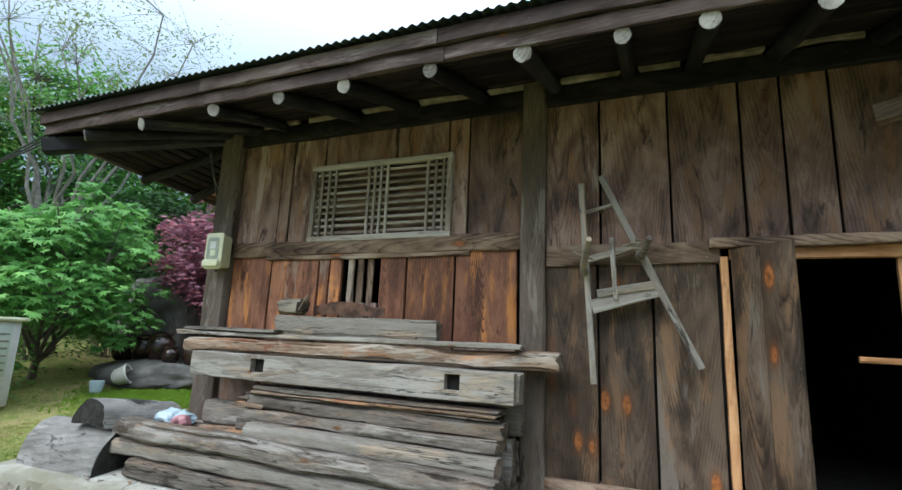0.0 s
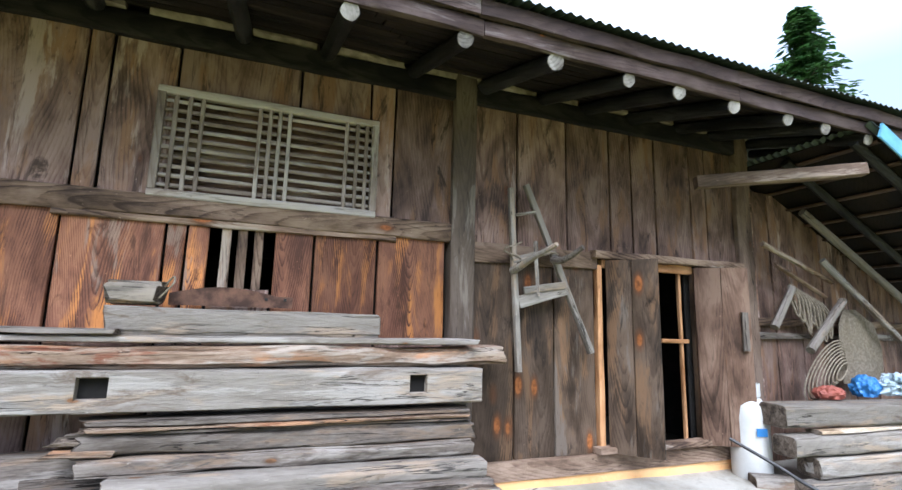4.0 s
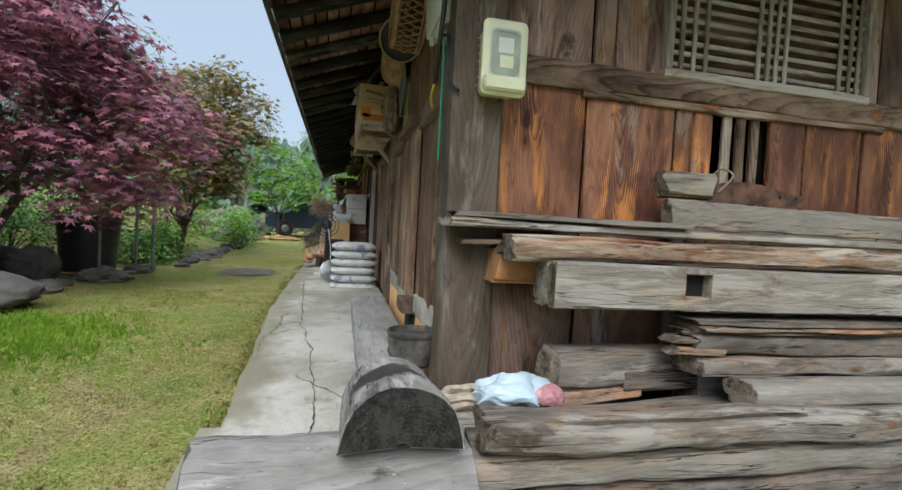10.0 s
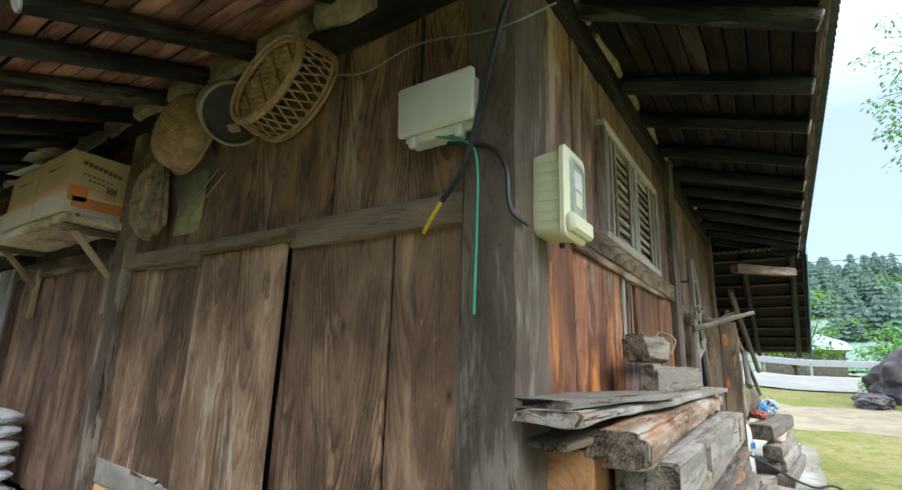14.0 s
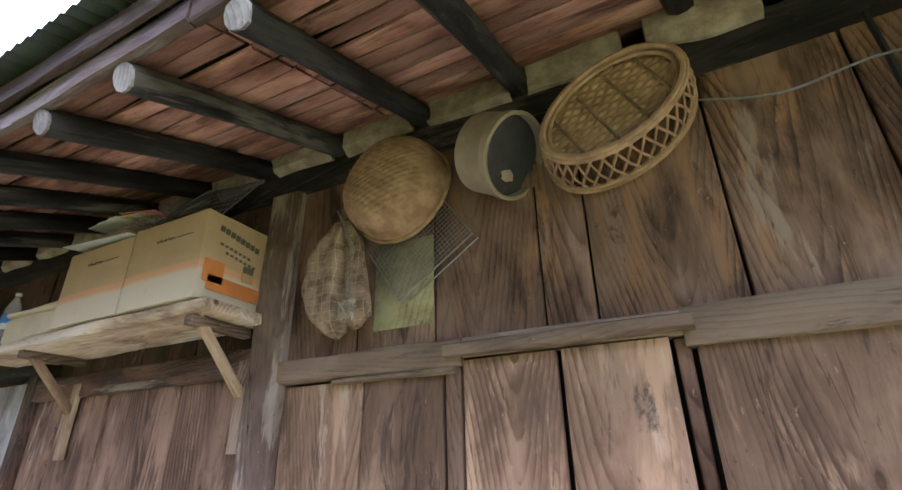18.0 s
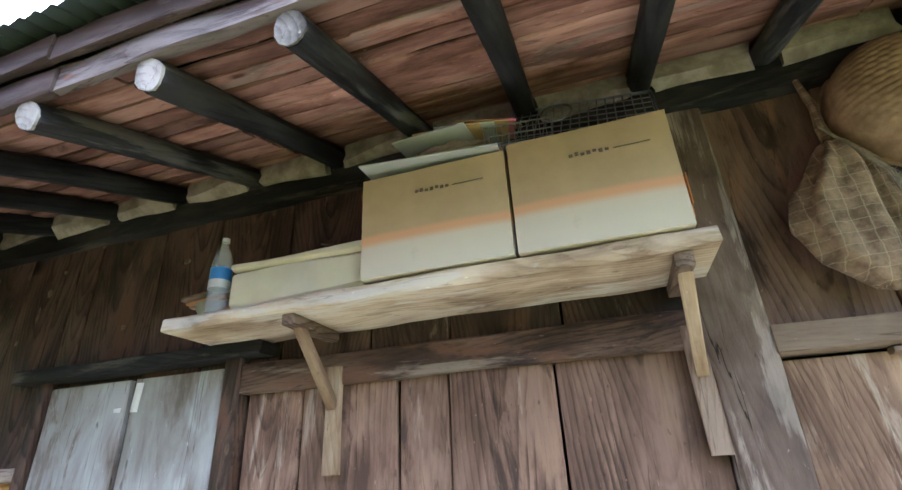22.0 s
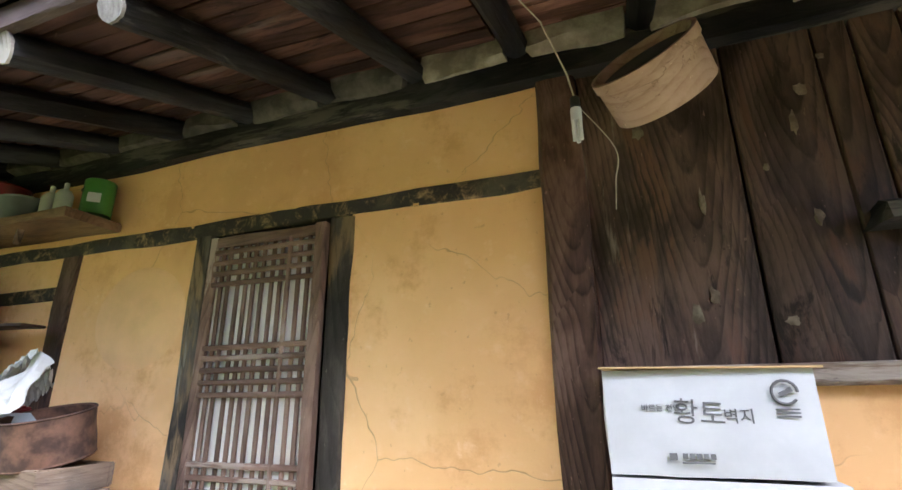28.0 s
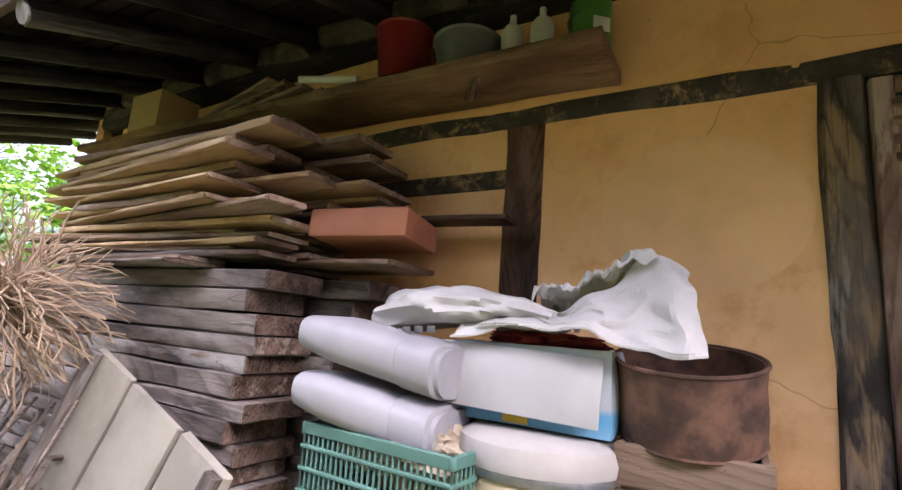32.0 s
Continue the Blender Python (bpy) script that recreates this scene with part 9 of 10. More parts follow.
tree("maple_tree", (-8.7, 14.6, 0.0), 4.4, ((-8.45, 14.4, 2.75), (1.6, 1.5, 2.15)), L_BROWN, "brownish green maple tree with drooping layers", 2, 240, 46, 0.10, STAR5, pad_r=0.45, droop=0.6, trunk_r=0.08)
tree("maple_tree", (-10.9, 5.9, -0.2), 4.0, ((-10.6, 5.85, 2.05), (1.25, 1.65, 1.75)), L_GREEN, "dense bright green maple with large leaves", 3, 130, 36, 0.17, STAR7, pad_r=0.42, droop=0.7, trunk_r=0.08, hollow=0.5)
tree("tree", (-15.2, 7.6, 0.2), 11.0, ((-15.0, 8.3, 7.8), (4.2, 4.6, 4.4)), L_PALE, "tall bare-branched tree with sparse young leaves", 4, 330, 20, 0.10, OVAL, BARKG, 0.6, 0.3, 0.13, 14, 0.5, hollow=0.3, twig=0.008, wob=0.05)
tree("tree", (-11.5, 17.5, 0.2), 7.0, ((-11.3, 17.5, 3.6), (2.4, 2.4, 3.0)), L_FRESH, "fresh green tree behind the maples", 5, 100, 34, 0.13, OVAL, trunk_r=0.1)
tree("tree", (-13.0, 11.0, 0.2), 6.0, ((-13.2, 10.8, 3.2), (1.8, 2.4, 3.0)), L_DEEP, "dark green tree behind the red maple", 6, 110, 34, 0.15, STAR5, trunk_r=0.12)
tree("tree", (-17.5, 9.0, 0.3), 10.0, ((-17.5, 9.0, 5.6), (3.0, 3.0, 4.6)), L_GREEN, "tall green tree behind the garden", 61, 420, 40, 0.21, OVAL, trunk_r=0.18, pad_r=0.7)
tree("tree", (-16.6, 13.6, 0.3), 9.0, ((-16.6, 13.6, 5.0), (2.4, 2.6, 4.2)), L_FRESH, "tall green tree behind the red maple", 62, 360, 40, 0.21, OVAL, trunk_r=0.16, pad_r=0.7)
tree("tree", (-19.5, 5.6, 0.3), 9.0, ((-19.5, 5.6, 5.2), (3.0, 3.0, 4.4)), L_GREEN, "tall green tree behind the maple", 63, 380, 40, 0.22, OVAL, trunk_r=0.16, pad_r=0.7)
tree("tree", (-3.0, 24.6, 0.3), 5.0, ((-2.8, 24.6, 2.3), (2.4, 1.5, 2.3)), L_FRESH, "dense fresh green tree behind the house end", 14, 120, 36, 0.13, STAR5, trunk_r=0.09)
tree("tree", (-9.8, 30.0, 0.5), 8.0, ((-9.8, 30.0, 5.2), (2.2, 2.2, 3.0)), L_PALE, "slender tree with sparse young leaves at the lawn's end", 7, 80, 20, 0.14, OVAL, BARKG, 0.5, 0.3, 0.12, 10, 0.5)
tree("tree", (-5.6, 31.0, 0.5), 6.0, ((-5.6, 31.0, 4.0), (2.6, 2.0, 2.4)), L_FRESH, "round fresh green tree at the lawn's end", 8, 90, 36, 0.15, OVAL, BARKG, trunk_r=0.12)
tree("tree", (-2.0, 34.0, 0.5), 7.0, ((-2.0, 34.0, 4.2), (3.0, 2.2, 3.0)), L_GREEN, "green tree behind the house", 9, 90, 36, 0.17, OVAL, trunk_r=0.14)
tree("tree", (-7.3, 22.4, 0.2), 5.0, ((-7.2, 22.4, 2.6), (1.4, 1.2, 1.9)), L_FRESH, "fresh green young tree at the house end", 10, 60, 36, 0.12, STAR5, trunk_r=0.05)
# right side
tree("tree", (15.5, -3.2, 0.3), 13.0, ((14.0, -2.6, 10.2), (3.4, 2.6, 4.0)), L_GREEN, "tall green tree beside the road", 11, 110, 34, 0.19, OVAL, trunk_r=0.22, limbs=12)
tree("tree", (17.5, -3.0, 0.4), 6.0, ((16.8, -2.2, 3.9), (1.9, 1.9, 2.0)), L_FRESH, "bright green tree beside the boulder", 12, 80, 36, 0.17, OVAL, trunk_r=0.12)
for i, (x, y, z, s) in enumerate(((33, 8.0, 1.6, 2.6), (34, 2.6, 2.9, 2.9), (36, -3.0, 1.6, 2.6), (39, -9.0, 1.9, 3.4), (34, 13.0, 2.0, 2.6))):
    tree("tree", (x, y, 0.7), 5, ((x, y, z + 1.2), (s, s * 1.1, s * 0.9)), L_FRESH if i % 2 else L_GREEN, "round green tree beyond the guard rail", 20 + i, 60, 30, 0.30, OVAL, pad_r=0.9, trunk_r=0.15)


def conifer(base, h, w, seed, label):
    r = random.Random(seed)
    t = thing("conifer", base, label, "tree")
    tg, lg = Geo(), Geo()
    b = Vector(base)
    tg.tube([b, b + Vector((0, 0, h))], 0.02 * h, 7, None, 0.01)
    for i in range(150):
        u = r.random() ** 0.8
        z = h * (0.25 + 0.75 * u)
        L = w * (1 - u) * r.uniform(0.6, 1.15) + 0.15
        a = r.uniform(0, 6.283)
        p = b + Vector((0, 0, z))
        e = p + Vector((math.cos(a) * L, math.sin(a) * L, -0.12 * L + r.uniform(-0.1, 0.3)))
        tg.tube([p, e], 0.03, 4, None, 0.01)
        for s in (0.35, 0.6, 0.85, 1.0):
            leaves(lg, r, p.lerp(e, s), 0.22 * L + 0.12, 9, 0.42, OVAL, 0.3)
    part("trunk", tg, BARK, t)
    part("crown", lg, L_DEEP, t, smooth=0)


conifer((20.3, 14.0, 0.6), 15.6, 3.6, 31, "tall dark green conifer behind the house")


def shrub(x, y, s, mat, seed, label, shape=OVAL, size=0.11, n=30):
    r = random.Random(seed)
    t = thing("shrub", (x, y, GZ(x, y)), label, "shrub", "garden shrubs")
    g, st = Geo(), Geo()
    for i in range(n):
        a, e = r.uniform(0, 6.283), r.uniform(0.0, 1.5)
        p = Vector((x + s * math.cos(a) * math.cos(e) * r.uniform(0.4, 1), y + s * math.sin(a) * math.cos(e) * r.uniform(0.4, 1), GZ(x, y) + 0.1 + s * 1.1 * math.sin(e) * r.uniform(0.5, 1)))
        st.tube([(x + 0.1 * math.cos(a), y + 0.1 * math.sin(a), GZ(x, y)), p], 0.01, 4, None, 0.004)
        leaves(g, r, p, s * 0.32, 26, size, shape, 0.4, 0.6)
    part("stem", st, BARK, t)
    part("foliage", g, mat, t, smooth=0)


for i, (x, y, s, mt, lb) in enumerate(((-7.75, 16.8, 0.75, L_FRESH, "bright green shrub at the lawn's edge"), (-8.0, 18.4, 0.9, L_FRESH, "bright green shrub at the lawn's edge"), (-8.9, 12.6, 0.6, L_GREEN, "low green shrub under the maples"), (-8.6, 20.5, 0.9, L_GREEN, "green shrub at the lawn's edge"), 
                                    (-8.4, 23.0, 0.8, L_FRESH, "fresh green shrub by the stones"), (-9.2, 26.5, 0.9, L_GREEN, "green shrub by the stones"), (-6.2, 27.5, 0.6, L_BROWN, "brownish shrub by the stones"), (-9.5, 4.0, 0.35, L_FRESH, "small bright green plants beside the maple"),
                                    (-12.2, 13.0, 1.3, L_DEEP, "dark green shrub behind the planter"), (-12.5, 15.5, 1.4, L_GREEN, "green shrub behind the maples"), (-12.6, 4.0, 1.4, L_DEEP, "dark green shrub behind the maple"), (-14.0, 6.0, 1.8, L_GREEN, "tall green shrub behind the boulder"), (17.6, 0.6, 0.6, L_FRESH, "green plants growing beside the boulder"), (15.4, -0.6, 0.5, L_FRESH, "green plants growing beside the boulder"),
                                    (-10.6, 5.0, 0.75, L_GREEN, "low green branches under the maple"), (-12.3, 6.6, 1.5, L_DEEP, "dark green shrub behind the maple"), (-12.4, 2.6, 1.3, L_DEEP, "dark green shrub beside the cabinet"), (-10.6, 11.4, 0.9, L_GREEN, "green shrub under the red maple"), (-11.4, 9.2, 1.2, L_DEEP, "dark green shrub under the red maple"),
                                    (-10.0, 12.6, 1.3, L_DEEP, "dark green shrub behind the planter"), (-10.6, 14.2, 1.5, L_GREEN, "tall green shrub under the maples"), (-9.3, 16.2, 1.2, L_FRESH, "bright green shrub under the maples"), (-10.2, 18.2, 1.6, L_GREEN, "tall green shrub behind the lawn's edge"), (-9.6, 20.6, 1.5, L_FRESH, "bright green shrub behind the lawn's edge"), (-10.6, 22.8, 1.7, L_GREEN, "tall green shrub behind the lawn's edge"),
                                    (-12.0, 11.0, 1.7, L_DEEP, "dark green shrub closing the garden"), (-12.6, 17.0, 1.9, L_DEEP, "dark green shrub closing the garden"), (-12.8, 20.5, 2.0, L_DEEP, "dark green shrub closing the garden"), (-13.2, 24.0, 2.0, L_GREEN, "green shrub closing the garden"), (-8.75, 13.4, 0.7, L_GREEN, "low green shrub under the brown maple"), (-12.2, 8.2, 1.5, L_DEEP, "dark green shrub behind the boulder"))):
    shrub(x, y, s, mt, 50 + i, lb)


BOULD = plain("dark_purple_rock", (0.115, 0.10, 0.105), 0.85, var=0.5, scale=2.0, bump=1.0, dark=(0.045, 0.04, 0.042))


def rock(name, x, y, rx, ry, rz, seed, label, sink=0.3, flat=None, mat=STONE, rough=0.28, group="garden rocks"):
    return solo(name, Geo().blob(rx, ry, rz, rough, 1.3, seed, 5, Matrix.Translation((x, y, GZ(x, y) + rz * (1 - 2 * sink))), flat), mat, None, label, "rock", group)


rock("rock", -9.55, 7.35, 1.50, 0.80, 0.36, 2, "large flat-topped grey rock with jars on it", 0.36, None, STONE, 0.12)
rock("boulder", -10.9, 8.75, 0.85, 0.8, 1.35, 4, "tall grey-brown boulder beside the flat rock", 0.2)
rock("boulder", -10.75, 8.25, 1.10, 0.60, 1.28, 14, "large grey boulder behind the jars", 0.2, rough=0.2)
rock("boulder", -12.1, 9.4, 1.0, 0.9, 1.3, 9, "dark boulder behind the jars", 0.2)
rock("rock", -8.3, 9.6, 0.35, 0.25, 0.15, 5, "small grey rock at the lawn's edge")
rock("rock", -9.3, 9.7, 0.4, 0.3, 0.35, 6, "grey rock under the red maple")
rock("rock", -8.15, 22.0, 0.5, 0.5, 0.45, 7, "grey garden rock at the lawn's end")
rock("rock", -8.55, 19.4, 0.5, 0.4, 0.30, 8, "grey garden rock at the lawn's edge")
MOSSY = plain("mossy_stone", (0.20, 0.20, 0.15), 0.95, var=0.5, scale=2.5, bump=0.8, dark=(0.08, 0.10, 0.045))
rs = random.Random(21)
for i in range(34):
    x = rs.uniform(-11.5, -4.5)
    y = 25.5 + rs.uniform(0, 3.5)
    s = rs.uniform(0.25, 0.6)
    rock("rock", x, y, s * 1.2, s * 0.8, s * (0.6 + (y - 25.5) * 0.25), 30 + i, "mossy stone of the low wall at the lawn's end", 0.35, mat=MOSSY, group="stones of the garden wall")
for i in range(26):
    y = 8.4 + i * 0.62
    x = -7.75 + 0.25 * noise.noise((y * 0.5, 3, 1)) - (0.7 if y < 12 else 0.15)
    s = rs.uniform(0.10, 0.22)
    rock("rock", x, y, s * 1.3, s, s * 0.7, 70 + i, "small grey stone edging the lawn", 0.4, group="stones edging the lawn")
rock("boulder", 17.0, -1.0, 1.7, 1.7, 1.15, 11, "large dark boulder beside the road", 0.25, mat=BOULD)
rock("rock", 15.0, 0.9, 0.9, 0.5, 0.30, 12, "flat dark rock beside the road", 0.3, mat=BOULD)
rock("rock", 14.6, -0.4, 0.7, 0.6, 0.25, 13, "flat dark rock beside the road", 0.3, mat=BOULD)

GLAZE = plain("brown_glaze", (0.0403, 0.0186, 0.0124), 0.18, var=0.35, scale=4, bump=0.05, dark=(0.01364, 0.00868, 0.00744))


def jar(x, y, z, r, h, label):
    j = thing("jar", (x, y, z), label, "jar", "earthenware jars")
    M = pose(x, y, z)
    part("body", Geo().lathe([(0.6 * r, 0), (0.78 * r, 0.12 * h), (r, 0.5 * h), (0.93 * r, 0.75 * h), (0.62 * r, 0.9 * h), (0.62 * r, 0.93 * h)], 28, M), GLAZE, j)
    part("rim", Geo().lathe([(0.62 * r, 0.92 * h), (0.68 * r, 0.94 * h), (0.68 * r, 0.97 * h), (0.6 * r, 0.97 * h)], 28, M, False), GLAZE, j)
    part("lid", Geo().lathe([(0.72 * r, 0.97 * h), (0.72 * r, h), (0.5 * r, 1.05 * h), (0.10 * r, 1.09 * h), (0.02 * r, 1.09 * h)], 28, M), GLAZE, j)


zr = GZ(-9.55, 7.35) + 0.36 * 0.28 + 0.30
jar(-10.0, 7.45, zr, 0.27, 0.50, "dark brown glazed earthenware jar on the flat rock")
jar(-9.45, 7.40, zr, 0.28, 0.56, "reddish brown glazed earthenware jar on the flat rock")
jar(-9.02, 7.30, zr - 0.03, 0.17, 0.34, "small dark earthenware jar on the flat rock")
jar(-8.70, 7.55, zr - 0.04, 0.20, 0.46, "lidded dark earthenware jar on the flat rock")
jar(-10.5, 7.35, zr - 0.02, 0.24, 0.44, "dark brown glazed earthenware jar on the flat rock")


def planter():
    p = thing("planter", (-9.08, 10.95, -0.1), "large black plastic tub planter under the red maple", "planter")
    M = pose(-9.08, 10.95, GZ(-9.08, 10.95))
    part("body", Geo().lathe([(0.36, 0), (0.40, 0.03), (0.46, 0.90), (0.50, 0.91), (0.50, 0.96), (0.46, 0.96), (0.44, 0.85)], 36, M), plain("black_tub_plastic", (0.035, 0.037, 0.04), 0.45, var=0.3, scale=3), p)
    part("soil", Geo().lathe([(0.44, 0.86), (0.01, 0.88)], 24, M), bpy.data.materials["dry_soil"], p)


planter()


def pipe_frame():
    f = thing("pipe_frame", (-8.4, 10.7, -0.1), "grey steel pipe frame standing on the lawn", "frame")
    g0 = GZ(-8.6, 10.6)
    A, B, C = (-8.65, 10.3, g0), (-8.10, 11.0, g0), (-9.75, 10.3, g0)
    for a, b in ((A, (A[0], A[1], g0 + 1.25)), (B, (B[0], B[1], g0 + 1.85)), ((-8.35, 10.95, g0), (-8.35, 10.95, g0 + 1.25)), (A, B), ((A[0], A[1], g0 + 1.25), (B[0], B[1], g0 + 1.25)), (A, C), ((A[0], A[1], g0 + 1.25), (-8.35, 10.95, g0 + 1.25))):
        part("pipe", Geo().tube([(a[0], a[1], a[2] + 0.03), (b[0], b[1], b[2] + 0.03)], 0.026, 8), STEEL, f)
    solo("plank", bar(Geo(), (-9.4, 10.2, g0 + 0.02), (-8.75, 10.32, g0 + 0.05), 0.06, 0.03, 901), W_NEW, None, "orange board lying inside the pipe frame", "board")
    solo("tile", Geo().box(0.30, 0.25, 0.05, pose(-9.75, 9.7, g0 + 0.12, 25, 20, 30)), REDP, None, "reddish clay roof tile lying by the rock", "tile")


pipe_frame()


def kiosk():
    k = thing("white_cabinet", (-9.6, 4.5, -0.2), "white metal cabinet with a glazed front standing on the lawn", "cabinet")
    z = GZ(-9.6, 4.5)
    part("body", Geo().box(0.7, 0.9, 1.30, pose(-9.65, 4.35, z + 0.70), 0.02), WHITE, k)
    part("roof", Geo().box(0.82, 1.05, 0.06, pose(-9.65, 4.35, z + 1.38), 0.02), CREAM, k)
    part("pane", Geo().box(0.01, 0.66, 0.80, pose(-9.292, 4.35, z + 0.90)), GLASSY, k)
    for i in range(6):
        part("bar", Geo().box(0.012, 0.60, 0.03, pose(-9.285, 4.35, z + 0.60 + 0.11 * i)), BARKG, k)
    for y in (3.98, 4.72):
        part("leg", Geo().box(0.06, 0.06, 0.12, pose(-9.40, y, z + 0.05)), WHITE, k)


kiosk()
ch = thing("flower_pot", (-9.25, 6.45, 0), "tipped white-rimmed pot lying on the grass", "pot")
part("body", Geo().lathe([(0.10, 0), (0.15, 0.06), (0.17, 0.22), (0.19, 0.24), (0.19, 0.27), (0.15, 0.27), (0.14, 0.1)], 24, pose(-9.30, 6.40, GZ(-9.3, 6.4) + 0.24, 70, 0, 125)), plain("pale_glaze", (0.60, 0.58, 0.52), 0.3), ch)
solo("bucket", Geo().lathe([(0.09, 0), (0.12, 0.2), (0.12, 0.22), (0.1, 0.21)], 20, pose(-9.35, 6.15, GZ(-9.35, 6.15))), plain("pale_blue_bucket", (0.50, 0.60, 0.65), 0.5), None, "pale blue plastic bucket standing on the grass", "bucket")


def car():
    c = thing("car", (-6.1, 23.5, 0.3), "dark blue hatchback car parked beyond the lawn", "car")
    z = GZ(-6.0, 23.5)
    M = pose(-5.9, 23.6, z, 0, 0, 8)
    CARP = plain("dark_blue_car_paint", (0.045, 0.065, 0.10), 0.2, 0.3, var=0.1)
    prof = [(-2.0, 0.35), (-2.02, 0.70), (-1.85, 0.92), (-1.15, 1.0), (-0.55, 1.42), (0.9, 1.45), (1.55, 1.05), (1.95, 0.95), (2.0, 0.4)]
    g = Geo()
    g.rings([[(x, y * (0.86 if z2 > 1.1 else 1.0), z2) for x, z2 in prof] for y in (-0.85, -0.8, 0.8, 0.85)], M)
    part("body", g, CARP, c)
    part("rear_window", Geo().box(0.02, 1.2, 0.42, M @ pose(-0.87, 0, 1.24, 0, 54)), plain("car_glass", (0.03, 0.035, 0.04), 0.05), c)
    for x in (-1.25, 1.3):
        for y in (-0.82, 0.82):
            w = part("wheel", Geo().lathe([(0.20, -0.1), (0.33, -0.1), (0.345, 0), (0.33, 0.1), (0.20, 0.1)], 24, M @ pose(x, y, 0.34, 90)), RUBBER, c)
            part("rim", Geo().lathe([(0.21, 0.06), (0.15, 0.105), (0.04, 0.11), (0.01, 0.11)], 12, M @ pose(x, y, 0.34, 90 if y < 0 else -90)), STEEL, w)
    for y in (-0.6, 0.6):
        part("tail_light", Geo().box(0.05, 0.35, 0.14, M @ pose(-2.0, y, 0.80), 0.02), REDP, c)
    part("tail_gate", Geo().box(0.05, 1.1, 0.20, M @ pose(-1.60, 0, 0.98, 0, 75), 0.02), plain("red_car_paint", (0.36, 0.03, 0.05), 0.2), c)


car()


def heap(name, x, y, s, h, mat, seed, label, cat):
    return solo(name, Geo().blob(s, s * 0.8, h, 0.3, 2.5, seed, 4, Matrix.Translation((x, y, GZ(x, y)))), mat, None, label, cat)


heap("straw_heap", -7.1, 21.0, 0.8, 0.16, plain("orange_straw", (0.42, 0.27, 0.12), 0.95, var=0.4, scale=8), 3, "low heap of orange straw on the lawn", "heap")
solo("mud_patch", Geo().blob(0.5, 0.7, 0.012, 0.2, 2, 7, 4, Matrix.Translation((-6.6, 11.6, GZ(-6.6, 11.6) + 0.004))), plain("wet_earth", (0.09, 0.062, 0.048), 0.5, var=0.4), None, "wet bare earth patch in the lawn", "earth", kind="structure")

# grass tufts along edges, and leaf litter
r = random.Random(77)
g = Geo()


def tuft(g, x, y, h, n):
    for _ in range(n):
        a = r.uniform(0, 6.283)
        d = r.uniform(0.2, 0.7) * h
        bx, by = x + r.uniform(-0.03, 0.03), y + r.uniform(-0.03, 0.03)
        z = GZ(bx, by) - 0.005
        w = 0.004 + 0.003 * r.random()
        px, py = -math.sin(a) * w, math.cos(a) * w
        hh = h * r.uniform(0.6, 1.2)
        g.add([(bx - px, by - py, z), (bx + px, by + py, z), (bx + px * 0.6 + d * 0.4 * math.cos(a), by + py * 0.6 + d * 0.4 * math.sin(a), z + hh * 0.7), (bx + d * math.cos(a), by + d * math.sin(a), z + hh)], [(0, 1, 2), (0, 2, 3)])


for _ in range(900):
    y = r.uniform(2.6, 13)
    if noise.noise((1, y * 1.3, 2)) < -0.1:
        continue
    tuft(g, edge_x(y) - 0.03 - abs(r.gauss(0, 0.07)), y, r.uniform(0.015, 0.045), 5)
for _ in range(3600):
    x = r.uniform(-5.4, 3.5)
    if noise.noise((x * 1.3, 4, 2)) < -0.15:
        continue
    tuft(g, x, edge_y(x) - 0.06 - abs(r.gauss(0, 0.13)), r.uniform(0.015, 0.06), 6)
for _ in range(20000):
    x, y = (r.uniform(-9.0, 4), r.uniform(0.8, 16)) if r.random() < 0.4 else (r.uniform(-8.2, -5.5), r.uniform(1.5, 9))
    if (x > edge_x(y) - 0.05 and y > edge_y(x) - 0.05):
        continue
    if noise.noise((x * 0.9, y * 0.9, 5)) < -0.12:
        continue
    tuft(g, x, y, r.uniform(0.008, 0.022), 5)
solo("grass", g, leaf_mat("grass_blade", [(0.19, 0.23, 0.045), (0.28, 0.29, 0.075), (0.38, 0.33, 0.13)], 0.7, 0.3), None, "thin moss and grass blades on the lawn", "grass", kind="stuff", smooth=0)
g = Geo()
for _ in range(3800):
    tuft(g, -8.15 + r.gauss(0, 0.6), 6.25 + r.gauss(0, 0.4), r.uniform(0.03, 0.08), 6)
solo("clover", g, leaf_mat("bright_clover", [(0.14, 0.27, 0.02), (0.21, 0.35, 0.03), (0.30, 0.40, 0.05)], 0.7, 0.3), None, "patch of bright green clover by the flat rock", "clover", kind="stuff", smooth=0)
g = Geo()
for _ in range(420):
    q = r.random()
    if q < 0.25:
        x, y = r.uniform(-7.8, -5.6), r.uniform(2, 9)
        z = GZ(x, y) + 0.015
    elif q < 0.6:
        y = r.uniform(3.2, 9)
        x = edge_x(y) - 0.02 - abs(r.gauss(0, 0.08))
        z = GZ(x, y) + 0.01
    else:
        x, y = r.uniform(-5.0, -0.5), r.uniform(2.9, 3.8)
        z = FZ(x, y) + 0.012
    a = r.uniform(0, 6.28)
    m = pose(x, y, z, r.uniform(-25, 25), r.uniform(-25, 25), math.degrees(a))
    s = r.uniform(0.02, 0.05)
    g.add([(p * s, q * s, w * s) for p, q, w in STAR5[0]], STAR5[1], m)
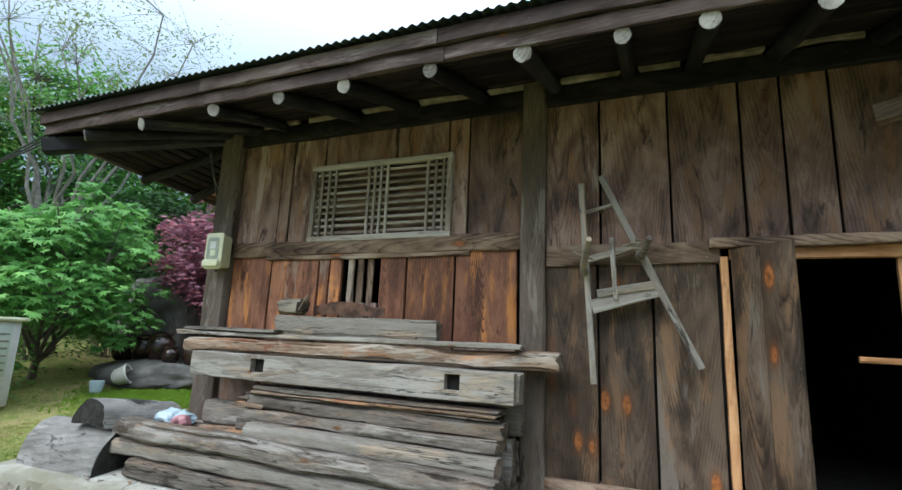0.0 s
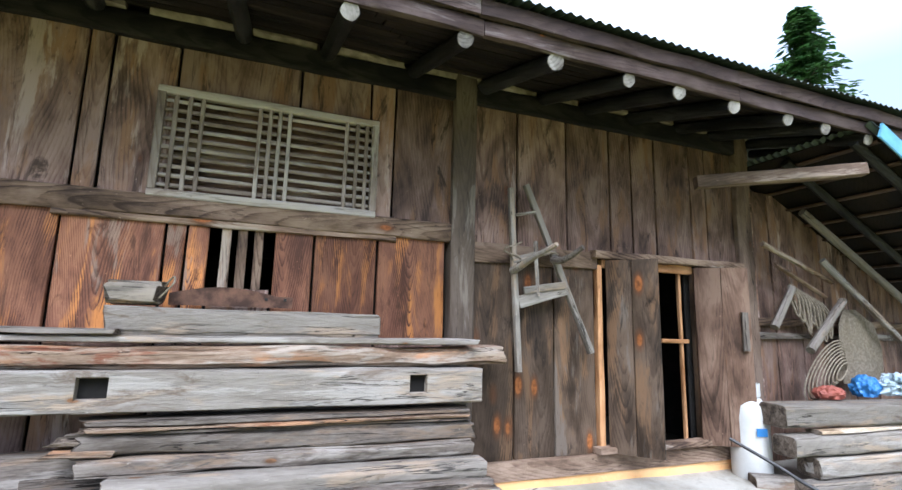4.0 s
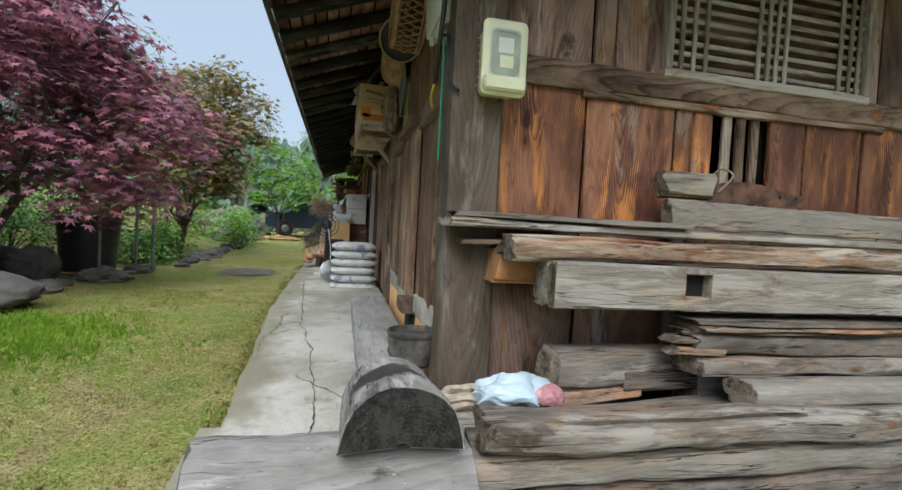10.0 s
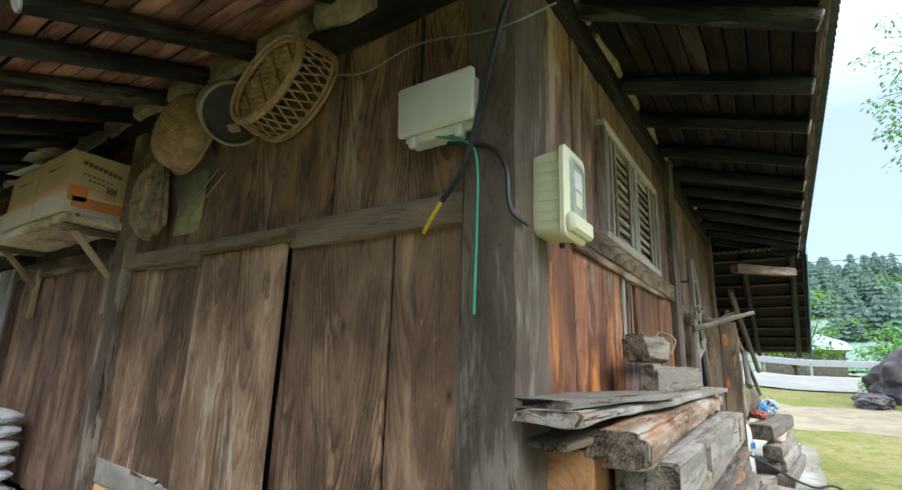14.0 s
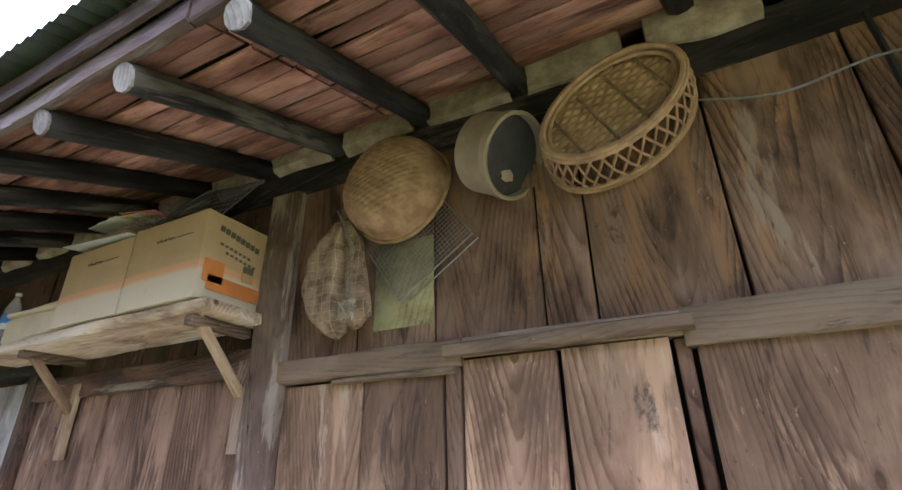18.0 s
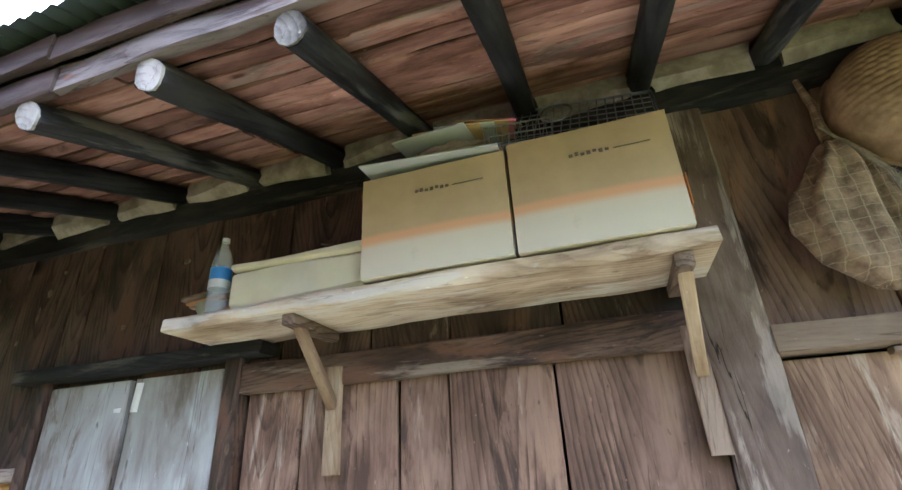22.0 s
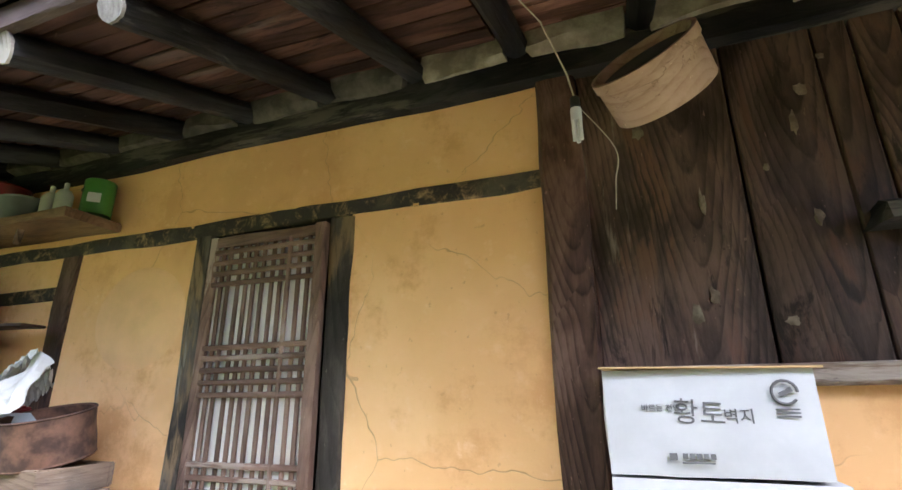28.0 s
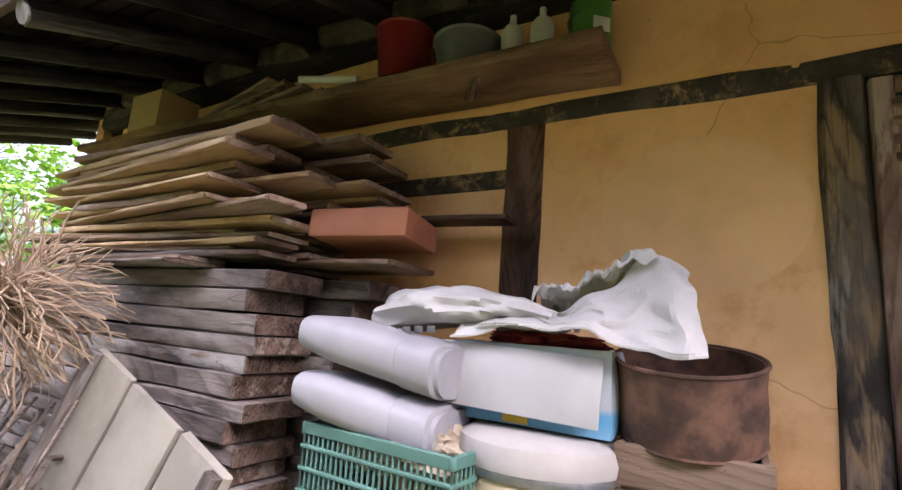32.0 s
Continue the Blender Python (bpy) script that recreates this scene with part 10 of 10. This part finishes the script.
solo("leaf_litter", g, leaf_mat("dead_leaf", [(0.10, 0.045, 0.025), (0.18, 0.085, 0.045), (0.26, 0.15, 0.08)], 0.8, 0.1), None, "dead brown leaves along the platform edge", "leaves", kind="stuff", smooth=0)

# road, guard rail, shed and wires on the right
ROADM = plain("pale_worn_road", (0.27, 0.26, 0.24), 0.9, var=0.15, scale=0.6, world=True, bump=0.2)


def road_fn(u, v):
    y = -60 + 130 * u
    x = 18.5 + 8.0 * v - 0.12 * (y - 3)
    return (x, y, GZ(x, y) + 0.05)


solo("road", Geo().grid(60, 10, road_fn), ROADM, None, "pale worn concrete road beyond the yard", "road", kind="structure")
solo("dirt_track", Geo().grid(90, 14, lambda u, v: (8.3 + 4.6 * v + 0.5 * noise.noise((u * 18, v * 3, 1)) + 1.5 * math.sin(u * 3), -16 + 28 * u, GZ(8.3 + 4.6 * v + 0.5 * noise.noise((u * 18, v * 3, 1)) + 1.5 * math.sin(u * 3), -16 + 28 * u) + 0.02 * math.sin(math.pi * v) + 0.004)), plain("worn_dirt", (0.30, 0.245, 0.165), 0.95, var=0.3, scale=1.5, world=True, bump=0.4), None, "worn brown dirt track across the yard", "track", kind="structure")
rail = thing("guard_rail", (27.5, 0, 1.0), "grey steel guard rail along the road", "guard rail")
RAILM = plain("galvanised_rail", (0.52, 0.54, 0.55), 0.4, 0.5, var=0.12)
for i in range(16):
    y0, y1 = -26 + 4 * i, -22 + 4 * i
    xa, xb = 27.2 - 0.12 * (y0 - 3), 27.2 - 0.12 * (y1 - 3)
    za, zb = GZ(xa, y0) + 0.72, GZ(xb, y1) + 0.72
    m, L = span((xa, y0, za), (xb, y1, zb))
    part("beam", Geo().box(L, 0.05, 0.34, m, 0.02), RAILM, rail)
    part("post", Geo().cyl(0.07, 0.95, 8, Matrix.Translation((xa + 0.08, y0, za - 0.75))), RAILM, rail)
shed = thing("shed", (44, 1.5, 1.0), "low shed with a pale blue roof beyond the road", "shed")
part("wall", Geo().box(5, 5.5, 2.2, pose(45, 2.0, GZ(45, 2) + 1.0)), BARKG, shed)
part("roof", Geo().lathe([(4.6, 0), (4.0, 0.6), (1.6, 1.3), (0.1, 1.4)], 4, pose(45, 2.0, GZ(45, 2) + 2.0, 0, 0, 45)), plain("pale_blue_roof", (0.45, 0.58, 0.70), 0.5, var=0.1), shed)
for i, (z0, z1) in enumerate(((9.5, 11.2), (8.6, 10.0), (7.2, 8.4), (6.4, 7.4))):
    pts = [(40 + 0.0 * t, 9 - 3.2 * t, z0 + (z1 - z0) * t / 12 - 0.6 * math.sin(math.pi * t / 12)) for t in range(13)]
    solo("power_line", Geo().tube(pts, 0.022, 5), RUBBER, None, "thin black power line over the road", "cable", "power lines")
solo("utility_pole", Geo().cyl(0.16, 8.6, 10, pose(40.0, 4.6, GZ(40, 4)), 0.11), BARKG, None, "grey concrete utility pole beyond the road", "pole")
for i in range(3):
    cable("power_line", [(-5.53, 2.76 + 0.05 * i, 2.93), (-9, 3.2, 2.55 + 0.05 * i), (-13, 4.2, 2.75 + 0.12 * i), (-20, 6, 3.4 + 0.3 * i)], 0.010, RUBBER, "black service wire running from the eave to the garden")
cable("power_line", [(-5.53, 3.4, 2.93), (-6.4, 6.4, 5.0), (-7.4, 11, 9.0), (-9, 18, 15.0)], 0.010, RUBBER, "black service wire rising from the eave")


def woods(name, label, centre, spread, n, seed, hmin, hmax, fn):
    """Far wooded hillside: one body of many uneven crowns."""
    r2 = random.Random(seed)
    g = Geo()
    for _ in range(n):
        x, y = centre[0] + r2.uniform(-1, 1) * spread[0], centre[1] + r2.uniform(-1, 1) * spread[1]
        z = fn(x, y)
        h = r2.uniform(hmin, hmax)
        w = h * r2.uniform(0.20, 0.34)
        tiers = 6
        for k in range(tiers):
            u = k / tiers
            zz = z + h * (0.15 + 0.85 * u)
            rr = w * (1 - u) ** 0.7
            for j in range(9):
                a = 2 * math.pi * j / 9 + k * 0.7 + r2.uniform(-0.3, 0.3)
                L = rr * r2.uniform(0.7, 1.3)
                p = Vector((x + L * 0.25 * math.cos(a), y + L * 0.25 * math.sin(a), zz + 0.10 * h))
                t1 = Vector((x + L * math.cos(a), y + L * math.sin(a), zz))
                sd = Vector((-math.sin(a), math.cos(a), 0)) * rr * 0.5
                g.add([p, t1 + sd, t1 - Vector((0, 0, 0.06 * h)), t1 - sd], [(0, 1, 2), (0, 2, 3)])
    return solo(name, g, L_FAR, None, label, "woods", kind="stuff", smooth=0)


def hill_left(x, y):
    return max(-1.0, 27.0 * math.exp(-((x + 52) / 26) ** 2 - ((y - 95) / 60) ** 2) + 10 * math.exp(-((x + 14) / 20) ** 2 - ((y - 110) / 30) ** 2)) - 2


def hill_right(x, y):
    return max(-1.0, 15.0 * math.exp(-((x - 95) / 34) ** 2 - ((y + 18) / 50) ** 2) + 6 * math.exp(-((x - 85) / 20) ** 2 - ((y - 20) / 30) ** 2)) - 1


# pale bluish ground colour that includes the hills' haze
HILLM = plain("hazy_wooded_ground", (0.21, 0.30, 0.245), 0.95, var=0.4, scale=0.05, world=True)
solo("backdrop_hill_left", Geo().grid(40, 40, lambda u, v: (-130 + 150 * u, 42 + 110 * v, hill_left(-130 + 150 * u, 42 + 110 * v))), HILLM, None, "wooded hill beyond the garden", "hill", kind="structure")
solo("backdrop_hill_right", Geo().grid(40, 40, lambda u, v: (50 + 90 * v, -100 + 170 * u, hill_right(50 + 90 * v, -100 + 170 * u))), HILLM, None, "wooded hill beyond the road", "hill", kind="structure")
woods("woods", "conifer woods on the hill beyond the garden, haze in their colour", (-48, 85), (60, 38), 1500, 5, 3, 6, hill_left)
woods("woods", "conifer woods on the hill beyond the road, haze in their colour", (88, -15), (28, 62), 1700, 6, 2, 4.5, hill_right)
woods("woods", "green trees closing the garden beyond the lawn", (-10, 46), (22, 8), 140, 7, 3, 7, lambda x, y: GZ(x, y))
woods("woods", "green trees closing the yard behind the garden", (-24, 8), (5, 18), 160, 8, 3, 7, lambda x, y: GZ(x, y))
